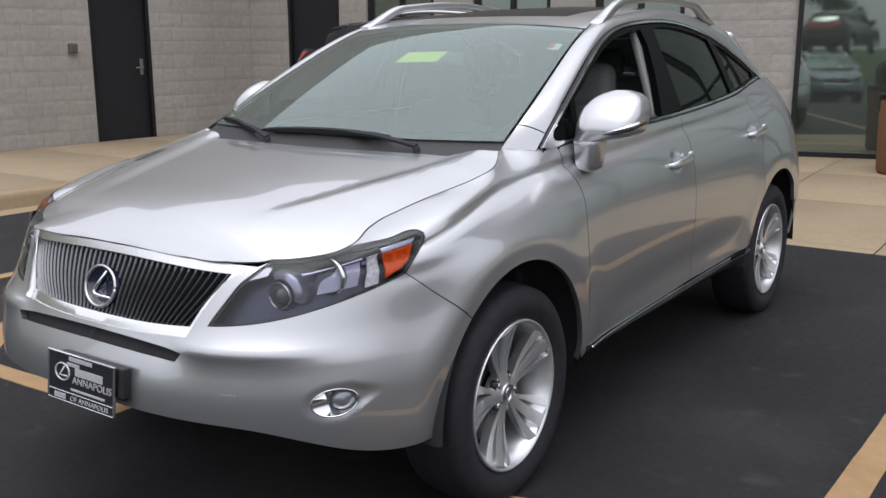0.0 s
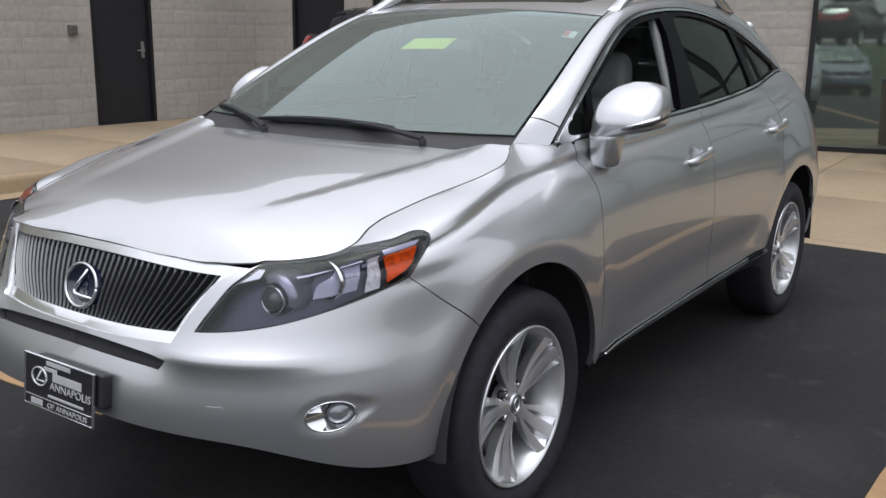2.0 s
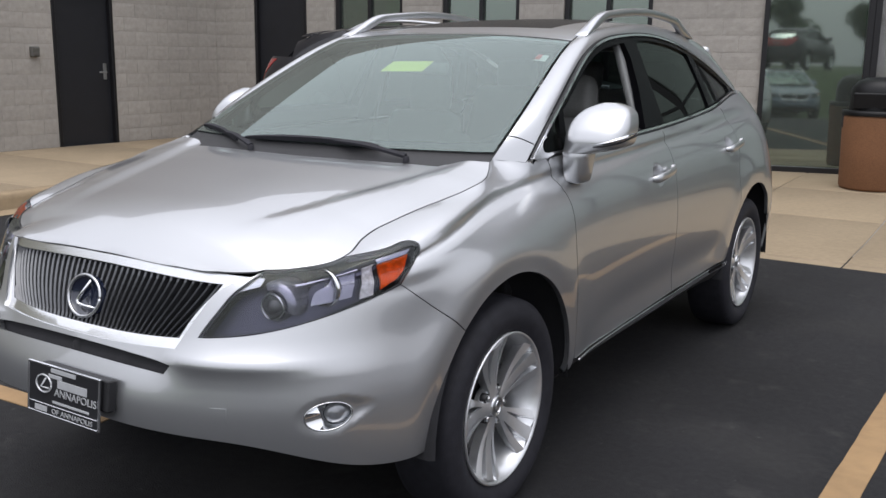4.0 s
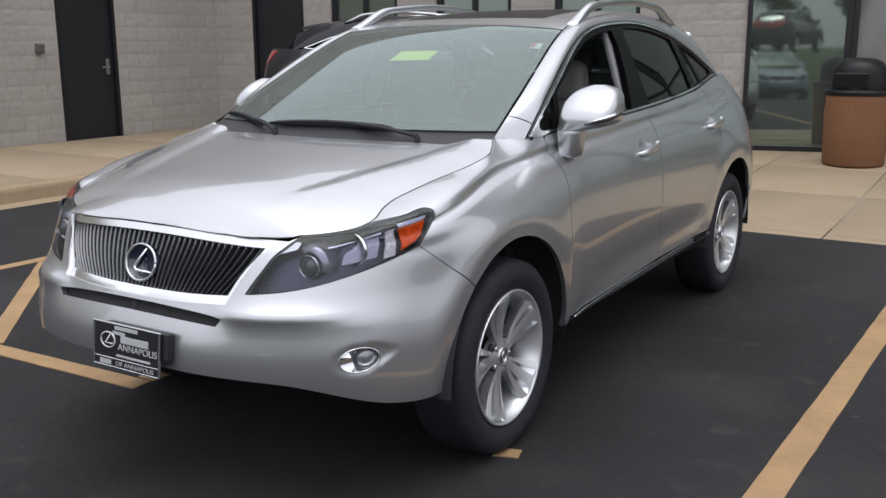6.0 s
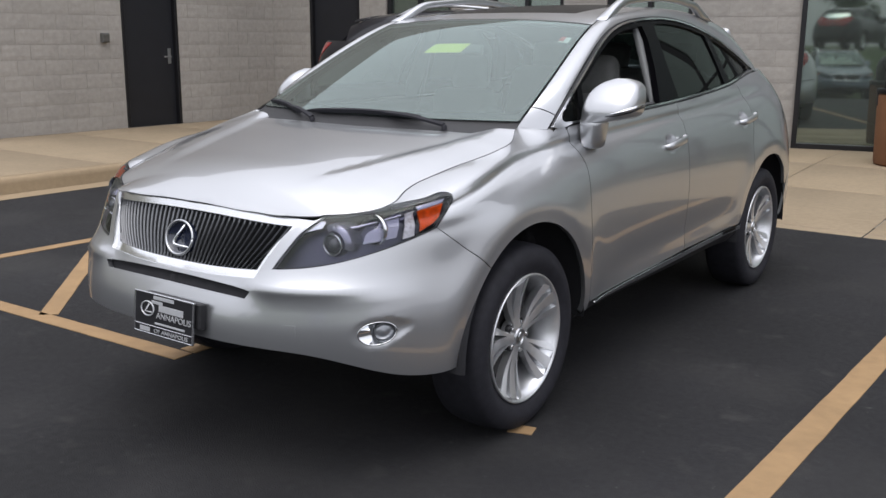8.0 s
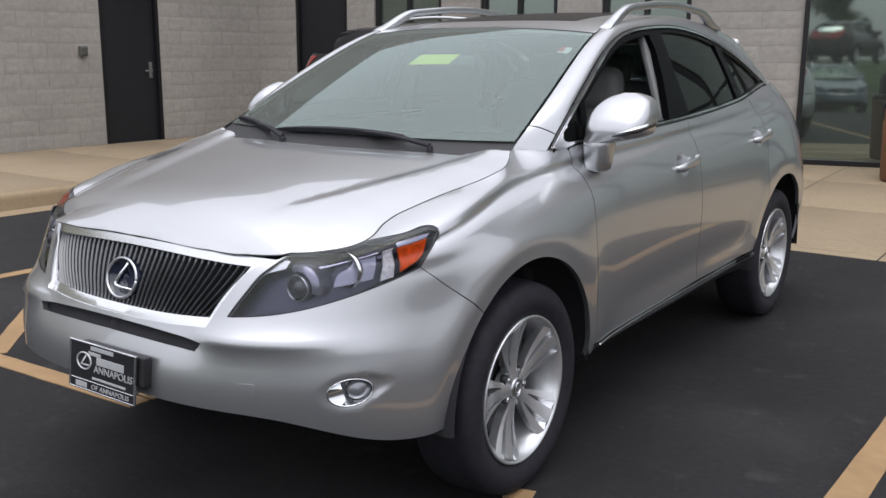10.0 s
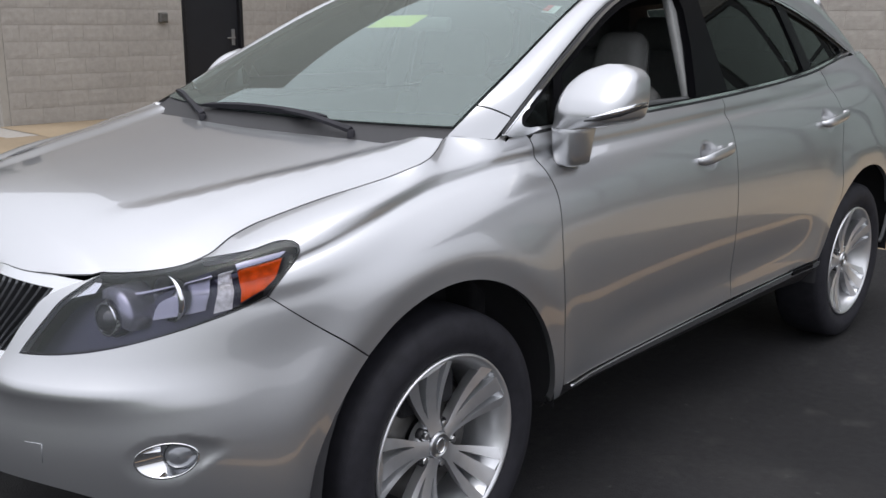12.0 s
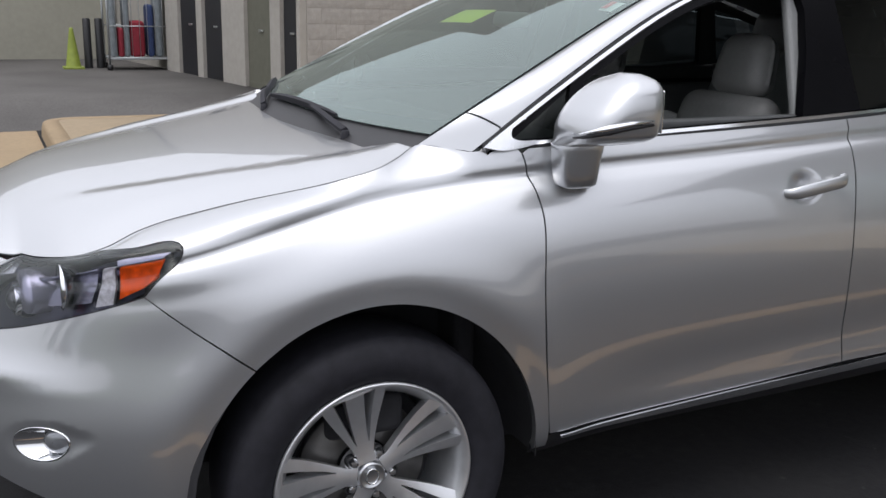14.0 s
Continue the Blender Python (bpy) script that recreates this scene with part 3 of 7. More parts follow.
def sheet(name, poly, surf, material, parent, label="", step=0.03, scale=(1.0, 1.0), gap=0.0025, flange=0.014, holes=(), side=1, offset=0.0, out=1, both=False, fine=(), lean=None):
    """A panel cut by an outline out of a surface, with turned-in edges. scale: metres for one unit of each of the surface's two
    directions; side -1: mirrored to the car's right; both: the left half and its mirror image in one."""
    sc = np.array(scale, float)
    loops = [shrunk(np.asarray(poly, float) * sc, gap)] + [shrunk(np.asarray(h, float) * sc, -gap) for h in holes]
    lo, hi = loops[0].min(0), loops[0].max(0)
    g = np.stack(np.meshgrid(np.arange(lo[0] + step * 0.37, hi[0], step), np.arange(lo[1] + step * 0.41, hi[1], step)), -1).reshape(-1, 2)
    for cu, cv, ru, rv in fine:
        c_, r_ = np.array((cu, cv)) * sc, np.array((ru, rv)) * sc
        g = g[np.hypot(*((g - c_) / r_).T) > 1]
        e_ = np.stack(np.meshgrid(np.arange(-r_[0], r_[0], 0.0055), np.arange(-r_[1], r_[1], 0.0055)), -1).reshape(-1, 2)
        g = np.concatenate([g, (e_ + c_)[np.hypot(*(e_ / r_).T) <= 1]])
    g = g[inside(loops[0], g)]
    for h in loops[1:]:
        g = g[~inside(h, g)]
    edge = np.concatenate(loops)
    if len(g):
        near = np.array([np.min((edge[:, 0] - p[0]) ** 2 + (edge[:, 1] - p[1]) ** 2) for p in g])
        g = g[near > (0.45 * step) ** 2]
    pts = np.concatenate([edge, g])
    edges, at = [], 0
    for lp in loops:
        edges += [(at + i, at + (i + 1) % len(lp)) for i in range(len(lp))]
        at += len(lp)
    co, _, tris, *_ = delaunay_2d_cdt([Vector(p) for p in pts], edges, [], 0, 1e-6)
    co = np.array([tuple(c) for c in co])
    tris = np.array([t for t in tris if len(t) == 3])
    mid = co[tris].mean(1)
    keep = inside(loops[0], mid)
    for h in loops[1:]:
        keep &= ~inside(h, mid)
    tris = tris[keep]

    def place(q):
        q = q / sc
        e = 3e-3
        p = surf(q[:, 0], q[:, 1])
        du, dv = surf(q[:, 0] + e, q[:, 1]) - surf(q[:, 0] - e, q[:, 1]), surf(q[:, 0], q[:, 1] + e) - surf(q[:, 0], q[:, 1] - e)
        n = np.cross(du, dv) * out
        n /= np.linalg.norm(n, axis=1)[:, None] + 1e-12
        p = p + n * offset
        if lean is not None:
            n = n + lean(q)
            n /= np.linalg.norm(n, axis=1)[:, None]
        return p, n

    p, n = place(co)
    a, b, c = p[tris[:, 0]], p[tris[:, 1]], p[tris[:, 2]]
    wrong = (np.cross(b - a, c - a) * n[tris[:, 0]]).sum(1) < 0
    tris[wrong] = tris[wrong][:, ::-1]
    verts, norms, faces = [p], [n], [tuple(t) for t in tris]
    base = len(p)
    for lp in loops if flange else ():
        q, m = place(lp)
        t = np.roll(q, -1, 0) - np.roll(q, 1, 0)
        o = np.cross(t, m)
        o /= np.linalg.norm(o, axis=1)[:, None] + 1e-12
        centre = q.mean(0)
        if (o * (q - centre)).sum() * (1 if lp is loops[0] else -1) < 0:
            o = -o
        k = len(lp)
        verts += [q, q - m * flange]
        norms += [o, o]
        for i in range(k):
            j = (i + 1) % k
            f = (base + i, base + j, base + k + j, base + k + i)
            w = np.cross(q[j] - q[i], -m[i])
            faces.append(f if (w * o[i]).sum() > 0 else f[::-1])
        base += 2 * k
    verts, norms = np.concatenate(verts), np.concatenate(norms)
    if side < 0 or both:
        mv, mn = verts * (-1, 1, 1), norms * (-1, 1, 1)
        mf = [tuple(reversed(f)) for f in faces]
        if both:
            mid_ = verts[:, 0] < 0.004
            verts[mid_, 0], norms[mid_, 0] = 0.0, 0.0
            faces = [f for f in faces if not all(mid_[i] for i in f)]
            mv, mn = verts * (-1, 1, 1), norms * (-1, 1, 1)
            mf = [tuple(reversed(f)) for f in faces]
            mf = [tuple(i + len(verts) for i in f) for f in mf]
            verts, norms, faces = np.concatenate([verts, mv]), np.concatenate([norms, mn]), faces + mf
        else:
            verts, norms, faces = mv, mn, mf
    return link_mesh(name, verts, faces, material, parent, label, True, norms)


def mirrored(verts, faces, side):
    if side > 0:
        return verts, faces
    return [(-x, y, z) for x, y, z in verts], [tuple(reversed(f)) for f in faces]


# ---------------------------------------------------------------- the car
def at_front(*pts):
    """Body outline points from (x, z) pairs on the nose."""
    return [body_at(z, x=x) for x, z in pts]


def at_side(*pts):
    """Body outline points from (y, z) pairs on the flank."""
    return [body_at(z, y=y) for y, z in pts]


def arch(yc, a0, a1, n=9, ry=0.432, rz=0.452):
    """(y, z) points of a wheel arch between two angles, from the rear end (0) over the top (90) to the front end (180)."""
    return [(yc + ry * math.cos(radians(a)), 0.36 + rz * math.sin(radians(a))) for a in np.linspace(a0, a1, n)]


VS = 0.13  # metres for one row of the body surface


def body_sheet(name, poly, material, parent, label="", **kw):
    return sheet(name, poly, body, material, parent, label, scale=(1.0, VS), **{"out": 1, **kw})


def bo(*segments):
    """An outline on the body surface: smooth runs measured in metres."""
    k = np.array((1.0, VS))
    return outline(*[[tuple(np.array(p) * k) for p in seg] for seg in segments]) / k


# lines shared by neighbouring panels, as (u, v)
HL_IN, HL_FRONT, HL_CUT, HL_LOW = (0.443, 0.736), (0.545, 0.905), (-0.575, 0.942), (-0.500, 0.864)
HL_BACK = at_side(HL_CUT, (-0.50, 0.961), (-0.435, 0.974), (-0.417, 0.967), (-0.420, 0.948), (-0.452, 0.915), (-0.482, 0.888), HL_LOW)


def make_wheel(root, at, side, steer=0.0):
    """An alloy wheel of five double spokes with its tyre, turned to face outwards."""
    R, T, HALF = 0.2500, 0.3660, 0.112
    m = pose(*at, 0, 90 if side > 0 else -90, 0)

    def put(name, verts, faces, material, parent, label="", sm=True):
        verts = [m @ Vector(p) for p in verts]
        return link_mesh(name, verts, faces, material, parent, label, sm)

    # rim barrel and lip
    v, f = lathe([(R - 0.052, -0.10), (R - 0.035, -0.02), (R - 0.030, 0.075), (R - 0.012, 0.098), (R - 0.004, 0.107), (R + 0.001, 0.107), (R + 0.003, 0.100), (R - 0.002, 0.09)], 96)
    rim = put("wheel", v, f, ALLOY, root, "silver alloy wheel with five split spokes")
    # tyre
    prof = [(R - 0.004, 0.086), (R + 0.006, 0.100), (R + 0.022, 0.108), (R + 0.045, 0.1175), (R + 0.070, 0.1160), (R + 0.094, 0.106), (R + 0.106, 0.094)]
    for h in ((0.078, 0.074, 0.050, 0.046, 0.018, 0.014, -0.014, -0.018, -0.046, -0.050, -0.074, -0.078)):
        prof.append((T - 0.010 * (abs(h) / 0.1) ** 2, h))
    prof += [(T - 0.010, -0.094), (R + 0.07, -0.116), (R, -0.09)]
    v, f = lathe(prof, 96)
    put("tyre", v, f, RUBBER, rim, "black road tyre")
    rows = []
    fr = []
    for i in range(72):
        a0, a1 = 2 * math.pi * (i + 0.12) / 72, 2 * math.pi * (i + 0.80) / 72
        for h0, h1, sk in ((0.054, 0.100, 0.02), (0.020, 0.048, -0.02), (-0.048, -0.020, -0.02), (-0.100, -0.054, 0.02)):
            base = len(rows)
            for rr in (T - 0.012, T - 0.0035):
                for a, h in ((a0, h0), (a1, h0), (a1 + sk, h1), (a0 + sk, h1)):
                    r2 = rr - 0.012 * (abs(h) / 0.1) ** 4
                    rows.append((r2 * math.cos(a), r2 * math.sin(a), h))
            fr += [tuple(base + k for k in (4, 5, 6, 7))] + [tuple(base + k for k in (i0, i1, i1 + 4, i0 + 4)) for i0, i1 in ((0, 1), (1, 2), (2, 3), (3, 0))]
    tagged(put("tread", rows, fr, RUBBER, rim, sm=False), kind="stuff")
    # spokes: five groups of three blades with two slots, merging at the hub
    first = 194 if side > 0 else -14
    half = Pch((0.034, 0.0235), (0.057, 0.0225), (0.075, 0.027), (0.10, 0.036), (0.14, 0.052), (0.18, 0.068), (0.243, 0.090))
    ra = np.linspace(0.036, 0.236, 26)
    group = np.array([(r, -float(half(r))) for r in ra] + [(r, float(half(r))) for r in ra[::-1]])
    slots = []
    for sd in (1, -1):
        rs = np.linspace(0.090, 0.234, 18)
        near = [(r, sd * float(np.interp(r, (0.090, 0.234), (0.0155, 0.0235)))) for r in rs]
        far = [(r, sd * float(np.interp(r, (0.090, 0.12, 0.234), (0.0176, 0.0262, 0.0540)))) for r in rs]
        slots.append(np.array(near + far[::-1]))

    for k in range(5):
        turn_k = m @ pose(0, 0, 0, 0, 0, first + 72 * k * (1 if side > 0 else -1))
        rot, mov = np.array(turn_k.to_3x3()), np.array(turn_k.translation)

        def face(a_, b_, rot=rot, mov=mov):
            q_ = np.clip((a_ - 0.036) / 0.197, 0, 1)
            w_ = np.abs(b_) / (half(a_) + 1e-6)
            z_ = 0.070 + 0.034 * q_**1.5 - 0.009 * np.sin(q_ * math.pi) - 0.006 * w_**2 * (0.35 + q_)
            return np.stack([a_, b_, z_], -1) @ rot.T + mov

        sheet("spoke", group, face, ALLOY, rim, "", step=0.006, gap=0.0, flange=0.038, holes=slots, out=1)
    v, f = lathe([(0.066, 0.02), (0.066, 0.050), (0.058, 0.058), (0.0, 0.058)], 40)
    put("hub", v, f, ALLOY, rim)
    v, f = lathe([(0.0355, 0.050), (0.0355, 0.070), (0.031, 0.0765), (0.029, 0.074), (0.0, 0.0755)], 32)
    cap = put("centre_cap", v, f, SATIN, rim, "silver centre cap with an oval badge")
    v, f = tube([(0.020 * math.cos(a), 0.016 * math.sin(a), 0.0762) for a in np.linspace(0, 2 * math.pi, 25)], 0.0022, 6)
    put("badge_ring", v, f, CHROME, cap)
    for k in range(5):
        a = radians(first + 36 + 72 * k)
        c = Vector((0.057 * math.cos(a), 0.057 * math.sin(a), 0))
        v, f = lathe([(0.0165, 0.04), (0.0165, 0.0600), (0.013, 0.0605), (0.0125, 0.050)], 20)
        put("lug_recess", [Vector(p) + c for p in v], f, BLACK, rim)
        v, f = lathe([(0.0100, 0.045), (0.0095, 0.066), (0.0080, 0.070), (0.0, 0.071)], 6)
        put("lug_nut", [Vector(p) + c for p in v], f, SATIN, rim, sm=False)
    v, f = lathe([(0.07, -0.012), (0.165, -0.012), (0.165, 0.010), (0.07, 0.010)], 64)
    put("brake_disc", v, f, DISC, rim, "ventilated steel brake disc")
    cal = rbox((0.10, 0.20, 0.07), 0.02, (-0.135, 0.0, 0.0))
    cal.transform(m)
    part("brake_calliper", cal, DARK, rim)
    v, f = lathe([(0.0, -0.03), (R - 0.05, -0.03), (R - 0.05, -0.06)], 40)
    put("back_plate", v, f, DARK, rim)
    return rim


def make_seat(root, x, y, name="front_seat"):
    st = rbox((0.50, 0.52, 0.16), 0.06, (x, y, 0.57), (6, 0, 0), 4)
    rbox((0.11, 0.50, 0.10), 0.045, (x - 0.23, y, 0.63), (6, 0, 0), 3, st)
    rbox((0.11, 0.50, 0.10), 0.045, (x + 0.23, y, 0.63), (6, 0, 0), 3, st)
    seat = part(name, st, LEATHER, root, "grey leather car seat", True)
    bk = rbox((0.46, 0.15, 0.62), 0.06, (x, y + 0.33, 0.91), (-17, 0, 0), 4, taper=(0.88, 0.8))
    rbox((0.10, 0.17, 0.50), 0.045, (x - 0.21, y + 0.29, 0.88), (-17, 0, 6), 3, bk)
    rbox((0.10, 0.17, 0.50), 0.045, (x + 0.21, y + 0.29, 0.88), (-17, 0, -6), 3, bk)
    part("backrest", bk, LEATHER, seat, "", True)
    hr = rbox((0.255, 0.12, 0.205), 0.059, (x, y + 0.46, 1.300), (-12, 0, 0), 5, taper=(0.80, 0.9))
    part("headrest", hr, LEATHER, seat, "", True)
    for s in (-0.07, 0.07):
        v, f = tube([(x + s, y + 0.44, 1.16), (x + s, y + 0.46, 1.27)], 0.007, 8)
        link_mesh("headrest_post", v, f, SATIN, seat)
    return seat


def make_car(root):
    # ---- hood
    u0 = body_at(HL_FRONT[1], x=HL_FRONT[0])[0]
    side_run = [tuple(p[:2]) for p in body(np.linspace(u0, 0.155, 60), np.full(60, 6.0))]
    hood_left = np.array(curve([(0.0, -0.856), (0.20, -0.852), (0.36, -0.840), (0.46, -0.810), side_run[0]], 0.02) + side_run[:-1]
                         + curve([side_run[-1], (0.60, 0.136), (0.42, 0.088), (0.2, 0.052), (0.0, 0.040)], 0.02))
    full = np.concatenate([hood_left, (hood_left * (-1, 1))[::-1]])
    full = full[[i for i in range(len(full)) if np.hypot(*(full[i] - full[i - 1])) > 1e-4]]
    lid = sheet("hood", full, hood, PAINT, root, "silver painted hood with two raised creases", step=0.022, flange=0.004, gap=0.0028)
    # dark bars laid in the hood's side gaps to draw their shade
    for s in (1, -1):
        run = body(np.linspace(u0, 0.165, 60), np.full(60, 6.0)) * (s, 1, 1) + (-0.003 * s, 0, -0.0062)
        v, f = tube([tuple(p) for p in run], 0.0048, 8)
        link_mesh("hood_gap_shade", v, f, DARK, lid, "dark strip standing in for shade in the hood gap")
    # cowl under the windshield's foot
    ca = np.linspace(-0.99, 0.99, 41)
    verts, faces = [], []
    for a in ca:
        w = windshield(np.array([a]), np.array([0.0]))[0]
        w2 = windshield(np.array([a]), np.array([0.072]))[0]
        verts += [(w[0], w[1] - 0.06, w[2] - 0.030), (w[0], w[1] - 0.015, w[2] - 0.018), tuple(w2 + (0, 0, -0.007))]
    for i in range(40):
        faces += [(3 * i + k, 3 * i + 3 + k, 3 * i + 4 + k, 3 * i + 1 + k) for k in (0, 1)]
    link_mesh("cowl_panel", verts, faces, BLACK, root, "black plastic cowl panel")

    # ---- front bumper, with the grille opening, the slot and the lamp pockets
    arch_f = at_side(*arch(0.0, 180, 132, 6))
    hl_low = at_front(HL_IN, (0.55, 0.747), (0.66, 0.772)) + at_side((-0.62, 0.820), HL_LOW)
    grille_r = at_front((0.530, 0.892), (0.470, 0.862), (0.425, 0.79), (0.384, 0.703))
    slot = bo(at_front((0.0, 0.645), (0.2, 0.643), (0.37, 0.638)), at_front((0.37, 0.638), (0.388, 0.661)),
              at_front((0.388, 0.661), (0.2, 0.672), (0.0, 0.675)), at_front((0.0, 0.675), (0.0, 0.645)))
    fog_out = np.array([(-0.757 + 0.066 * math.cos(a), 1.93 + 0.042 / 0.22 * math.sin(a)) for a in np.linspace(0, 2 * math.pi, 56, endpoint=False)])
    bumper = bo([(-NOSE, 1.72), (-1.31, 1.71), (-1.117, 1.70), (-0.95, 1.62), (-0.80, 1.40), (-0.62, 1.06), (-0.53, 0.95), body_at(0.37, y=-0.431)],
                     arch_f, [arch_f[-1], body_at(0.79, y=-0.41), body_at(HL_LOW[1], y=HL_LOW[0])],
                     hl_low[::-1], [hl_low[0]] + at_front((0.475, 0.80), (0.515, 0.865), (0.545, 0.902)), at_front((0.545, 0.902), (0.530, 0.893)), grille_r,
                     at_front((0.384, 0.703), (0.2, 0.693), (0.0, 0.690)), at_front((0.0, 0.690), (0.0, 0.675)), at_front((0.0, 0.675), (0.2, 0.672), (0.388, 0.661)),
                     at_front((0.388, 0.661), (0.37, 0.638)), at_front((0.37, 0.638), (0.2, 0.643), (0.0, 0.645)),
                     [body_at(0.645, x=0.0), (-NOSE, 1.72)])
    bump = body_sheet("front_bumper", bumper, PAINT, root, "silver front bumper cover", step=0.020, gap=0.0012, flange=0.02, both=True, fine=[(-0.75, 1.93, 0.150, 0.42)], holes=[fog_out])
    body_sheet("tow_cover", bo([(-1.070, 1.90), (-1.025, 1.90)], [(-1.025, 1.90), (-1.025, 2.10)], [(-1.025, 2.10), (-1.070, 2.10)], [(-1.070, 2.10), (-1.070, 1.90)]), PAINT, bump, "small silver towing eye cover", step=0.02, gap=0.0, flange=0.003, offset=0.0016)
    body_sheet("air_slot", slot, DARK, bump, "dark air slot under the grille", step=0.03, gap=-0.004, flange=0, offset=-0.022, both=True)
    for s in (1, -1):
        # fog lamp: chrome dish, reflector, lens
        fwd = np.array((0.52, -0.853, 0.03))

        def ring(rows, K=48):
            """Rows of (half width, half height, shift, depth) lofted into the bumper's face."""
            vv = []
            for hu, hz, du_, dz in rows:
                th = np.linspace(0, 2 * math.pi, K, endpoint=False)
                vv += (body(-0.757 + du_ + hu * np.cos(th), 1.93 + hz / 0.22 * np.sin(th)) + fwd * dz).tolist()
            ff = [(i * K + k, i * K + (k + 1) % K, (i + 1) * K + (k + 1) % K, (i + 1) * K + k) for i in range(len(rows) - 1) for k in range(K)]
            return mirrored(vv, ff, s)

        v, f = ring([(0.066, 0.042, 0.0, -0.012), (0.067, 0.0425, 0.0, 0.001), (0.065, 0.041, 0.0, 0.0035), (0.062, 0.039, 0.0, 0.001), (0.040, 0.0355, 0.020, -0.024), (0.0375, 0.034, 0.021, -0.027)])
        pk = link_mesh("fog_bezel", v, f, CHROME, bump, "chrome fog lamp bezel")
        v, f = ring([(0.0375, 0.034, 0.021, -0.026), (0.030, 0.028, 0.021, -0.044), (0.016, 0.016, 0.021, -0.052), (0.001, 0.001, 0.021, -0.054)])
        link_mesh("fog_reflector", v, f, SATIN, pk)
        v, f = ring([(0.0375, 0.034, 0.021, -0.024), (0.030, 0.028, 0.021, -0.013), (0.018, 0.017, 0.021, -0.007), (0.001, 0.001, 0.021, -0.005)])
        link_mesh("fog_lens", v, f, FOGGLASS, pk, "clear round fog lamp lens")
        v, f = ring([(0.012, 0.012, 0.024, -0.048), (0.012, 0.012, 0.024, -0.030), (0.008, 0.008, 0.024, -0.024), (0.001, 0.001, 0.024, -0.023)], 20)
        link_mesh("fog_bulb", v, f, CHROME, pk)

    # ---- grille: chrome surround, ribs, badge
    def grille_face(x, z):
        x, z = np.asarray(x, float), np.asarray(z, float)
        y = -0.905 + 1.3 * np.abs(x) ** 4 + 0.22 * (z - 0.70) + 0.35 * (z - 0.70) ** 2 - 0.013 * smooth(0.738, 0.694, z)
        return np.stack([x, y, z - 0.010 - 0.060 * (z - 0.70)], -1)

    surround_out = outline([(-0.388, 0.702), (-0.2, 0.694), (0.0, 0.691), (0.2, 0.694), (0.388, 0.702)], [(0.388, 0.702), (0.425, 0.775), (0.470, 0.850), (0.545, 0.884)],
                           [(0.545, 0.884), (0.552, 0.906)], [(0.552, 0.906), (0.40, 0.924), (0.2, 0.930), (0.0, 0.932), (-0.2, 0.930), (-0.40, 0.924), (-0.552, 0.906)],
                           [(-0.552, 0.906), (-0.545, 0.884)], [(-0.545, 0.884), (-0.470, 0.850), (-0.425, 0.775), (-0.388, 0.702)])
    opening = outline([(-0.372, 0.735), (-0.2, 0.727), (0.0, 0.724), (0.2, 0.727), (0.372, 0.735)], [(0.372, 0.735), (0.404, 0.80), (0.450, 0.868)],
                      [(0.450, 0.868), (0.462, 0.890)], [(0.462, 0.890), (0.3, 0.901), (0.0, 0.908), (-0.3, 0.901), (-0.462, 0.890)],
                      [(-0.462, 0.890), (-0.450, 0.868)], [(-0.450, 0.868), (-0.404, 0.80), (-0.372, 0.735)])
    gr = sheet("grille_surround", surround_out, grille_face, BRIGHT, root, "chrome grille surround", step=0.03, gap=0.0, flange=0.05, holes=[opening], out=1)
    sheet("grille_back", opening, grille_face, DARK, gr, "", step=0.05, gap=-0.012, flange=0.0, offset=-0.040, out=1)
    for k in range(40):
        x0 = -0.442 + 0.884 * k / 39
        verts, faces = [], []
        N = 12
        for i in range(N + 1):
            q = i / N
            z = 0.706 + 0.196 * q
            half = 0.362 + 0.093 * min(1, (z - 0.722) / 0.17) if z > 0.722 else 0.36
            x = x0 / 0.442 * half * (1 - 0.0 * q)
            bow = 0.006 * math.sin(q * math.pi)
            x += 0.016 * (x0 / 0.442 + 0.25) * math.sin(q * 3.0 - 0.8)
            _, y, zg = (float(c_) for c_ in grille_face(x, z))
            for dx, dy in ((-0.0032, 0.034), (-0.0032, 0.008 - bow), (0.0, 0.003 - bow), (0.0032, 0.008 - bow), (0.0032, 0.034)):
                verts.append((x + dx, y + dy + 0.002, zg))
        for i in range(N):
            faces += [(5 * i + j, 5 * i + j + 1, 5 * i + 6 + j, 5 * i + 5 + j) for j in range(4)]
        link_mesh("grille_rib", verts, faces, GRILLE, gr, "", False)
    # oval badge with a slanted mark
    bc = Vector((0.0, float(grille_face(0, 0.803)[1]) - 0.004, float(grille_face(0, 0.803)[2])))
    tilt = pose(*bc, 76, 0, 0)
    v, f = lathe([(0.072, -0.012), (0.074, 0.004), (0.070, 0.010), (0.0655, 0.006), (0.064, 0.000), (0.0, 0.0)], 56)
    badge = link_mesh("badge", [tilt @ Vector((p[0] * 1.0, p[1] * 0.86, p[2])) for p in v], f, NAVY, gr, "dark navy oval grille badge with chrome ring")
    v, f = tube([(0.0695 * math.cos(a), 0.060 * math.sin(a), 0.007) for a in np.linspace(0, 2 * math.pi, 57)], 0.0052, 8)
    link_mesh("badge_ring", [tilt @ Vector(p) for p in v], f, SATIN, badge)
    v, f = tube([(0.020, 0.047, 0.006), (-0.012, 0.004, 0.008), (-0.026, -0.018, 0.008), (-0.020, -0.027, 0.008), (0.01, -0.0285, 0.008), (0.052, -0.029, 0.006)], [0.004, 0.0055, 0.0055, 0.0055, 0.005, 0.003], 8)
    link_mesh("badge_mark", [tilt @ Vector(p) for p in v], f, CHROME, badge)

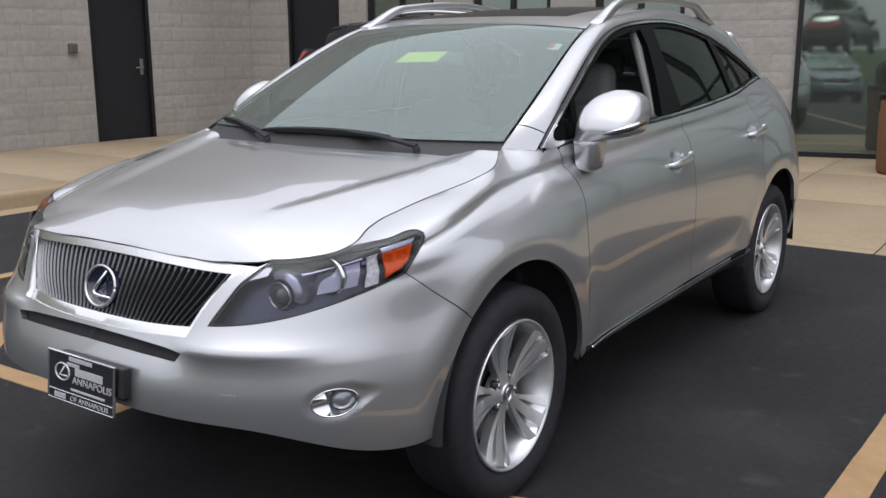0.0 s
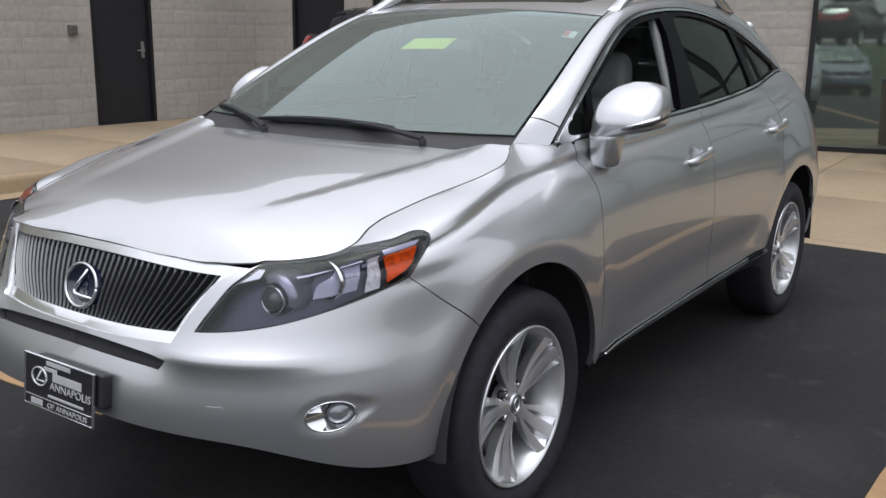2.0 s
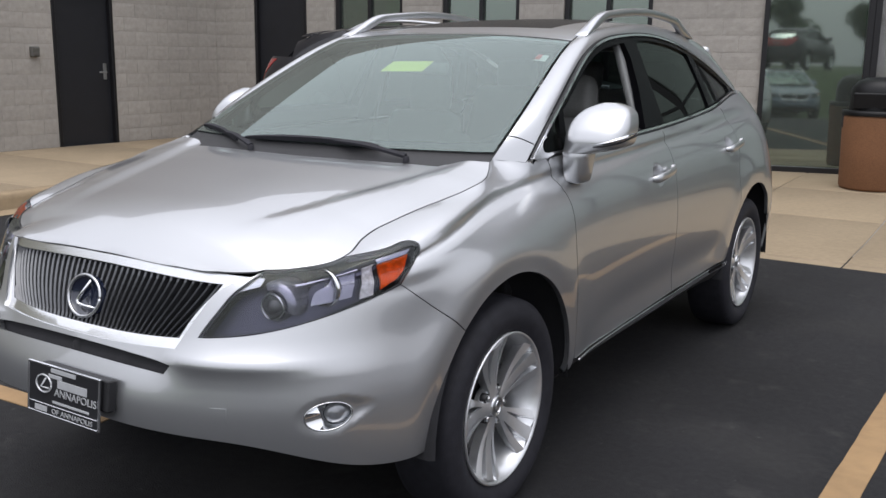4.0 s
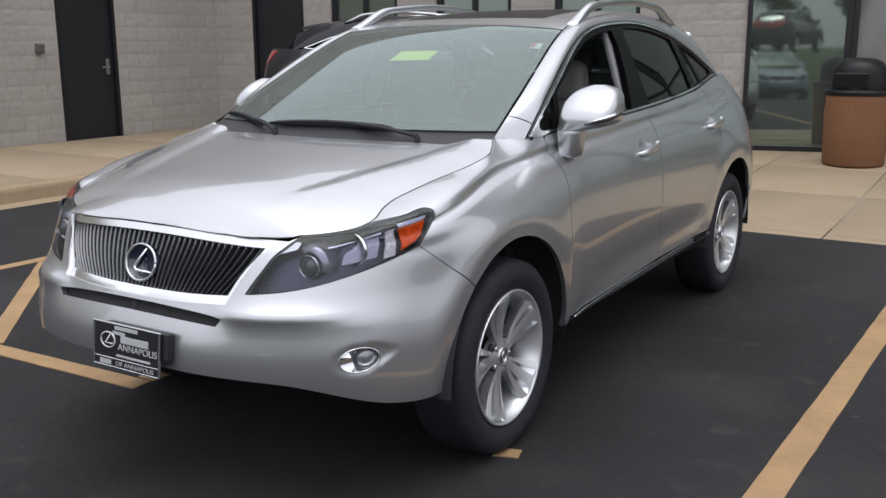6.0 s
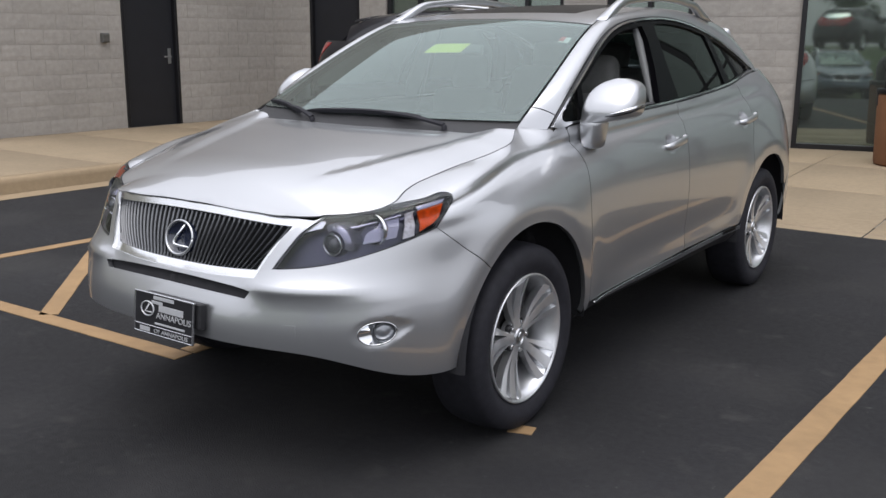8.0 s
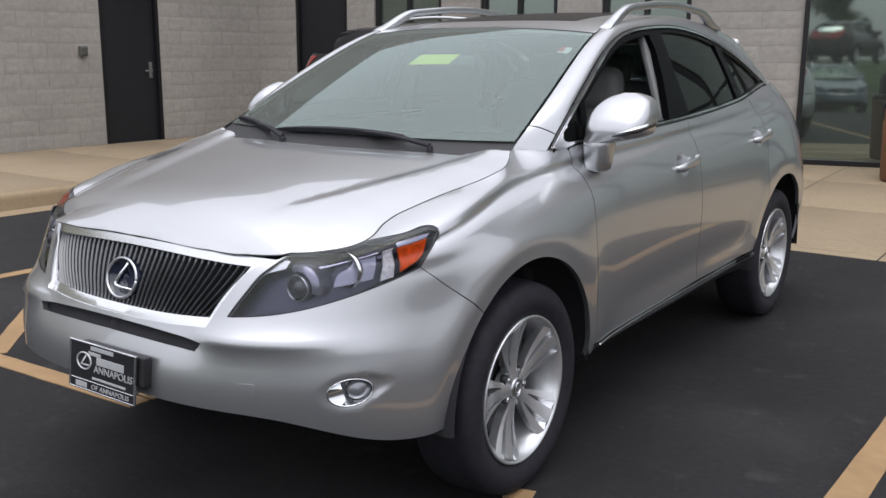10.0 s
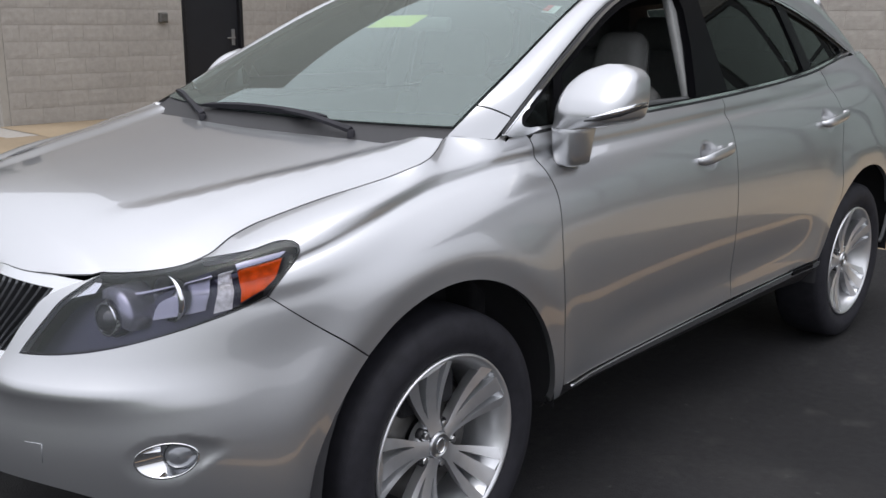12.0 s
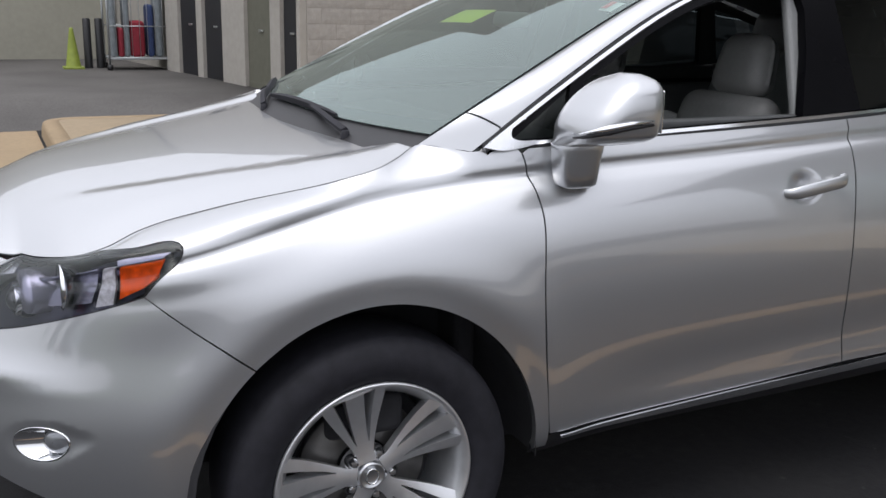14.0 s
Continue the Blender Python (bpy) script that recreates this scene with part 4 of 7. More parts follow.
    # ---- number plate on its bracket: dealer plate
    pm = pose(0.045, -1.008, 0.534, 84, 0, 0) @ Matrix.Diagonal((1, 0.89, 1, 1))
    br = rbox((0.30, 0.10, 0.03), 0.006, (0.03, 0.03, -0.022))
    br.transform(pm)
    part("plate_bracket", br, BLACK, bump, "black plastic plate bracket")
    pl = rbox((0.31, 0.158, 0.006), 0.002)
    pl.transform(pm)
    plate = part("front_plate", pl, PLATEBLACK, bump, "black dealer plate with silver lettering in a chrome frame")
    rim_b = bmesh.new()
    for sx, sy, x, y in ((0.318, 0.007, 0, 0.080), (0.318, 0.006, 0, -0.080), (0.007, 0.165, -0.156, 0), (0.007, 0.165, 0.156, 0), (0.30, 0.004, 0, -0.048)):
        rbox((sx, sy, 0.008), 0.002, (x, y, 0.002), (0, 0, 0), 2, rim_b)
    rim_b.transform(pm)
    part("plate_frame", rim_b, CHROME, plate, "chrome plate frame")

    def words(name, text, size, x, y, parent, material, squash=1.0):
        c = bpy.data.curves.new(name, "FONT")
        c.body, c.size, c.align_x, c.align_y, c.extrude = text, size, "CENTER", "CENTER", 0.0008
        tmp = bpy.data.objects.new(name, c)
        scene.collection.objects.link(tmp)
        me = bpy.data.meshes.new_from_object(tmp.evaluated_get(bpy.context.evaluated_depsgraph_get()))
        bpy.data.objects.remove(tmp)
        me.transform(pm @ pose(x, y, 0.0045) @ Matrix.Diagonal((squash, 1, 1, 1)))
        me.materials.append(material)
        ob = new(name, me)
        ob.parent = parent
        return ob

    words("lettering", "ANNAPOLIS", 0.034, 0.055, -0.002, plate, PLATEINK, 1.0)
    words("lettering", "OF ANNAPOLIS", 0.023, 0.042, -0.065, plate, PLATEINK, 1.12)
    for sx, sy, x, y in ((0.11, 0.014, 0.0, 0.067), (0.06, 0.012, -0.035, 0.048), (0.13, 0.026, 0.04, 0.028), (0.16, 0.008, 0.035, -0.034), (0.055, 0.018, -0.098, -0.065)):
        bar = rbox((sx, sy, 0.002), 0.0006, (x, y, 0.004), (0, 0, 0), 1)
        bar.transform(pm)
        part("lettering_bar", bar, PLATEINK, plate)
    v, f = tube([(-0.085 + 0.034 * math.cos(a), 0.018 + 0.028 * math.sin(a), 0.005) for a in np.linspace(0, 2 * math.pi, 33)], 0.003, 6)
    link_mesh("plate_ring", [pm @ Vector(p) for p in v], f, PLATEINK, plate)
    v, f = tube([(-0.075, 0.038, 0.005), (-0.098, 0.006, 0.005), (-0.062, 0.006, 0.005)], 0.003, 6)
    link_mesh("plate_mark", [pm @ Vector(p) for p in v], f, PLATEINK, plate)

    # ---- headlights
    hl_poly = bo(at_front(HL_IN, (0.475, 0.80), (0.515, 0.865), HL_FRONT), at_front(HL_FRONT, (0.60, 0.914), (0.66, 0.928)) + at_side(HL_CUT),
                      HL_BACK, at_side(HL_LOW, (-0.62, 0.820)) + at_front((0.66, 0.772), (0.55, 0.747), HL_IN))
    amber_poly = bo([(-0.650, 4.20), (-0.598, 4.50)], [(-0.598, 4.50), (-0.548, 5.15)], [(-0.548, 5.15), (-0.664, 5.16)], [(-0.664, 5.16), (-0.650, 4.20)])
    cell_poly = bo([(-0.712, 4.00), (-0.668, 4.06)], [(-0.668, 4.06), (-0.682, 5.28)], [(-0.682, 5.28), (-0.718, 5.36)], [(-0.718, 5.36), (-0.712, 4.00)])
    chrome_poly = bo([(-0.672, 5.21), (-0.555, 5.20)], [(-0.555, 5.20), (-0.535, 5.30)], [(-0.535, 5.30), (-0.676, 5.44)], [(-0.676, 5.44), (-0.672, 5.21)])
    brow_poly = bo([(-0.975, 5.20), (-0.86, 5.36), (-0.74, 5.50)], [(-0.74, 5.50), (-0.74, 5.30)], [(-0.74, 5.30), (-0.86, 5.20), (-0.96, 4.98)], [(-0.96, 4.98), (-0.975, 5.20)])
    bowl_poly = bo([(-0.86, 3.95), (-0.735, 4.10)], [(-0.735, 4.10), (-0.74, 5.25)], [(-0.74, 5.25), (-0.80, 5.15), (-0.855, 4.6), (-0.86, 3.95)])
    for s in (1, -1):
        lamp = body_sheet("headlight", hl_poly, CLEAR, root, "clear headlight with dark housing and amber side reflector", step=0.03, gap=0.002, flange=0.006, side=s, offset=0.001)
        lamp.visible_shadow = False
        body_sheet("lamp_housing", hl_poly, LAMPGREY, lamp, "", step=0.03, gap=0.004, flange=0.0, offset=-0.055, side=s)
        rim2 = inset(hl_poly * (1, VS), 0.006) / (1, VS)
        top_v = np.array([hl_poly[np.abs(hl_poly[:, 0] - u_) < 0.03, 1].max() for u_ in rim2[:, 0]])
        low_v = np.array([hl_poly[np.abs(hl_poly[:, 0] - u_) < 0.03, 1].min() for u_ in rim2[:, 0]])
        rim2[:, 1] -= 0.0115 / VS * smooth(0.62, 0.92, (rim2[:, 1] - low_v) / (top_v - low_v))
        body_sheet("lamp_border", hl_poly, BLACK, lamp, "black headlight edge", step=0.02, gap=0.001, flange=0.0, offset=-0.003, side=s, holes=[rim2])
        body_sheet("side_reflector", amber_poly, AMBER, lamp, "amber side reflector", step=0.02, gap=0.0, flange=0.01, offset=-0.012, side=s)
        body_sheet("corner_cell", cell_poly, LAMPCELL, lamp, "", step=0.02, gap=0.0, flange=0.01, offset=-0.022, side=s)
        body_sheet("clear_strip", chrome_poly, LILAC, lamp, "", step=0.02, gap=0.0, flange=0.010, offset=-0.010, side=s)
        body_sheet("lamp_brow", brow_poly, LILAC, lamp, "", step=0.02, gap=0.0, flange=0.012, offset=-0.024, side=s)
        body_sheet("bowl_wall", bowl_poly, LILAC, lamp, "", step=0.02, gap=0.0, flange=0.020, offset=-0.034, side=s)
        for (px, pz), rr, deep, kind_ in (((0.592, 0.815), 0.034, -0.030, "projector"), ((0.690, 0.862), 0.050, -0.040, "bowl")):
            uv = body_at(pz, x=px)
            c = Vector(body(np.array([uv[0]]), np.array([uv[1]]))[0]) + Vector((0, -deep, 0))
            m = Matrix.Translation(c) @ Vector((0.10, -1, 0.02)).to_track_quat("Z", "Y").to_matrix().to_4x4()
            if kind_ == "projector":
                pieces = [("projector_ring", lathe([(rr + 0.003, -0.04), (rr + 0.004, 0.0), (rr + 0.002, 0.004), (rr - 0.002, 0.001), (rr - 0.003, -0.02)], 36), CHROME),
                          ("projector_lens", lathe([(rr, -0.012), (rr * 0.86, 0.004), (rr * 0.6, 0.013), (rr * 0.3, 0.018), (0.0, 0.019)], 36), PROJECTOR),
                          ("projector_body", lathe([(rr + 0.008, -0.11), (rr + 0.008, -0.014), (rr + 0.003, -0.008)], 36), LAMPGREY)]
                # shroud: a half collar above and to the side, open below
                vv, ff = [], []
                for i, an in enumerate(np.linspace(radians(-15), radians(120), 22)):
                    for r_, h_ in ((rr + 0.010, -0.008), (rr + 0.030, -0.014), (rr + 0.034, -0.030), (rr + 0.034, -0.09)):
                        vv.append((r_ * math.cos(an), r_ * math.sin(an), h_))
                    if i:
                        ff += [(4 * i - 4 + k, 4 * i + k, 4 * i + 1 + k, 4 * i - 3 + k) for k in range(3)]
                pieces.append(("projector_shroud", (vv, ff), LILAC))
            else:
                arc = [(rr * math.cos(an), 1.05 * rr * math.sin(an), 0.006) for an in np.linspace(radians(-72), radians(80), 26)]
                pieces = [("reflector_bowl", lathe([(rr, 0.004), (rr - 0.004, -0.006), (rr * 0.8, -0.026), (rr * 0.5, -0.042), (0.0, -0.048)], 40), BOWL),
                          ("reflector_edge", tube(arc, [0.0008 + 0.0065 * math.sin(math.pi * k / 25) ** 1.5 for k in range(26)], 8), CHROME),
                          ("reflector_bulb", lathe([(0.010, -0.05), (0.010, -0.018), (0.006, -0.012), (0.0, -0.012)], 20), SATIN)]
            for nm, (v, f), mt in pieces:
                v, f = mirrored([tuple(m @ Vector(p)) for p in v], f, s)
                link_mesh(nm, v, f, mt, lamp, {"projector_lens": "round projector lens", "reflector_bowl": "dark high beam reflector"}.get(nm, ""))

    # ---- flanks
    arch_top = at_side(*arch(0.0, 132, 0, 12))
    cut_a = at_side((0.470, 0.395), (0.440, 0.60), (0.425, 0.80), (0.430, 0.98), (0.425, 1.06), (0.412, 1.122))
    for s in (1, -1):
        lft = "silver front fender over the wheel"
        fender = bo(arch_top, [body_at(0.36, y=0.432), (0.470, 0.70)], [(0.470, 0.70)] + cut_a, [cut_a[-1], (0.40, 5.98), (0.30, 6.004)],
                         [(0.30, 6.004), (0.18, 6.004), (0.15, 6.0), (-0.2, 6.0), (-0.50, 6.0), body_at(HL_CUT[1], y=HL_CUT[0])],
                         HL_BACK,
                         [body_at(HL_LOW[1], y=HL_LOW[0]), body_at(0.79, y=-0.41), arch_top[0]])
        body_sheet("front_fender", fender, PAINT, root, lft, step=0.019, side=s, flange=0.02, gap=0.0018)
        for yc, nm in ((0.0, "wheel_liner"), (2.74, "wheel_liner")):
            verts, faces = [], []
            for k in range(25):
                a = radians(-2 + 184 * k / 24)
                for xx, g in ((0.915, 0.0), (0.90, 0.012), (0.62, 0.015), (0.60, -0.3)):
                    verts.append((xx * s, yc + (0.434 + g) * math.cos(a), 0.36 + (0.454 + g) * math.sin(a)))
            for k in range(24):
                faces += [(4 * k + j, 4 * k + 4 + j, 4 * k + 5 + j, 4 * k + 1 + j) for j in range(3)]
            link_mesh(nm, verts, faces, DARK, root, "black wheel arch liner")
        # doors
        door_f = bo(at_side((0.470, 0.405), (1.0, 0.420), (1.525, 0.440)), at_side((1.525, 0.440), (1.485, 0.70), (1.478, 0.92), (1.492, 1.08)) + [(1.502, 5.99)],
                         [(1.502, 5.99), (1.0, 5.99), (0.6, 5.99), (0.415, 5.96)], cut_a[::-1][:-1] + [body_at(0.405, y=0.470)])
        fd = body_sheet("front_door", door_f, PAINT, root, "silver front door with lowered window", step=0.019, fine=[(*body_at(1.000, y=1.285), 0.078, 0.48)], side=s, flange=0.03)
        ar = arch(2.74, 180, 112, 7)
        door_r = bo(at_side((1.525, 0.440), (2.0, 0.450), (2.29, 0.462)), at_side((2.29, 0.462), *ar[2:5]), at_side(ar[4], (2.42, 0.90), (2.478, 1.05), (2.475, 1.16)) + [(2.462, 5.99)],
                         [(2.462, 5.99), (2.0, 5.99), (1.502, 5.99)], (at_side((1.525, 0.440), (1.485, 0.70), (1.478, 0.92), (1.492, 1.08)) + [(1.502, 5.99)])[::-1])
        rd = body_sheet("rear_door", door_r, PAINT, root, "silver rear door with tinted window", step=0.019, fine=[(*body_at(1.048, y=2.315), 0.078, 0.48)], side=s, flange=0.03)
        qp = bo(at_side(ar[4], (2.42, 0.90), (2.478, 1.05), (2.475, 1.16)) + [(2.462, 5.99)], [(2.462, 5.99), (2.9, 5.99), (3.3, 5.99), (3.9, 5.99)], [(3.9, 5.99), (3.9, 3.5), (3.85, 2.6)],
                     [(3.85, 2.6), (3.4, 2.7)] + at_side((3.15, 0.62)), at_side((3.15, 0.62), *arch(2.74, 30, 110, 7), ar[4]))
        quarter_p = body_sheet("quarter_panel", qp, PAINT, root, "silver rear quarter panel", step=0.035, side=s, flange=0.02)
        # rocker: sill and underside coloured black for the shadow there, with a bright strip
        sill = bo(at_side((0.44, 0.372)) + [(1.0, 0.85), (1.6, 0.9), (2.2, 0.92)] + at_side((2.31, 0.43)), at_side((2.31, 0.43), (2.30, 0.458)), at_side((2.30, 0.458), (2.0, 0.446), (1.525, 0.436), (1.0, 0.416), (0.475, 0.401)), at_side((0.475, 0.401), (0.44, 0.372)))
        rk = body_sheet("sill_moulding", sill, BLACK, root, "sill moulding coloured black as shade, with chrome strip", step=0.03, side=s, flange=0.04, offset=-0.006)
        strip = bo([(0.50, body_at(0.394, y=0.5)[1]), (1.0, body_at(0.400, y=1.0)[1]), (1.6, body_at(0.415, y=1.6)[1]), (2.28, body_at(0.436, y=2.28)[1])],
                        [(2.28, body_at(0.436, y=2.28)[1]), (2.28, body_at(0.457, y=2.28)[1])],
                        [(2.28, body_at(0.457, y=2.28)[1]), (1.6, body_at(0.438, y=1.6)[1]), (1.0, body_at(0.420, y=1.0)[1]), (0.50, body_at(0.402, y=0.5)[1])],
                        [(0.50, body_at(0.402, y=0.5)[1]), (0.50, body_at(0.396, y=0.5)[1])])
        body_sheet("chrome_strip", strip, CHROME, rk, "chrome sill strip", step=0.03, side=s, gap=0.0, flange=0.006, offset=0.010)
        tag_p = bo([(2.03, body_at(0.436, y=2.03)[1]), (2.20, body_at(0.440, y=2.20)[1])], [(2.20, body_at(0.440, y=2.20)[1]), (2.20, body_at(0.456, y=2.20)[1])],
                        [(2.20, body_at(0.456, y=2.20)[1]), (2.03, body_at(0.452, y=2.03)[1])], [(2.03, body_at(0.452, y=2.03)[1]), (2.03, body_at(0.436, y=2.03)[1])])
        body_sheet("sill_badge", tag_p, GLOSSBLACK, rk, "dark badge at the sill's rear end", step=0.03, side=s, gap=0.0, flange=0.006, offset=0.014)
        body_sheet("sill_underside", bo([(0.44, 0.05), (2.3, 0.05)], [(2.3, 0.05), (2.3, 0.95)], [(2.3, 0.95), (0.44, 0.85)], [(0.44, 0.85), (0.44, 0.05)]), BLACK, rk, "", step=0.06, side=s, flange=0.0, offset=-0.012)
        # handles
        for door, y0, z0 in ((fd, 1.300, 0.998), (rd, 2.330, 1.046)):
            c = body(np.array([y0]), np.array([body_at(z0, y=y0 + 0.15)[1]]))[0]
            hx = 0.916
            pts = [(hx - 0.012, y0 - 0.092, z0 - 0.012), (hx + 0.012, y0 - 0.075, z0 - 0.010), (hx + 0.021, y0 - 0.02, z0 - 0.001), (hx + 0.022, y0 + 0.05, z0 + 0.009), (hx + 0.017, y0 + 0.105, z0 + 0.016), (hx - 0.005, y0 + 0.115, z0 + 0.017)]
            cu = [Vector(p) for p in pts]
            sx, sy, sz = (Spl(*[(i, p[k]) for i, p in enumerate(cu)]) for k in range(3))
            tt = np.linspace(0, 5, 30)
            v, f = tube(list(zip(sx(tt), sy(tt), sz(tt))), [0.0125 * (0.55 + 0.45 * min(1, 3.5 * q, 6 * (1 - q) + 0.45)) for q in np.linspace(0, 1, 30)], 12)
            ax = np.repeat(np.stack([sx(tt), sy(tt), sz(tt)], -1), 12, 0)
            v = [tuple(c0 + (p0 - c0) * np.array((0.55, 1.0, 1.50))) for p0, c0 in zip(np.array(v), ax)]
            v, f = mirrored(v, f, s)
            hd = link_mesh("door_handle", v, f, PAINT, door, "silver door handle")
            kb = rbox((0.012, 0.026, 0.022), 0.004, ((hx + 0.014) * s, y0 + 0.100, z0 + 0.015))
            part("lock_cover", kb, SATIN, hd)
        # mirror
        mirror(fd, s)
        # window frames and glass
        windows(root, fd, rd, quarter_p, s)
        # pillar and roof side in body colour
        soft = lambda q: (1 - smooth(0.02, 0.42, q[:, 0]))[:, None] * np.array((0.42, -0.30, -0.28))
        tip_p = np.array([(t, 0.0) for t in np.linspace(0.0, 0.165, 8)] + [(0.165 - 0.055 * w, w) for w in np.linspace(0.1, 0.9, 7)] + [(t, 0.945) for t in np.linspace(0.11, 0.0, 6)] + [(0.0, w) for w in np.linspace(0.9, 0.1, 7)])
        sheet("fender_top", tip_p, pillar, PAINT, root, "silver fender end at the windshield pillar", step=0.012, scale=(0.55, 0.13), gap=0.0, flange=0.0, side=s, out=-1, lean=soft)
        strip_p = np.array([(t, 0.0) for t in np.linspace(0.170, 4.55, 60)] + [(4.55, w) for w in np.linspace(0.1, 0.9, 7)] + [(t, 0.945) for t in np.linspace(4.55, 0.115, 60)] + [(0.115 + 0.055 * w, 1 - w) for w in np.linspace(0.1, 0.9, 7)])
        sheet("roof_pillar", strip_p, pillar, PAINT, root, "silver windshield pillar and roof side", step=0.025, scale=(0.55, 0.13), gap=0.001, flange=0.02, side=s, out=-1, lean=soft)
        sheet("pillar_trim", strip_p, pillar, TRIMGREY, root, "grey inner pillar trim", step=0.05, scale=(0.55, 0.13), gap=0.002, flange=0.0, side=s, out=-1, offset=-0.024)
        # roof rails
        rt = np.linspace(1.08, 3.20, 40)
        base = pillar(rt, np.full(40, 0.12))
        q = np.linspace(0, 1, 40)
        high = 0.070 * smooth(-0.03, 0.20, q) * (1 - smooth(0.82, 1.03, q))
        low_ = 0.041 * smooth(0.07, 0.21, q) * (1 - smooth(0.80, 0.93, q))
        verts, faces = [], []
        for i in range(40):
            hw = 0.020 + 0.008 * (1 - smooth(0, 0.16, q[i])) + 0.006 * smooth(0.88, 1, q[i])
            tk = (high[i] - low_[i]) / 2 + 0.003
            for k in range(12):
                a = 2 * math.pi * k / 12
                verts.append((base[i, 0] + hw * math.copysign(abs(math.cos(a)) ** 0.6, math.cos(a)), base[i, 1], base[i, 2] + 0.004 + (high[i] + low_[i]) / 2 + tk * math.copysign(abs(math.sin(a)) ** 0.7, math.sin(a)) - 0.006))
        for i in range(39):
            faces += [(12 * i + k, 12 * i + (k + 1) % 12, 12 * i + 12 + (k + 1) % 12, 12 * i + 12 + k) for k in range(12)]
        faces += [tuple(range(11, -1, -1)), tuple(39 * 12 + k for k in range(12))]
        v, f = mirrored(verts, faces, s)
        link_mesh("roof_rail", v, f, SATIN, root, "satin silver roof rail")

    # ---- windshield
    wp = outline([(-0.985, 0.050), (0.985, 0.050)], [(0.985, 0.050), (0.985, 0.985)], [(0.985, 0.985), (-0.985, 0.985)], [(-0.985, 0.985), (-0.985, 0.050)], step=0.03)
    ws = sheet("windshield", wp, windshield, WINDSHIELD, root, "green-tinted windshield with two stickers", step=0.04, scale=(0.68, 0.98), gap=0.0, flange=0.0, out=1)
    ws.visible_shadow = False
    hole = outline([(-0.955, 0.125), (-0.5, 0.100), (0.5, 0.100), (0.955, 0.120)], [(0.955, 0.120), (0.972, 0.5), (0.962, 0.968)], [(0.962, 0.968), (0.5, 0.975), (-0.5, 0.975), (-0.962, 0.968)], [(-0.962, 0.968), (-0.972, 0.5), (-0.955, 0.125)], step=0.03)
    sheet("windshield_border", wp, windshield, FRIT, ws, "black border of the windshield", step=0.05, scale=(0.68, 0.98), gap=0.0, flange=0.0, out=1, offset=-0.005, holes=[hole])

    def sticker(name, a0, a1, b0, b1, mt, lb, off=0.003, skew=0.0):
        pl_ = outline([(a0, b0), (a1, b0 + skew)], [(a1, b0 + skew), (a1, b1 + skew)], [(a1, b1 + skew), (a0, b1)], [(a0, b1), (a0, b0)], step=0.03)
        return sheet(name, pl_, windshield, mt, ws, lb, step=0.05, scale=(0.68, 0.98), gap=0.0, flange=0.0, out=1, offset=off)

    sticker("yellow_notice", -0.075, 0.225, 0.575, 0.675, YELLOW, "yellow paper notice", -0.008, 0.012)
    sticker("inspection_sticker", 0.855, 0.93, 0.755, 0.815, WHITE, "white inspection sticker with red print", -0.006)
    sticker("sticker_print", 0.858, 0.892, 0.762, 0.81, REDPRINT, "red print", -0.003)

    # ---- wipers: a flat tapering arm and a finned blade each
    def fin(points, half, tall):
        """A bar of flat rectangular section along points; half: its half widths along the glass, tall: its heights off it."""
        up = np.array((0.0, -0.44, 0.90))
        vv, ff = [], []
        for i, p in enumerate(points):
            d = points[min(i + 1, len(points) - 1)] - points[max(i - 1, 0)]
            e = np.cross(d / np.linalg.norm(d), up)
            vv += [p - e * half[i], p - e * half[i] * 0.75 + up * tall[i], p + e * half[i] * 0.75 + up * tall[i], p + e * half[i]]
        n = len(points)
        for i in range(n - 1):
            ff += [(4 * i + k, 4 * i + (k + 1) % 4, 4 * i + 4 + (k + 1) % 4, 4 * i + 4 + k) for k in range(4)]
        return vv, ff + [(3, 2, 1, 0), tuple(4 * n - 4 + k for k in range(4))]

    for (a0, b0), (a1, b1), (a2, b2) in (((0.60, 0.000), (0.10, 0.062), (-0.46, 0.040)), ((-0.36, 0.000), (-0.68, 0.055), (-0.95, 0.085))):
        n = 16
        q = np.linspace(0, 1, n)
        arm = windshield(a0 + (a1 - a0) * q, b0 + (b1 - b0) * q) + np.array((0, -0.44, 0.9)) * (0.004 + 0.016 * np.sin(q * math.pi))[:, None]
        v, f = fin(arm, 0.011 - 0.005 * q, 0.010 - 0.004 * q)
        wiper = link_mesh("wiper", v, f, RUBBER, root, "black windshield wiper", False)
        s0, s1 = (0.42, 0.05), (a2, b2)
        if a0 < 0:
            s0 = (-0.50, 0.020)
        bl = windshield(s0[0] + (s1[0] - s0[0]) * q, s0[1] + (s1[1] - s0[1]) * q + 0.012 * np.sin(q * math.pi)) + np.array((0, -0.44, 0.9)) * 0.003
        v, f = fin(bl, 0.004 + 0.004 * np.sin(q * math.pi) ** 0.5, 0.008 + 0.010 * np.sin(q * math.pi) ** 0.6)
        link_mesh("wiper_blade", v, f, RUBBER, wiper, "", False)
        v, f = lathe([(0.012, -0.02), (0.011, 0.002), (0.006, 0.004), (0.0, 0.004)], 16)
        link_mesh("wiper_hub", [Vector(p) + Vector(arm[0].tolist()) for p in v], f, RUBBER, wiper)

    # ---- roof with its glass
    rp = outline([(-0.99, 0.0), (0.99, 0.0)], [(0.99, 0.0), (0.99, 1.0)], [(0.99, 1.0), (-0.99, 1.0)], [(-0.99, 1.0), (-0.99, 0.0)], step=0.04)
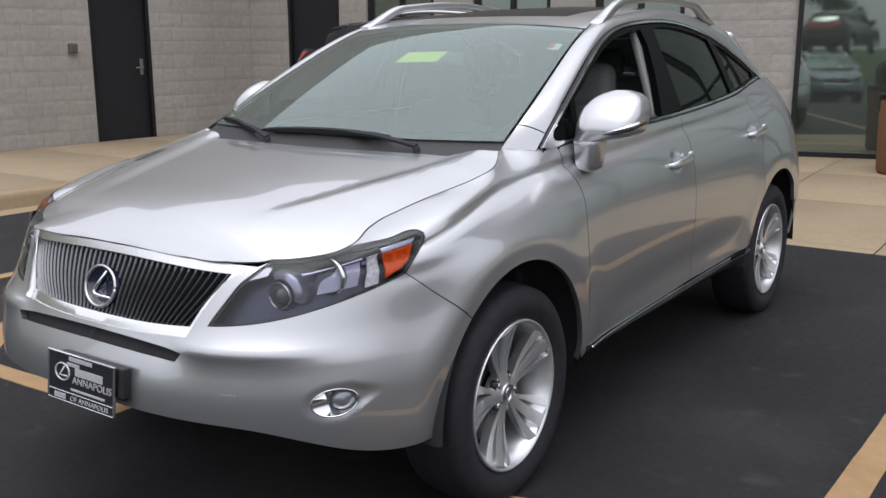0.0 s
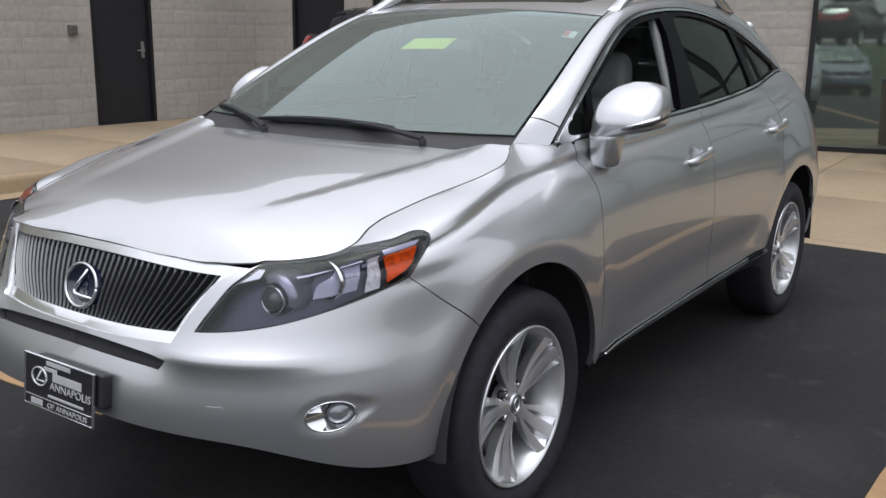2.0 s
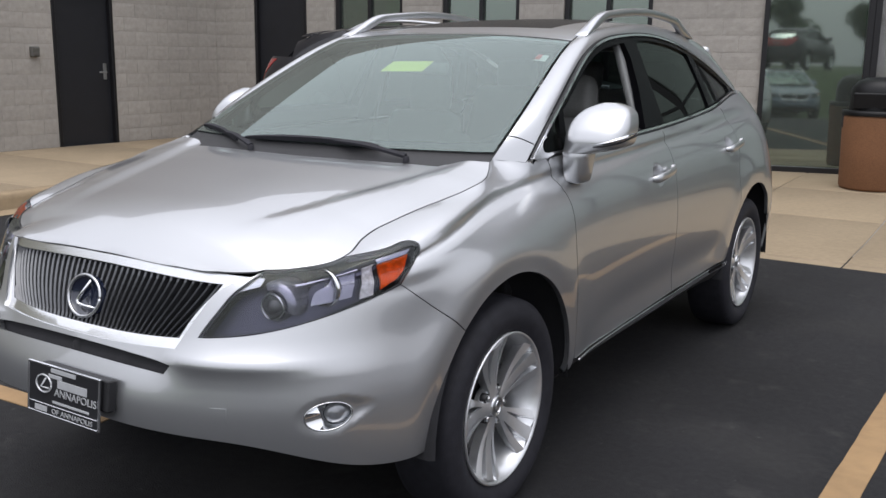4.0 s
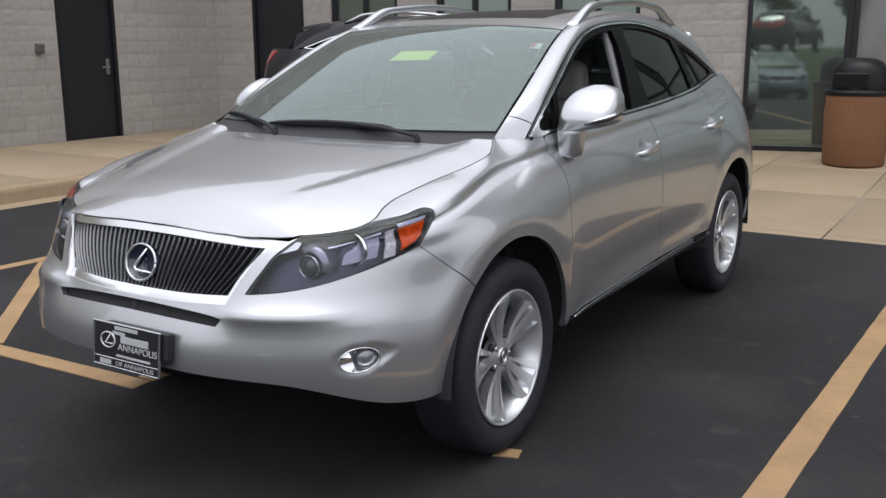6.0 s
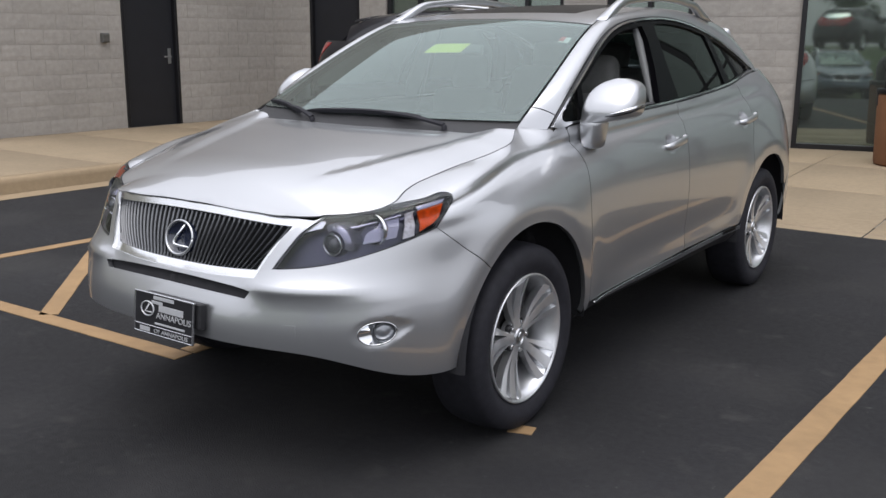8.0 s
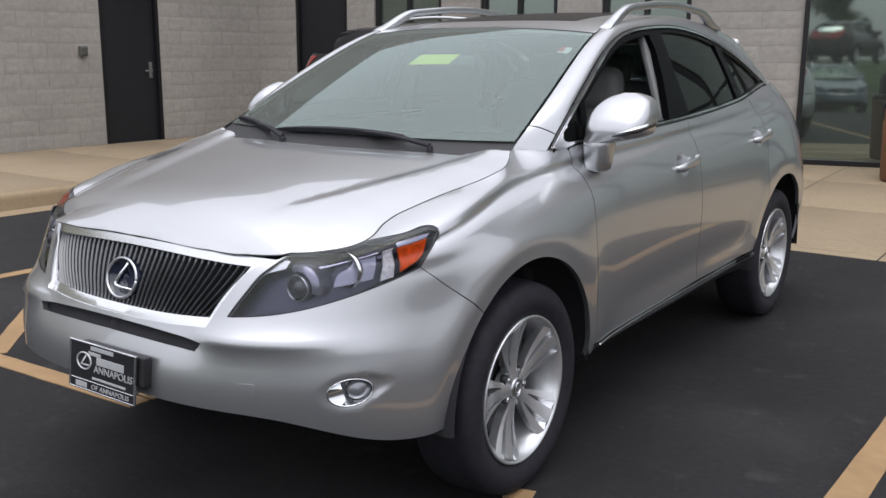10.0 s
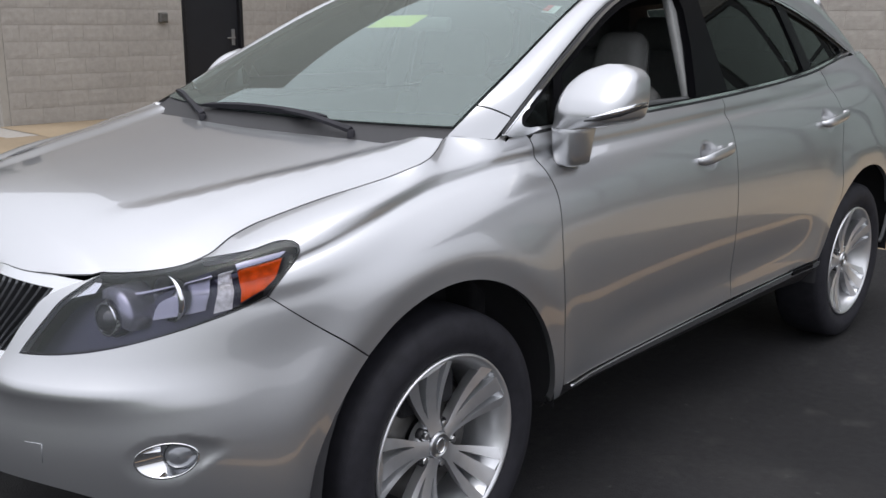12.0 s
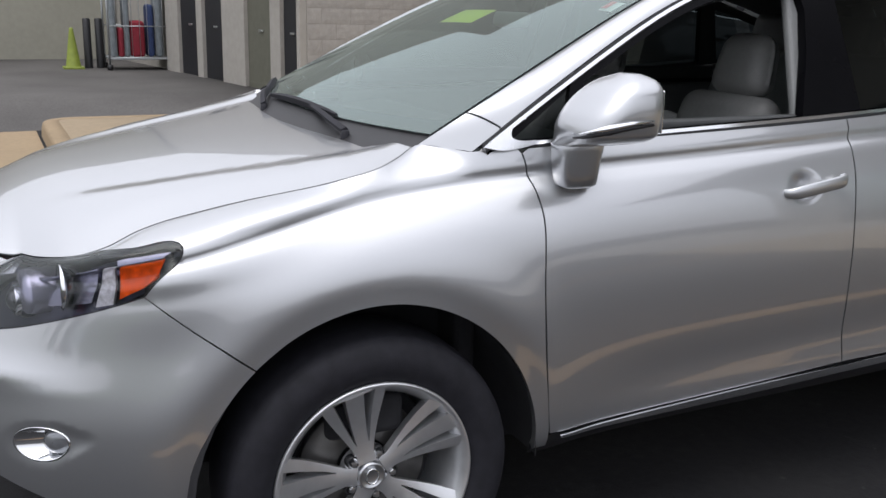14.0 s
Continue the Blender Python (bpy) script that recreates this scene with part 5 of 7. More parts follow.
    sun_p = outline([(-0.70, 0.10), (0.70, 0.10)], [(0.70, 0.10), (0.70, 0.42)], [(0.70, 0.42), (-0.70, 0.42)], [(-0.70, 0.42), (-0.70, 0.10)], step=0.03)
    rf = sheet("roof", rp, roof, PAINT, root, "silver roof", step=0.05, scale=(0.6, 2.2), gap=0.0, flange=0.02, out=1, holes=[sun_p])
    sheet("sunroof", sun_p, roof, GLOSSBLACK, rf, "dark glass sunroof", step=0.06, scale=(0.6, 2.2), gap=0.004, flange=0.01, out=1)
    # ---- tail
    hp = outline([(-0.99, 0.0), (0.99, 0.0)], [(0.99, 0.0), (0.99, 1.0)], [(0.99, 1.0), (-0.99, 1.0)], [(-0.99, 1.0), (-0.99, 0.0)], step=0.04)
    hw_ = outline([(-0.80, 0.10), (0.80, 0.10)], [(0.80, 0.10), (0.84, 0.62)], [(0.84, 0.62), (-0.84, 0.62)], [(-0.84, 0.62), (-0.80, 0.10)], step=0.04)
    tg = sheet("tailgate", hp, hatch, PAINT, root, "silver tailgate", step=0.05, scale=(0.68, 0.85), gap=0.0, flange=0.02, out=-1, holes=[hw_])
    sheet("rear_window", hw_, hatch, TINTED, tg, "tinted rear window", step=0.06, scale=(0.68, 0.85), gap=0.003, flange=0.0, out=-1)
    # spoiler: carries the roof's line on past the window's top edge
    na, nb = 25, 9
    av, q = np.linspace(-0.93, 0.93, na), np.linspace(0, 1, nb)
    verts, faces = [], []
    for sheet_ in (0, 1):
        for k in range(nb):
            p = roof(av, np.full(na, 0.955 + 0.04 * min(q[k] / 0.3, 1)))
            p[:, 1] += 0.20 * q[k] - 0.05 * np.abs(av) ** 4 * q[k]
            p[:, 2] += 0.010 - 0.030 * q[k] ** 2 - sheet_ * (0.016 + 0.020 * q[k] * (1 - q[k]))
            verts += [tuple(c) for c in p]
    n0 = na * nb
    for k in range(nb - 1):
        for i in range(na - 1):
            faces += [(k * na + i, k * na + i + 1, k * na + na + i + 1, k * na + na + i), (n0 + k * na + i, n0 + k * na + na + i, n0 + k * na + na + i + 1, n0 + k * na + i + 1)]
    rim_ = [i for i in range(na)] + [k * na + na - 1 for k in range(1, nb)] + [(nb - 1) * na + i for i in range(na - 2, -1, -1)] + [k * na for k in range(nb - 2, 0, -1)]
    faces += [(rim_[i], n0 + rim_[i], n0 + rim_[(i + 1) % len(rim_)], rim_[(i + 1) % len(rim_)]) for i in range(len(rim_))]
    link_mesh("roof_spoiler", verts, faces, PAINT, tg, "silver roof spoiler")
    rb = bo([(4.4, 0.3), (3.9, 0.3)] + at_side((3.14, 0.38)), at_side((3.14, 0.38), (3.15, 0.62)), at_side((3.15, 0.62)) + [(3.4, 2.7), (3.85, 2.6), (4.4, 2.6)], [(4.4, 2.6), (4.4, 0.3)])
    body_sheet("rear_bumper", rb, PAINT, root, "silver rear bumper cover", step=0.05, both=True)
    tl = bo([(3.9, 3.5), (4.4, 3.5)], [(4.4, 3.5), (4.4, 4.6)], [(4.4, 4.6), (3.9, 5.6), (3.42, 5.72)], [(3.42, 5.72), (3.55, 4.7), (3.9, 3.5)])
    for s in (1, -1):
        body_sheet("tail_lamp", tl, REDLAMP, root, "red tail lamp", step=0.05, side=s, offset=0.006)
    tp = bo([(3.9, 2.6), (4.41, 2.6)], [(4.41, 2.6), (4.41, 5.2)], [(4.41, 5.2), (3.9, 5.2)], [(3.9, 5.2), (3.9, 2.6)])
    body_sheet("tailgate_lower", tp, PAINT, tg, "", step=0.05, both=True, offset=-0.002)
    # ---- dark shell added to give the panels' gaps their shade, and the floor pan
    shell = bo([(-NOSE, 1.85), (-1.0, 1.75), (-0.72, 1.4), (-0.50, 1.2)], [(-0.50, 1.2), (-0.47, 3.0), (-0.36, 3.3), (0.0, 3.75), (0.36, 3.3), (0.46, 2.4), (0.47, 0.8)], [(0.47, 0.8), (2.28, 0.8)], [(2.28, 0.8), (2.36, 2.6), (2.74, 3.5), (3.1, 2.6), (3.2, 1.2), (4.4, 0.6)], [(4.4, 0.6), (4.4, 5.0)],
                    [(4.4, 5.0), (3.3, 5.2), (-0.3, 5.2), (-0.62, 5.1)], [(-0.62, 5.1), (-0.60, 4.0), (-0.85, 2.9), (-1.2, 2.5), (-NOSE, 2.5)], [(-NOSE, 2.5), (-NOSE, 1.85)])
    body_sheet("inner_shell", shell, DARK, root, "", step=0.06, flange=0.0, offset=-0.024, both=True)
    pan = rbox((1.40, 3.7, 0.10), 0.03, (0, 1.72, 0.34))
    part("floor_pan", pan, DARK, root, "dark underbody")
    fw = rbox((1.46, 0.06, 0.72), 0.02, (0, 0.32, 0.72))
    part("bulkhead", fw, DARK, root)
    bay = rbox((1.00, 0.80, 0.34), 0.05, (0, -0.22, 0.62))
    part("engine_bay", bay, DARK, root)
    cabin(root)
    for yc in (0.0, 2.74):
        for s in (1, -1):
            make_wheel(root, (0.798 * s, yc, 0.362), s)
    return root


def mirror(door, s):
    """The outside mirror: housing, foot, turn lamp, glass. The right one is half folded."""
    hinge = Matrix.Translation((-0.875, 0.53, 0)) @ pose(0, 0, 0, 0, 0, -68) @ Matrix.Translation((0.875, -0.53, 0))
    fold = lambda vs: [tuple(hinge @ Vector(q)) for q in vs] if s < 0 else vs
    inner = Pch((1.150, 0.826), (1.20, 0.828), (1.25, 0.836), (1.29, 0.862), (1.312, 0.895), (1.324, 0.935))
    outer = Pch((1.150, 0.935), (1.158, 0.985), (1.170, 1.030), (1.188, 1.053), (1.24, 1.060), (1.28, 1.054), (1.31, 1.028), (1.324, 0.985))
    fore = Pch((1.150, 0.470), (1.19, 0.462), (1.22, 0.472), (1.26, 0.502), (1.30, 0.545), (1.324, 0.592))
    aft = Pch((1.150, 0.600), (1.165, 0.640), (1.185, 0.662), (1.29, 0.664), (1.314, 0.650), (1.324, 0.628))
    zs = np.r_[1.150, 1.1515, np.linspace(1.155, 1.318, 24), 1.322, 1.324]
    M = 44
    verts, faces = [], []
    for z in zs:
        x0, x1, y0, y1 = (float(c(z)) for c in (inner, outer, fore, aft))
        for k in range(M):
            a = 2 * math.pi * k / M
            cx, cy = math.cos(a), math.sin(a)
            ex = 0.62 if cy < 0 else 0.46
            verts.append(((x0 + x1) / 2 + (x1 - x0) / 2 * math.copysign(abs(cx) ** ex, cx), (y0 + y1) / 2 + (y1 - y0) / 2 * math.copysign(abs(cy) ** ex, cy), z))
    faces = [(M * i + k, M * i + M + k, M * i + M + (k + 1) % M, M * i + (k + 1) % M) for i in range(len(zs) - 1) for k in range(M)]
    faces += [tuple(range(M)), tuple(M * (len(zs) - 1) + k for k in range(M - 1, -1, -1))]
    v, f = mirrored(verts, [tuple(reversed(q)) for q in faces], s)
    house = link_mesh("door_mirror", fold(v), f, PAINT, door, "silver door mirror with a turn lamp")
    g = rbox((0.170, 0.006, 0.100), 0.003, (0.945 * s, 0.6625, 1.238))
    if s < 0:
        g.transform(hinge)
    part("mirror_glass", g, CHROME, house, "mirror glass")
    verts, faces, K = [], [], 24
    for z, cx, cy, hx, hy in ((1.040, 0.872, 0.535, 0.004, 0.005), (1.042, 0.873, 0.535, 0.032, 0.042), (1.050, 0.875, 0.534, 0.041, 0.052), (1.08, 0.877, 0.531, 0.046, 0.057),
                              (1.11, 0.878, 0.530, 0.049, 0.060), (1.135, 0.879, 0.531, 0.051, 0.063), (1.1465, 0.879, 0.532, 0.052, 0.064), (1.153, 0.879, 0.533, 0.051, 0.062)):
        for k in range(K):
            a = 2 * math.pi * k / K
            verts.append((cx + 0.95 * hx * math.copysign(abs(math.cos(a)) ** 0.6, math.cos(a)), cy + 0.95 * hy * math.copysign(abs(math.sin(a)) ** 0.55, math.sin(a)), z))
    faces = [(i * K + k, i * K + (k + 1) % K, (i + 1) * K + (k + 1) % K, (i + 1) * K + k) for i in range(7) for k in range(K)] + [tuple(range(K - 1, -1, -1))]
    v, f = mirrored(verts, faces, s)
    link_mesh("mirror_foot", v, f, PAINT, house, "silver mirror foot")
    def shell(a, z, out):
        """A point of the housing's side at that angle and height, pushed out a little."""
        x0, x1, y0, y1 = (float(c(z)) for c in (inner, outer, fore, aft))
        cx, cy = math.cos(a), math.sin(a)
        ex = 0.62 if cy < 0 else 0.46
        return ((x0 + x1) / 2 + ((x1 - x0) / 2 + out) * math.copysign(abs(cx) ** ex, cx), (y0 + y1) / 2 + ((y1 - y0) / 2 + out) * math.copysign(abs(cy) ** ex, cy), z)

    pts = [shell(radians(a), z, 0.001) for a, z in ((-86, 1.186), (-72, 1.191), (-58, 1.197), (-44, 1.203), (-30, 1.208), (-16, 1.213), (-3, 1.218), (12, 1.222))]
    v, f = tube(pts, [0.001, 0.003, 0.005, 0.007, 0.008, 0.007, 0.006, 0.003], 8)
    v, f = mirrored(v, f, s)
    link_mesh("turn_lamp", fold(v), f, CHROME, house, "clear turn lamp in the mirror")
    v, f = tube([(p[0] - 0.002, p[1] + 0.002, p[2] - 0.009) for p in pts], [0.002, 0.004, 0.005, 0.006, 0.007, 0.006, 0.006, 0.003], 8)
    v, f = mirrored(v, f, s)
    link_mesh("lamp_bezel", fold(v), f, BLACK, house)


def belt(y):
    return float(body(np.array([y]), np.array([6.0]))[0, 2])


def windows(root, fd, rd, qp, s):
    """Window line of one side: black frames, chrome strip, panes."""
    tt = np.linspace(0.03, 4.03, 60)
    top = [(float(EDGE_OUT[1](t)), float(EDGE_OUT[2](t))) for t in tt]
    low = [(y, belt(y) + 0.004) for y in np.linspace(2.93, 0.335, 40)]
    ring = np.array(top + low)
    ring2 = np.array([(p[0], p[1]) for p in ring])
    inner = inset(ring2, 0.014)
    kw = dict(side=s, scale=(1, 1), out=1, gap=0.0)
    ch = sheet("window_chrome", ring2, side_glass, CHROME, root, "chrome window surround", step=0.03, flange=0.01, holes=[inset(ring2, 0.009)], offset=0.004, **kw)

    seal = shrunk(ring2, -0.0065)
    sheet("window_seal", seal, side_glass, BLACK, ch, "black rubber seal", step=0.03, flange=0.004, holes=[inset(ring2, 0.004)], offset=0.0012, **kw)

    def top_at(y):
        return float(np.interp(y, EDGE_OUT[1](tt), EDGE_OUT[2](tt)))

    corner = outline([(0.306, belt(0.335) + 0.006), (0.345, belt(0.36) - 0.003), (0.45, belt(0.45) + 0.004)], [(0.45, belt(0.45) + 0.004), (0.45, belt(0.45) + 0.014)],
                     [(0.45, belt(0.45) + 0.014), (0.405, belt(0.40) + 0.016), (0.385, belt(0.385) + 0.026), (0.388, belt(0.385) + 0.042), (0.43, top_at(0.43) - 0.012)], [(0.43, top_at(0.43) - 0.012), (0.43, top_at(0.43) - 0.002)],
                     [(0.43, top_at(0.43) - 0.002), (0.37, top_at(0.37) - 0.002), (0.306, belt(0.335) + 0.006)], step=0.006)
    sheet("chrome_corner", corner, side_glass, BRIGHT, ch, "", step=0.02, flange=0.012, offset=0.0105, side=s, scale=(1, 1), out=1, gap=0.0)
    # frames in black, with the openings cut out
    # small fixed pane in front of the front door's window
    tri = np.array([(0.392, belt(0.392) + 0.020), (0.540, belt(0.540) + 0.018), (0.575, 1.290), (0.555, top_at(0.555) - 0.022)])
    f_open = np.array([(0.580, belt(0.580) + 0.016)] + [(y, belt(y) + 0.016) for y in np.linspace(0.66, 1.345, 10)] + [(1.395, 1.36), (1.420, 1.48)] + [(y, top_at(y) - 0.032) for y in np.linspace(1.405, 0.68, 20)] + [(0.615, top_at(0.615) - 0.030)])
    r_open = np.array([(1.580, belt(1.580) + 0.016)] + [(y, belt(y) + 0.016) for y in np.linspace(1.65, 2.300, 10)] + [(y, top_at(y) - 0.028) for y in np.linspace(2.200, 1.60, 18)] + [(1.552, top_at(1.60) - 0.035)])
    q_open = np.array([(y, belt(y) + 0.018) for y in np.linspace(2.400, 2.83, 8)] + [(y, top_at(y) - 0.026) for y in np.linspace(2.82, 2.285, 14)])
    frame_ob = sheet("window_frame", inner, side_glass, GLOSSBLACK, root, "gloss black window frames", step=0.03, flange=0.03, holes=[tri, f_open, r_open, q_open], offset=-0.002, **kw)
    sheet("inner_sash", shrunk(ring2, -0.004), side_glass, DASH, frame_ob, "dark inner window trim", step=0.04, flange=0.0, holes=[tri, f_open, r_open, q_open], offset=-0.034, **kw)
    for nm, pl_, gm, own in (("quarter_light", tri, TINTED, fd), ("rear_door_glass", r_open, TINTED, rd), ("quarter_glass", q_open, TINTED, qp)):
        g = sheet(nm, pl_, side_glass, gm, own, "dark tinted side glass", step=0.05, flange=0.0, offset=-0.012, side=s, scale=(1, 1), out=1, gap=-0.004)
    if s < 0:
        sheet("front_door_glass", f_open, side_glass, TINTED, fd, "tinted front door glass", step=0.05, flange=0.0, offset=-0.012, side=s, scale=(1, 1), out=1, gap=-0.004)


def cabin(root):
    """Seats, dash, wheel and trim that show through the glass."""
    for x in (0.40, -0.40):
        make_seat(root, x, 1.045)
    rs = rbox((1.30, 0.52, 0.16), 0.06, (0, 1.95, 0.70), (5, 0, 0), 4)
    rear = part("rear_bench", rs, LEATHER, root, "grey leather rear bench", True)
    rbk = rbox((1.30, 0.16, 0.60), 0.06, (0, 2.30, 1.02), (-20, 0, 0), 4)
    part("backrest", rbk, LEATHER, rear, "", True)
    for x in (-0.42, 0.0, 0.42):
        h = rbox((0.25, 0.09, 0.16), 0.04, (x, 2.44, 1.38), (-14, 0, 0), 3)
        part("headrest", h, LEATHER, rear, "", True)
    d = rbox((1.40, 0.50, 0.22), 0.07, (0, 0.46, 0.98), (6, 0, 0), 4)
    rbox((0.46, 0.30, 0.10), 0.04, (0.40, 0.55, 1.075), (6, 0, 0), 3, d)
    dash = part("dashboard", d, DASH, root, "dark dashboard", True)
    ctr = rbox((0.34, 0.30, 0.42), 0.05, (0, 0.70, 0.80), (-24, 0, 0), 3)
    part("centre_stack", ctr, TRIMGREY, dash, "", True)
    m = pose(0.40, 0.80, 0.98, 68, 0, 0)
    v, f = tube([(0.185 * math.cos(a), 0.185 * math.sin(a), 0) for a in np.linspace(0, 2 * math.pi, 49)], 0.015, 8)
    sw = link_mesh("steering_wheel", [m @ Vector(p) for p in v], f, DASH, root, "dark leather steering wheel")
    hubb = rbox((0.17, 0.13, 0.05), 0.03, (0, -0.01, 0), (0, 0, 0), 3)
    for x, y, sx, sy in ((-0.12, 0, 0.12, 0.035), (0.12, 0, 0.12, 0.035), (0, -0.12, 0.04, 0.12)):
        rbox((sx, sy, 0.02), 0.008, (x, y, 0), (0, 0, 0), 2, hubb)
    hubb.transform(m)
    part("wheel_hub", hubb, TRIMGREY, sw, "", True)
    for s in (1, -1):
        dp = rbox((0.05, 1.90, 0.57), 0.02, (0.780 * s, 1.46, 0.850))
        trim = part("door_trim", dp, TRIMGREY, root, "grey door trim")
        part("sill_pad", rbox((0.035, 1.80, 0.06), 0.012, (0.772 * s, 1.50, 1.155 if s > 0 else 1.185)), DASH, trim, "dark door sill pad")
        bp = rbox((0.03, 0.12, 0.44), 0.012, (0.700 * s, 1.430, 1.35), (-6, -20 * s, 0))
        part("centre_pillar_trim", bp, TRIMGREY, root, "grey centre pillar trim")
        v, f = tube([(0.650 * s, 1.475, 1.49), (0.690 * s, 1.465, 1.30), (0.735 * s, 1.46, 1.10)], 0.010, 6)
        link_mesh("seat_belt", v, f, TRIMGREY, root, "grey seat belt")
    hl = [roof(np.linspace(-0.9, 0.9, 9), np.full(9, b)) + (0, 0, -0.045) for b in np.linspace(0.03, 0.97, 9)]
    verts = [tuple(p) for row in hl for p in row]
    faces = [(9 * i + j, 9 * i + j + 1, 9 * i + 10 + j, 9 * i + 9 + j) for i in range(8) for j in range(8)]
    link_mesh("headliner", verts, faces, TRIMGREY, root, "light grey headliner")
    rm = rbox((0.21, 0.03, 0.05), 0.013, (0.03, 0.82, 1.425), (-12, 0, 0), 3)
    part("rear_view_mirror", rm, TRIMGREY, root, "grey rear-view mirror", True)


suv = thing("car", "silver five-door luxury SUV parked on asphalt", "car")
make_car(suv)

# ---------------------------------------------------------------- the site
def box(name, lo, hi, material, r=0.0, kind="structure", label="", category="", parent=None):
    size, at = [b - a for a, b in zip(lo, hi)], [(a + b) / 2 for a, b in zip(lo, hi)]
    ob = part(name, rbox(size, r, at, seg=2) if r else rbox(size, 0, at), material, parent, label)
    return tagged(ob, label, category, "", kind) if parent is None else ob


# ground: one sheet, falling a little towards the yard behind the walk
def lot_z(y):
    """The lot falls away gently in front of the stalls."""
    return float(-0.5 * smooth(-3.5, -13.0, y))


gx = sorted(set([-400, -120, -60, -30, -22, -18, -14, -12, -10, -8.4, -6, -4, -2, 0, 2, 4, 8, 14, 30, 60, 120, 400]))
gy = sorted(set([-400, -120, -60, -30, -20, -14, -12, -10, -8, -6, -5, -3.5, -1, 0, 1, 2, 3, 4.6, 6, 9, 14, 30, 120, 400]))
gverts = [(x, y, lot_z(y)) for y in gy for x in gx]
gfaces = [(j * len(gx) + i, j * len(gx) + i + 1, (j + 1) * len(gx) + i + 1, (j + 1) * len(gx) + i) for j in range(len(gy) - 1) for i in range(len(gx) - 1)]
tagged(link_mesh("ground", gverts, gfaces, ASPHALT), "dark sealed asphalt parking lot", "ground", kind="structure")


yx, yy = [-17.6, -15, -13, -11.5, -10.4, -10.0, -9.7, -9.4, -9.1, -8.8, -8.6, -8.41], [-3.4, -1.5, 0.0, 1.5, 3.03]


def yard_z(x):
    """The yard rises from the lot to the doors' thresholds."""
    return float(0.006 + 0.195 * smooth(-8.6, -10.3, x))


yv = [(x, y, yard_z(x)) for y in yy for x in yx] + [(x, y, -0.05) for y in (yy[0], yy[-1]) for x in yx]
nx_ = len(yx)
yf = [(j * nx_ + i, j * nx_ + i + 1, j * nx_ + nx_ + i + 1, j * nx_ + nx_ + i) for j in range(len(yy) - 1) for i in range(nx_ - 1)]
yf += [(len(yy) * nx_ + i, len(yy) * nx_ + i + 1, i + 1, i) for i in range(nx_ - 1)] + [((len(yy) - 1) * nx_ + i, (len(yy) - 1) * nx_ + i + 1, len(yy) * nx_ + nx_ + i + 1, len(yy) * nx_ + nx_ + i) for i in range(nx_ - 1)]
tagged(link_mesh("yard_paving", yv, yf, OLDASPHALT), "old grey asphalt of the yard", "ground", kind="structure")


def stripe(pts, width, name="parking_line"):
    """A painted line through points on the ground, a few millimetres thick with ragged ends."""
    verts, faces = [], []
    rnd = random.Random(len(pts) * 7 + int(width * 1000))
    p = [Vector((*q, 0)) for q in pts]
    n = 0
    for a, b in zip(p, p[1:]):
        d = (b - a)
        k = max(2, int(d.length / 0.12))
        e = Vector((-d.y, d.x, 0)).normalized() * width / 2
        base = len(verts)
        for i in range(k + 1):
            c = a + d * i / k
            j0, j1 = rnd.uniform(-0.004, 0.004), rnd.uniform(-0.004, 0.004)
            for w, z in ((-1 + j0 / width, 0.0), (-1 + j0 / width, 0.004), (1 + j1 / width, 0.004), (1 + j1 / width, 0.0)):
                q = c + e * w
                verts.append((q.x, q.y, z))
        for i in range(k):
            faces += [(base + 4 * i + m, base + 4 * i + m + 1, base + 4 * i + 5 + m, base + 4 * i + 4 + m)[::-1] for m in range(3)]
        faces += [tuple(base + m for m in range(4)), tuple(base + 4 * k + m for m in (3, 2, 1, 0))]
    return tagged(link_mesh(name, verts, faces, LINE, smooth_all=False), "tan painted parking line on asphalt", "parking line", kind="structure")


stripe([(1.775, -1.10), (1.90, 4.60)], 0.118)
stripe([(-9.0, -0.56), (-0.82, -0.265)], 0.105)
stripe([(-0.87, -0.20), (-0.80, 4.60)], 0.105)
stripe([(-3.50, -0.30), (-3.38, 4.60)], 0.105)
stripe([(-1.95, -0.26), (-3.38, 1.06)], 0.105)
for k in range(1, 5):
    stripe([(-0.92, -0.66 + 1.35 * k), (-3.36, 1.9 + 1.35 * k)], 0.105)
stripe([(0.862, -0.045), (0.955, -0.020)], 0.075, "paint_chip")
for x in (4.45, 7.1):
    stripe([(x, -1.1), (x + 0.12, 4.6)], 0.118)

# ---- walk: buff concrete slabs with joints, a kerb and a gutter strip
WALL_X, WALL_Y = -9.35, 8.75


def walk_z(x, y):
    """The walk's height: a kerb's height along the left, flush with the asphalt at the stalls."""
    flush = smooth(-4.5, -2.5, x) * (1 - smooth(4.7, 9.0, y))
    return 0.15 * (1 - flush)


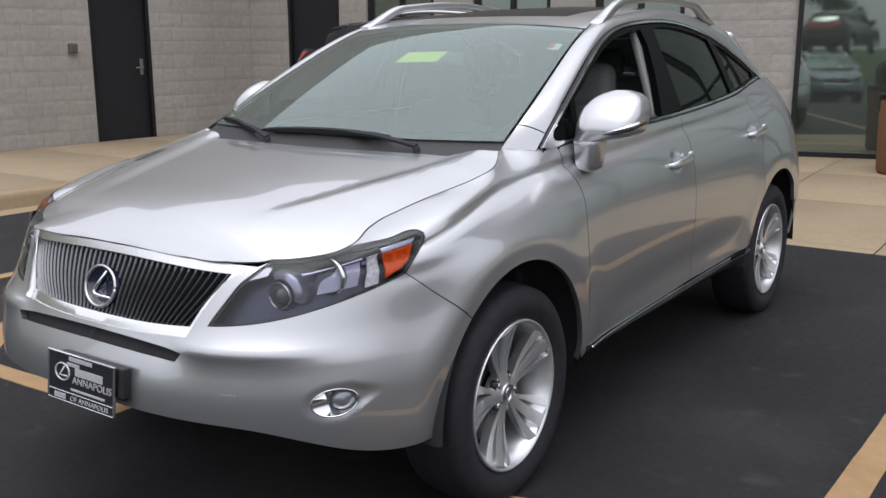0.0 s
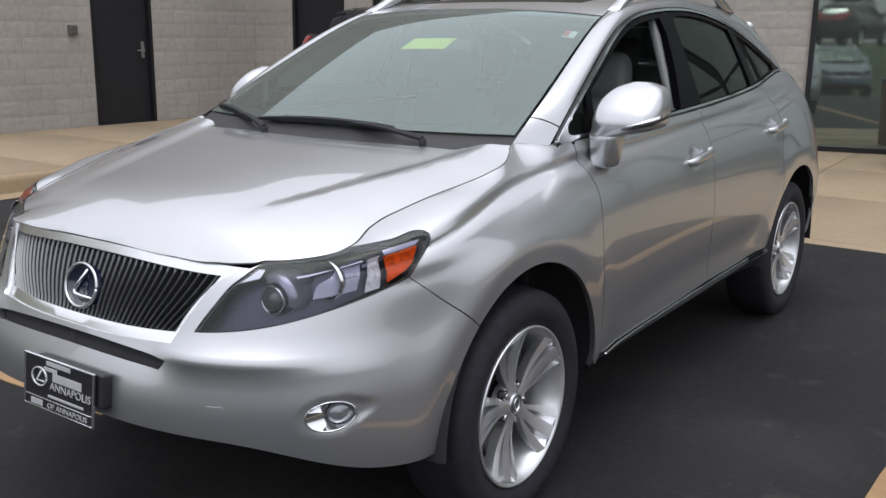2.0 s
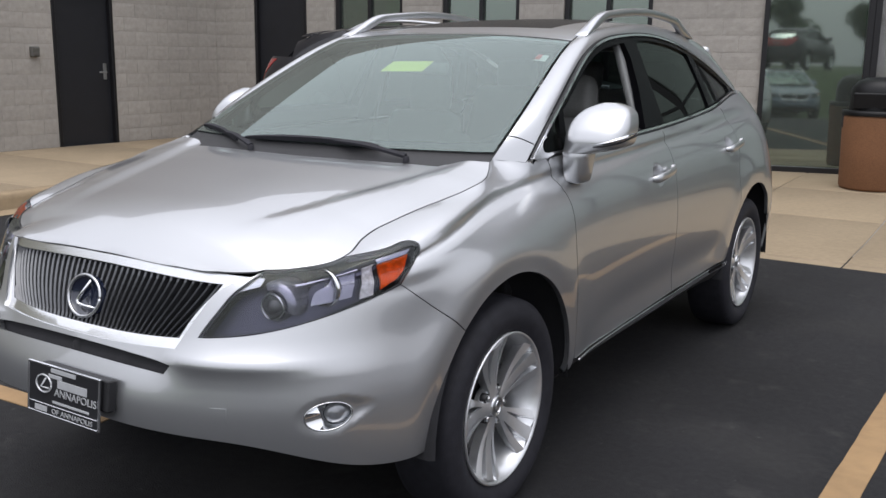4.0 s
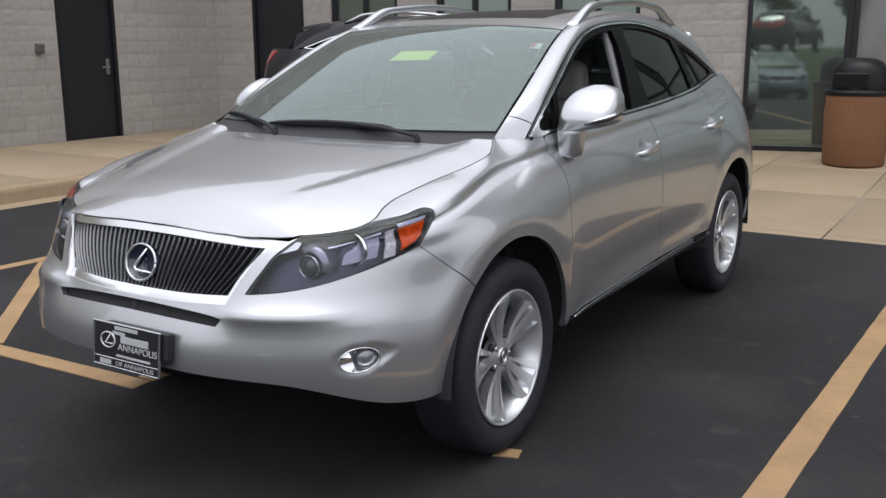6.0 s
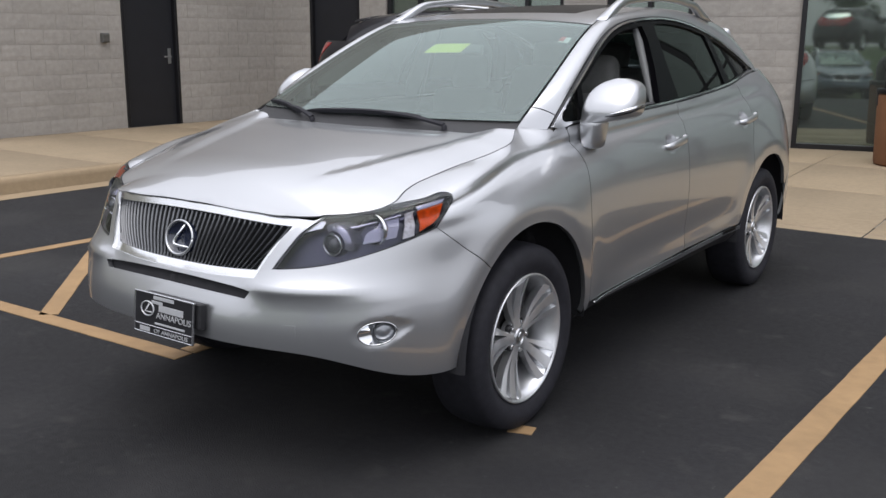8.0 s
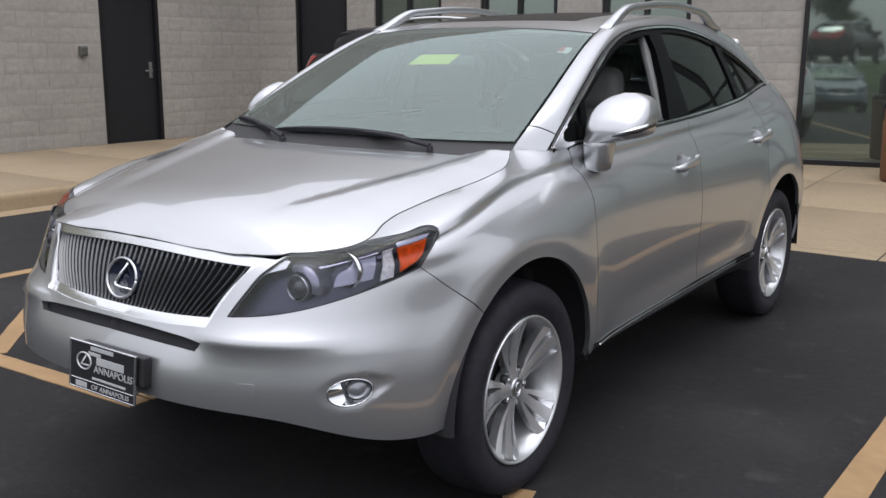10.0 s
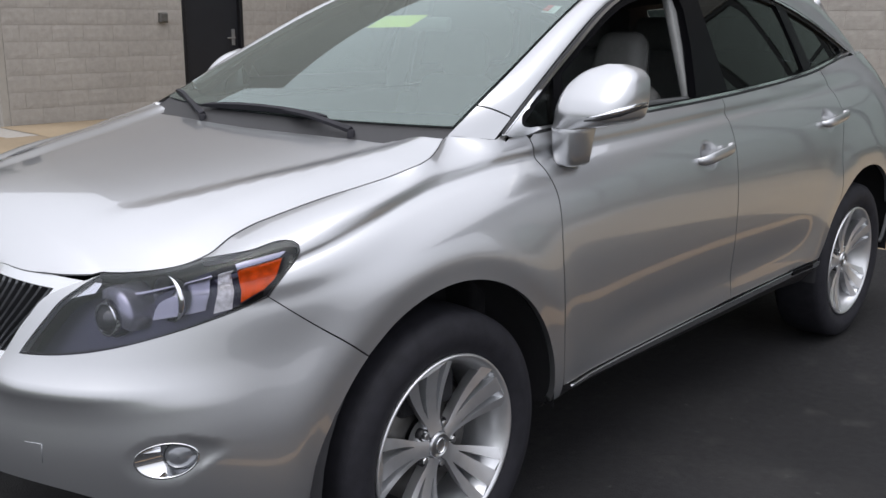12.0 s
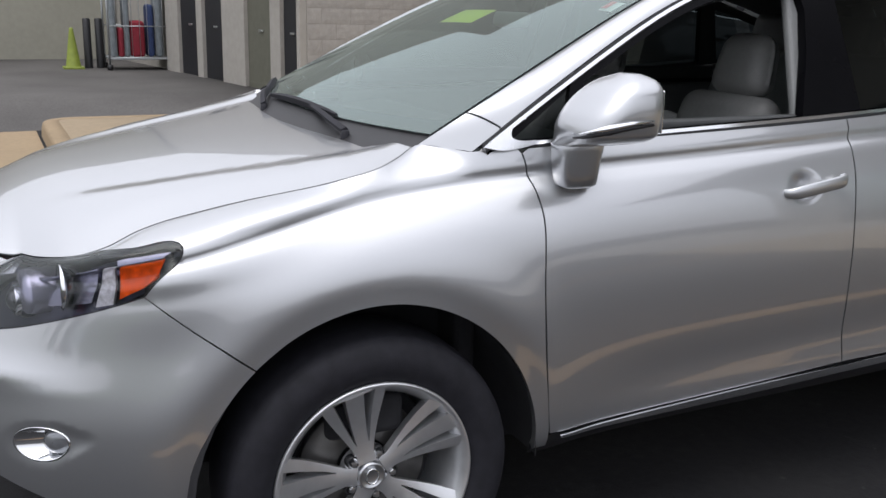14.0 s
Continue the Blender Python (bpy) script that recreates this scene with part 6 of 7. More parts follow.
def slab(x0, x1, y0, y1, name="concrete_slab"):
    g = 0.005
    x0, x1, y0, y1 = x0 + g, x1 - g, y0 + g, y1 - g
    nx, ny = max(1, int((x1 - x0) / 0.6)), max(1, int((y1 - y0) / 0.6))
    xs, ys = [x0, x0 + 0.008] + list(np.linspace(x0, x1, nx + 1)[1:-1]) + [x1 - 0.008, x1], [y0, y0 + 0.008] + list(np.linspace(y0, y1, ny + 1)[1:-1]) + [y1 - 0.008, y1]
    verts = []
    for j, y in enumerate(ys):
        for i, x in enumerate(xs):
            rim = i in (0, len(xs) - 1) or j in (0, len(ys) - 1)
            verts.append((x, y, float(walk_z(x, y)) + 0.006 - (0.007 if rim else 0)))
    n = len(xs)
    faces = [(j * n + i, j * n + i + 1, j * n + n + i + 1, j * n + n + i) for j in range(len(ys) - 1) for i in range(n - 1)]
    return link_mesh(name, verts, faces, CONCRETE, pavement)


bxs, bys = sorted(set([-9.35, -8.15, -6.10, -4.5, -3.5, -2.5, 0, 4, 8, 12])), sorted(set([0.12, 2.6, 4.66, 5.5, 7, 9.0, 10.4, 12.5]))
verts, faces = [], []
for j in range(len(bys) - 1):
    for i in range(len(bxs) - 1):
        cx, cy = (bxs[i] + bxs[i + 1]) / 2, (bys[j] + bys[j + 1]) / 2
        if (cy < 4.66 and cx > -6.10) or (cy < 2.6 and cx < -8.15):
            continue
        b = len(verts)
        verts += [(x, y, float(walk_z(x, y)) - 0.008) for x, y in ((bxs[i], bys[j]), (bxs[i + 1], bys[j]), (bxs[i + 1], bys[j + 1]), (bxs[i], bys[j + 1]))]
        verts += [(x, y, -0.1) for x, y in ((bxs[i], bys[j]), (bxs[i + 1], bys[j]), (bxs[i + 1], bys[j + 1]), (bxs[i], bys[j + 1]))]
        faces += [(b, b + 1, b + 2, b + 3)] + [(b + q, b + 4 + q, b + 4 + (q + 1) % 4, b + (q + 1) % 4) for q in range(4)]
pavement = tagged(link_mesh("pavement", verts, faces, MORTAR, smooth_all=False), "buff concrete walk in front of the building", "pavement", kind="structure")
for x0, x1 in ((-6.0, -5.15), (-5.15, -3.90), (-3.90, -2.65), (-2.65, -1.40), (-1.40, -0.15), (-0.15, 1.10), (1.10, 2.35), (2.35, 3.6), (3.6, 4.85), (4.85, 6.1)):
    slab(x0, x1, 4.85, 6.55), slab(x0, x1, 6.55, 8.0), slab(x0, x1, 8.0, 9.45), slab(x0, x1, 9.45, 10.9)
    slab(x0, x1, 4.67, 4.85, "kerb_strip")
for y0, y1 in ((-0.08, 1.5), (1.5, 3.0), (3.0, 4.6), (4.6, 6.2), (6.2, 7.6), (7.6, 9.2)):
    slab(-8.18 if y0 < 2.6 else WALL_X, -6.06, y0, y1)


def kerb_run(pts, name="kerb", label="buff concrete kerb with rounded edge"):
    """A kerb along points; its road side is on the right of the way along it."""
    prof = [(0.0, -0.05), (0.02, 0.0), (0.028, 0.10), (0.040, 0.138), (0.062, 0.154), (0.20, 0.157), (0.215, 0.10)]
    verts, faces = [], []
    p = [Vector((*q, 0)) for q in pts]
    for i, c in enumerate(p):
        d0 = (c - p[i - 1]).normalized() if i else (p[1] - c).normalized()
        d1 = (p[i + 1] - c).normalized() if i < len(p) - 1 else d0
        d = (d0 + d1).normalized()
        e = Vector((-d.y, d.x, 0)) / max(0.5, d.dot(d0))
        for o, h in prof:
            q = c + e * o
            verts.append((q.x, q.y, h))
    n = len(prof)
    for i in range(len(p) - 1):
        faces += [(i * n + k, (i + 1) * n + k, (i + 1) * n + k + 1, i * n + k + 1) for k in range(n - 1)]
    faces += [tuple(range(n - 1, -1, -1)), tuple((len(p) - 1) * n + k for k in range(n))]
    return tagged(link_mesh(name, verts, faces, KERB), label, "kerb", kind="structure")


arcp = lambda cx, cy, r, a0, a1, n=8: [(cx + r * math.cos(radians(a)), cy + r * math.sin(radians(a))) for a in np.linspace(a0, a1, n)]
kerb_run([(-8.40, 2.60), (-8.40, 0.15)] + arcp(-8.0, 0.15, 0.40, 180, 270)[1:] + [(-7.0, -0.25)] + [(-6.26, -0.25)] + arcp(-6.26, 0.15, 0.40, 270, 360)[1:] + [(-5.86, 1.5), (-5.86, 3.0), (-5.86, 4.62)])
gv = [(-5.87, 4.64, 0.008), (-5.62, 4.64, 0.004), (-5.87, -0.26, 0.008), (-5.62, -0.26, 0.004), (-5.87, -0.70, 0.004), (-5.62, -0.70, 0.004), (-8.4, -0.26, 0.008), (-8.4, -0.70, 0.004), (-5.62, 4.64, -0.02)]
tagged(link_mesh("gutter", gv, [(0, 2, 3, 1), (2, 4, 5, 3), (6, 7, 4, 2)], KERB, smooth_all=False), "pale concrete gutter strip", "gutter", kind="structure")

# ---- building: block walls with openings
BH, BL, JOINT = 0.203, 0.406, 0.006
HEIGHT = 7.5


def block_mesh(length, seed, rough=0.0018):
    """One split-face block: a front of small facets with a chamfered rim, facing -y, its front at y = 0."""
    rnd = random.Random(seed)
    nx, nz = 7, 4
    L, H = length - JOINT, BH - JOINT
    verts = []
    for j in range(nz + 1):
        for i in range(nx + 1):
            rim = i in (0, nx) or j in (0, nz)
            verts.append((L * (i / nx - 0.5), (0.0024 if rim else rnd.uniform(-rough, rough * 0.4)), H * j / nz))
    faces = [(j * (nx + 1) + i, j * (nx + 1) + i + 1, (j + 1) * (nx + 1) + i + 1, (j + 1) * (nx + 1) + i) for j in range(nz) for i in range(nx)]
    b = len(verts)
    verts += [(-L / 2, 0.05, 0), (L / 2, 0.05, 0), (L / 2, 0.05, H), (-L / 2, 0.05, H)]
    c = [0, nx, (nx + 1) * (nz + 1) - 1, (nx + 1) * nz]
    faces += [(c[k], b + k, b + (k + 1) % 4, c[(k + 1) % 4]) for k in range(4)]
    me = bpy.data.meshes.new("block")
    me.from_pydata(verts, [], faces)
    me.materials.append(BLOCK)
    return me


BLOCKS = [block_mesh(BL, k) for k in range(6)]
HALVES = [block_mesh(BL / 2, 20 + k) for k in range(3)]


def block_wall(name, m, length, holes, label, top=HEIGHT, low=0.0, parts_to=2.9, courses=None):
    """A wall along its own x, facing -y, its foot at m. holes: (x0, x1, z0, z1). Blocks near the ground are single objects."""
    rnd = random.Random(len(name) + int(length * 10))
    xs = sorted({0.0, length, *[h for q in holes for h in q[:2]]})
    zs = sorted({low, top, *[min(h, top) for q in holes for h in q[2:]]})
    bm = bmesh.new()
    for i in range(len(xs) - 1):
        for j in range(len(zs) - 1):
            cx, cz = (xs[i] + xs[i + 1]) / 2, (zs[j] + zs[j + 1]) / 2
            if any(a < cx < b and c < cz < d for a, b, c, d in holes):
                continue
            rbox((xs[i + 1] - xs[i], 0.22, zs[j + 1] - zs[j]), 0, (cx, 0.1155, cz), bm=bm)
    bm.transform(m)
    wall = part(name, bm, MORTAR, None, label)
    tagged(wall, label, "wall", kind="structure")
    rest_v, rest_f = [], []
    rows = int((top - low) / BH)
    for r in range(rows):
        z = low + r * BH
        x = -BL / 2 * (r % 2)
        cuts = [0.0, length] + [e for q in holes if q[2] < z + BH * 0.5 < q[3] for e in q[:2]]
        cuts = sorted(cuts)
        spans = [(cuts[k], cuts[k + 1]) for k in range(len(cuts) - 1) if not any(q[2] < z + BH * 0.5 < q[3] and q[0] < (cuts[k] + cuts[k + 1]) / 2 < q[1] for q in holes)]
        for a, b in spans:
            edges = [a] + [e for e in np.arange(x, length + BL, BL) if a + 0.08 < e < b - 0.08] + [b]
            for e0, e1 in zip(edges, edges[1:]):
                w = e1 - e0
                src = rnd.choice(BLOCKS) if w > 0.3 else rnd.choice(HALVES)
                mm = m @ Matrix.Translation(((e0 + e1) / 2, 0, z)) @ Matrix.Diagonal((w / (BL if w > 0.3 else BL / 2), 1, 1, 1))
                if z < parts_to:
                    o = new("block", src)
                    o.parent = wall
                    o.matrix_basis = mm
                else:
                    base = len(rest_v)
                    rest_v += [tuple(mm @ v.co) for v in src.vertices]
                    rest_f += [tuple(base + k for k in p.vertices) for p in src.polygons]
    if rest_v:
        ob = link_mesh("upper_blocks", rest_v, rest_f, BLOCK, wall, smooth_all=False)
        tagged(ob, kind="stuff")
    return wall


W1 = Matrix.Translation((WALL_X, 3.15, 0.15)) @ pose(0, 0, 0, 0, 0, 90)
# along this wall x' runs with world y
block_wall("wall_west", W1, WALL_Y - 3.15, [(2.46, 3.46, 0.0, 2.19)], "painted split-face block wall, warm grey")
W2 = Matrix.Translation((WALL_X, 8.62, 0.15)) @ pose(0, 0, 0, 0, 0, 3.8)
hole2 = [(0.81, 1.83, 0.0, 2.75), (2.35, 3.55, 0.35, 2.75), (4.20, 5.40, 0.35, 2.75), (6.04, 7.24, 0.35, 2.75)]
block_wall("wall_north", W2, 8.60, hole2, "painted split-face block wall with dark windows")


def steel_door(m, w, h, label, lever=True):
    d = part("door", rbox((w, 0.05, h), 0.003, (0, 0.09, h / 2)), DOORDARK, None, label)
    d.matrix_world = m
    tagged(d, label, "door", kind="structure")
    fb = bmesh.new()
    for sx, sz, x, z in ((0.05, h + 0.05, -w / 2 - 0.022, h / 2 + 0.025), (0.05, h + 0.05, w / 2 + 0.022, h / 2 + 0.025), (w - 0.006, 0.05, 0, h + 0.028)):
        rbox((sx, 0.16, sz), 0.004, (x, 0.07, z), (0, 0, 0), 1, fb)
    part("door_frame", fb, FRAMEDARK, d)
    if lever:
        pb = rbox((0.055, 0.012, 0.23), 0.004, (w / 2 - 0.09, 0.060, 1.04))
        pl_ = part("lock_plate", pb, SATIN, d, "satin steel lock plate")
        lb = rbox((0.13, 0.018, 0.022), 0.007, (w / 2 - 0.14, 0.030, 1.03))
        rbox((0.022, 0.05, 0.022), 0.007, (w / 2 - 0.085, 0.042, 1.03), (0, 0, 0), 2, lb)
        part("lever", lb, SATIN, pl_)
    return d


steel_door(W1 @ pose(2.96, 0, 0), 0.90, 2.14, "closed dark steel door with lever handle")
wb = thing("wall_outlet_box", "small grey metal outlet box on the block wall", "outlet box", (WALL_X, 5.29, 1.40), 90)
part("outlet_cover", rbox((0.115, 0.07, 0.135), 0.012, (0, -0.04, 0.06)), OUTLET, wb)
part("outlet_lid", rbox((0.09, 0.018, 0.105), 0.006, (0, -0.082, 0.06), (6, 0, 0)), OUTLET, wb)


def window_unit(m, x0, x1, z0, z1, name, label, mull=1, gl=None):
    w, h = x1 - x0, z1 - z0
    ob = new(name)
    ob.matrix_world = m @ pose((x0 + x1) / 2, 0, z0)
    tagged(ob, label, "window", kind="structure")
    fb = bmesh.new()
    for sx, sz, x, z in ((0.07, h, -w / 2 + 0.035, h / 2), (0.07, h, w / 2 - 0.035, h / 2), (w - 0.14, 0.07, 0, 0.035), (w - 0.14, 0.07, 0, h - 0.035)):
        rbox((sx, 0.12, sz), 0.004, (x, 0.10, z), (0, 0, 0), 1, fb)
    for k in range(mull):
        rbox((0.06, 0.11, h - 0.14), 0.004, (-w / 2 + w * (k + 1) / (mull + 1), 0.10, h / 2), (0, 0, 0), 1, fb)
    part("window_frame", fb, FRAMEDARK, ob)
    for k in range(mull + 1):
        pw = (w - 0.14 - 0.06 * mull) / (mull + 1)
        x = -w / 2 + 0.07 + pw / 2 + k * (pw + 0.06)
        g = part("pane", rbox((pw, 0.008, h - 0.14), 0, (x, 0.10, h / 2)), gl or STOREGLASS, ob)
        g.visible_shadow = False
    return ob


steel_door(W2 @ pose(1.32, 0, 0), 0.92, 2.68, "closed dark entrance door in the block wall", True)
for k, (a, b, c, d) in enumerate(hole2[1:]):
    window_unit(W2, a, b, c, d, f"window_{k + 1}", "dark framed window in the block wall", 1)

# ---- storefront glass to the right of the block wall
SF = Matrix.Translation((-0.77, 9.16, 0.15)) @ pose(0, 0, 0, 0, 0, 14)
window_unit(SF, 0.0, 1.22, 0.0, 4.8, "window_4", "full-height storefront pane in a black frame", 0)
w5 = window_unit(SF, 1.22, 2.70, 0.0, 4.8, "window_5", "full-height storefront pane with a pale blind", 0, CLEAR)
part("blind", rbox((1.33, 0.006, 4.65), 0, (0, 0.135, 2.4)), BLIND, w5, "pale grey roller blind")
for k in range(6):
    unit = window_unit(SF, 2.70 + 1.45 * k, 4.15 + 1.45 * k, 0.0, 4.8, f"window_{k + 6}", "full-height storefront pane in a black frame", 0)
    part("transom", rbox((1.31, 0.13, 0.07), 0.004, (0, 0.10, 2.55), seg=1), FRAMEDARK, unit)
block_wall("wall_over_storefront", SF, 13.0, [(0.0, 11.40, 0.0, 4.8)], "painted block wall over the storefront", parts_to=0.0)
box("shop_floor", (-9.3, 9.5, 0.05), (12, 18, 0.135), ROOM, label="dim floor inside the building", category="floor")
box("wall_inside", (-9.3, 17.0, 0.1), (12, 17.2, 7.6), ROOM, label="dim inner wall", category="wall")
box("ceiling", (-9.6, 9.4, 7.66), (12, 17.2, 7.85), ROOM, label="roof slab of the building", category="roof")

# ---- yard wing beyond the corner
LOW = 6.2
W4 = Matrix.Translation((WALL_X, 3.05, 0)) @ pose(0, 0, 0, 0, 0, 9)
# along this wall x' runs back from the corner (negative), its face looks along -y'
YARD = ((0.0, 0.10, PALEPIER, LOW, "pale block pier"), (0.10, 0.60, DOORDARK, 2.3, "dark steel door"), (0.60, 0.92, PALEPIER, LOW, "pale block pier"),
        (0.92, 1.80, OLIVEDOOR, 2.9, "olive steel door with two dark panes"), (1.80, 2.65, PALEPIER, LOW, "pale block pier"), (2.65, 3.47, DOORDARK, 2.3, "dark steel door"),
        (3.47, 3.72, PALEPIER, LOW, "pale block pier"), (3.72, 4.58, DOORDARK, 2.3, "dark steel door"), (4.58, 5.2, PALEPIER, LOW, "pale block pier"))
for k, (x0, x1, mt, h, lb) in enumerate(YARD):
    pier = mt is PALEPIER
    nm = f"wall_yard_{k}" if pier else f"door_{k + 2}"
    ob = box(nm, (-x1 + (0 if pier else 0.004), 0.0 if pier else 0.06, -0.05), (-x0 - (0 if pier else 0.004), 0.35 if pier else 0.12, h), mt, 0.006, label=lb, category="wall" if pier else "door")
    ob.matrix_world = W4
    if not pier:
        ob2 = box(f"wall_yard_{k}", (-x1, 0.02, h), (-x0, 0.35, LOW), PALEPIER, label="pale block wall over a door", category="wall")
        ob2.matrix_world = W4
        part("lever", rbox((0.12, 0.03, 0.03), 0.008, (-(x0 + x1) / 2 + 0.05, 0.045, 1.02)), SATIN, ob)
        if mt is OLIVEDOOR:
            for dx in (-0.17, 0.17):
                part("door_pane", rbox((0.24, 0.02, 0.62), 0.006, (-(x0 + x1) / 2 + dx, 0.052, 2.02)), GLOSSBLACK, ob, "dark glass pane in the door")
            part("kick_plate", rbox((abs(x1 - x0) - 0.06, 0.012, 0.24), 0.004, (-(x0 + x1) / 2, 0.053, 0.16)), OLIVEDOOR, ob)
meter = thing("meter_box", "small grey meter box on the pale pier", "meter box", (0, 0, 0))
meter.matrix_world = W4 @ pose(-0.78, 0, 1.75)
part("meter_case", rbox((0.16, 0.10, 0.26), 0.01, (0, -0.052, 0)), TRIMGREY, meter)
ob = box("wall_yard_end", (-15.0, 0.1, -0.05), (-5.2, 0.4, LOW), PALEPIER, label="pale block wall", category="wall")
ob.matrix_world = W4
box("wall_yard_back", (-17.9, -14.0, -0.05), (-17.6, 1.75, LOW), STUCCO, label="olive-grey stucco wall across the yard", category="wall")

# lime cone, dark posts, wire cage with cloths
cone = thing("traffic_cone", "lime green traffic cone on asphalt", "traffic cone", (-15.0, 0.73, 0.2))
v, f = lathe([(0.0, 0.70), (0.03, 0.70), (0.034, 0.67), (0.125, 0.05), (0.13, 0.04)], 28)
link_mesh("cone_body", v, f, LIME, cone)
part("cone_base", rbox((0.34, 0.34, 0.04), 0.01, (0, 0, 0.02)), LIME, cone)
for y in (1.00, 1.20):
    b_ = thing("bollard", "dark upright post beside the cage", "bollard", (-15.15, y, 0.2), group="bollards")
    v, f = lathe([(0.0, 0.86), (0.05, 0.86), (0.066, 0.84), (0.07, 0.0)], 24)
    link_mesh("bollard_post", v, f, BLACK, b_)
cage = thing("wire_cage_cart", "galvanised wire cage cart holding red and blue cloths", "cart", (-14.85, 1.80, 0.2))
for x in (-0.35, 0.35):
    for y in (-0.52, 0.52):
        v, f = tube([(x, y, 0.1), (x, y, 1.9)], 0.018, 8)
        link_mesh("post", v, f, WIRE, cage)
        v, f = lathe([(0.0, 0.10), (0.05, 0.09), (0.05, 0.01), (0.0, 0.0)], 14)
        link_mesh("castor", [(p[0] + x, p[1] + y, p[2]) for p in v], f, BLACK, cage)
for k in range(9):
    y = -0.52 + 1.04 * k / 8
    v, f = tube([(0.35, y, 0.22), (0.35, y, 1.9)], 0.006, 6)
    link_mesh("bar", v, f, WIRE, cage)
for z in (0.22, 0.75, 1.3, 1.88):
    for x in (-0.35, 0.35):
        v, f = tube([(x, -0.52, z), (x, 0.52, z)], 0.010, 6)
        link_mesh("rail", v, f, WIRE, cage)
part("deck", rbox((0.72, 1.06, 0.04), 0.01, (0, 0, 0.20)), WIRE, cage)
for y, z, w, h, mt in ((-0.02, 0.62, 0.24, 0.62, REDFAB), (0.20, 0.72, 0.12, 0.90, BLUEFAB), (-0.30, 0.55, 0.10, 0.5, REDFAB), (-0.20, 0.7, 0.10, 1.25, PALEFAB), (0.34, 0.7, 0.14, 1.35, PALEFAB), (-0.42, 0.7, 0.10, 1.15, PALEFAB)):
    bg = thing("cloth_bundle", "bundle of %s cloth in the wire cage" % ("red" if mt is REDFAB else "blue" if mt is BLUEFAB else "pale grey"), "cloth", (-14.85, 1.80 + y, 0.42))
    b_ = rbox((0.38, w, h), 0.06, (0.08, 0, h / 2), seg=3)
    part("cloth", b_, mt, bg, "", True)

# ---- litter bin on the walk
litter = thing("litter_bin", "round brown aggregate litter bin with black dome lid", "litter bin", (0.70, 8.40, float(walk_z(0.70, 8.4)) + 0.006))
v, f = lathe([(0.0, 0.0), (0.31, 0.0), (0.325, 0.03), (0.335, 0.40), (0.345, 0.74), (0.34, 0.77), (0.0, 0.77)], 56)
link_mesh("bin_body", v, f, BROWN, litter)
v, f = lathe([(0.352, 0.775), (0.356, 0.80), (0.352, 0.825), (0.30, 0.83)], 48)
link_mesh("lid_rim", v, f, LIDBLACK, litter, "black lid rim")
v, f = lathe([(0.285, 0.83), (0.285, 1.00), (0.27, 1.07), (0.22, 1.13), (0.14, 1.165), (0.0, 1.175)], 40)
lidob = link_mesh("dome_lid", v, f, LIDBLACK, litter, "black plastic dome lid")
part("lid_flap", rbox((0.34, 0.03, 0.17), 0.02, (-0.04, -0.275, 0.93), (6, 0, 0)), LIDBLACK, lidob, "hinged flap of the lid")
part("hasp", rbox((0.03, 0.02, 0.16), 0.005, (-0.31, -0.14, 0.72)), BLACK, litter)


# ---- planted bank across the lot, with trees
def bank_z(x, y):
    return lot_z(y) + float(1.6 * smooth(-13.0, -16.5, y) * (1 - smooth(25.0, 30.0, abs(x))) if y < -13 else 0.0)


bx, by = np.linspace(-32, 32, 17), np.r_[-12.4, -13.0, -13.6, -14.2, -14.8, -15.4, -16, -16.6, -18, -30, -45, -60]
bv = [(x, y, bank_z(x, y) - (0.0 if y < -12.7 else 0.02) + 0.01) for y in by for x in bx]
bf = [(j * 17 + i, j * 17 + 17 + i, j * 17 + 18 + i, j * 17 + i + 1) for j in range(len(by) - 1) for i in range(16)]
tagged(link_mesh("grass_bank", bv, [f[::-1] for f in bf], GRASS), "low grass bank across the lot", "bank", kind="structure")


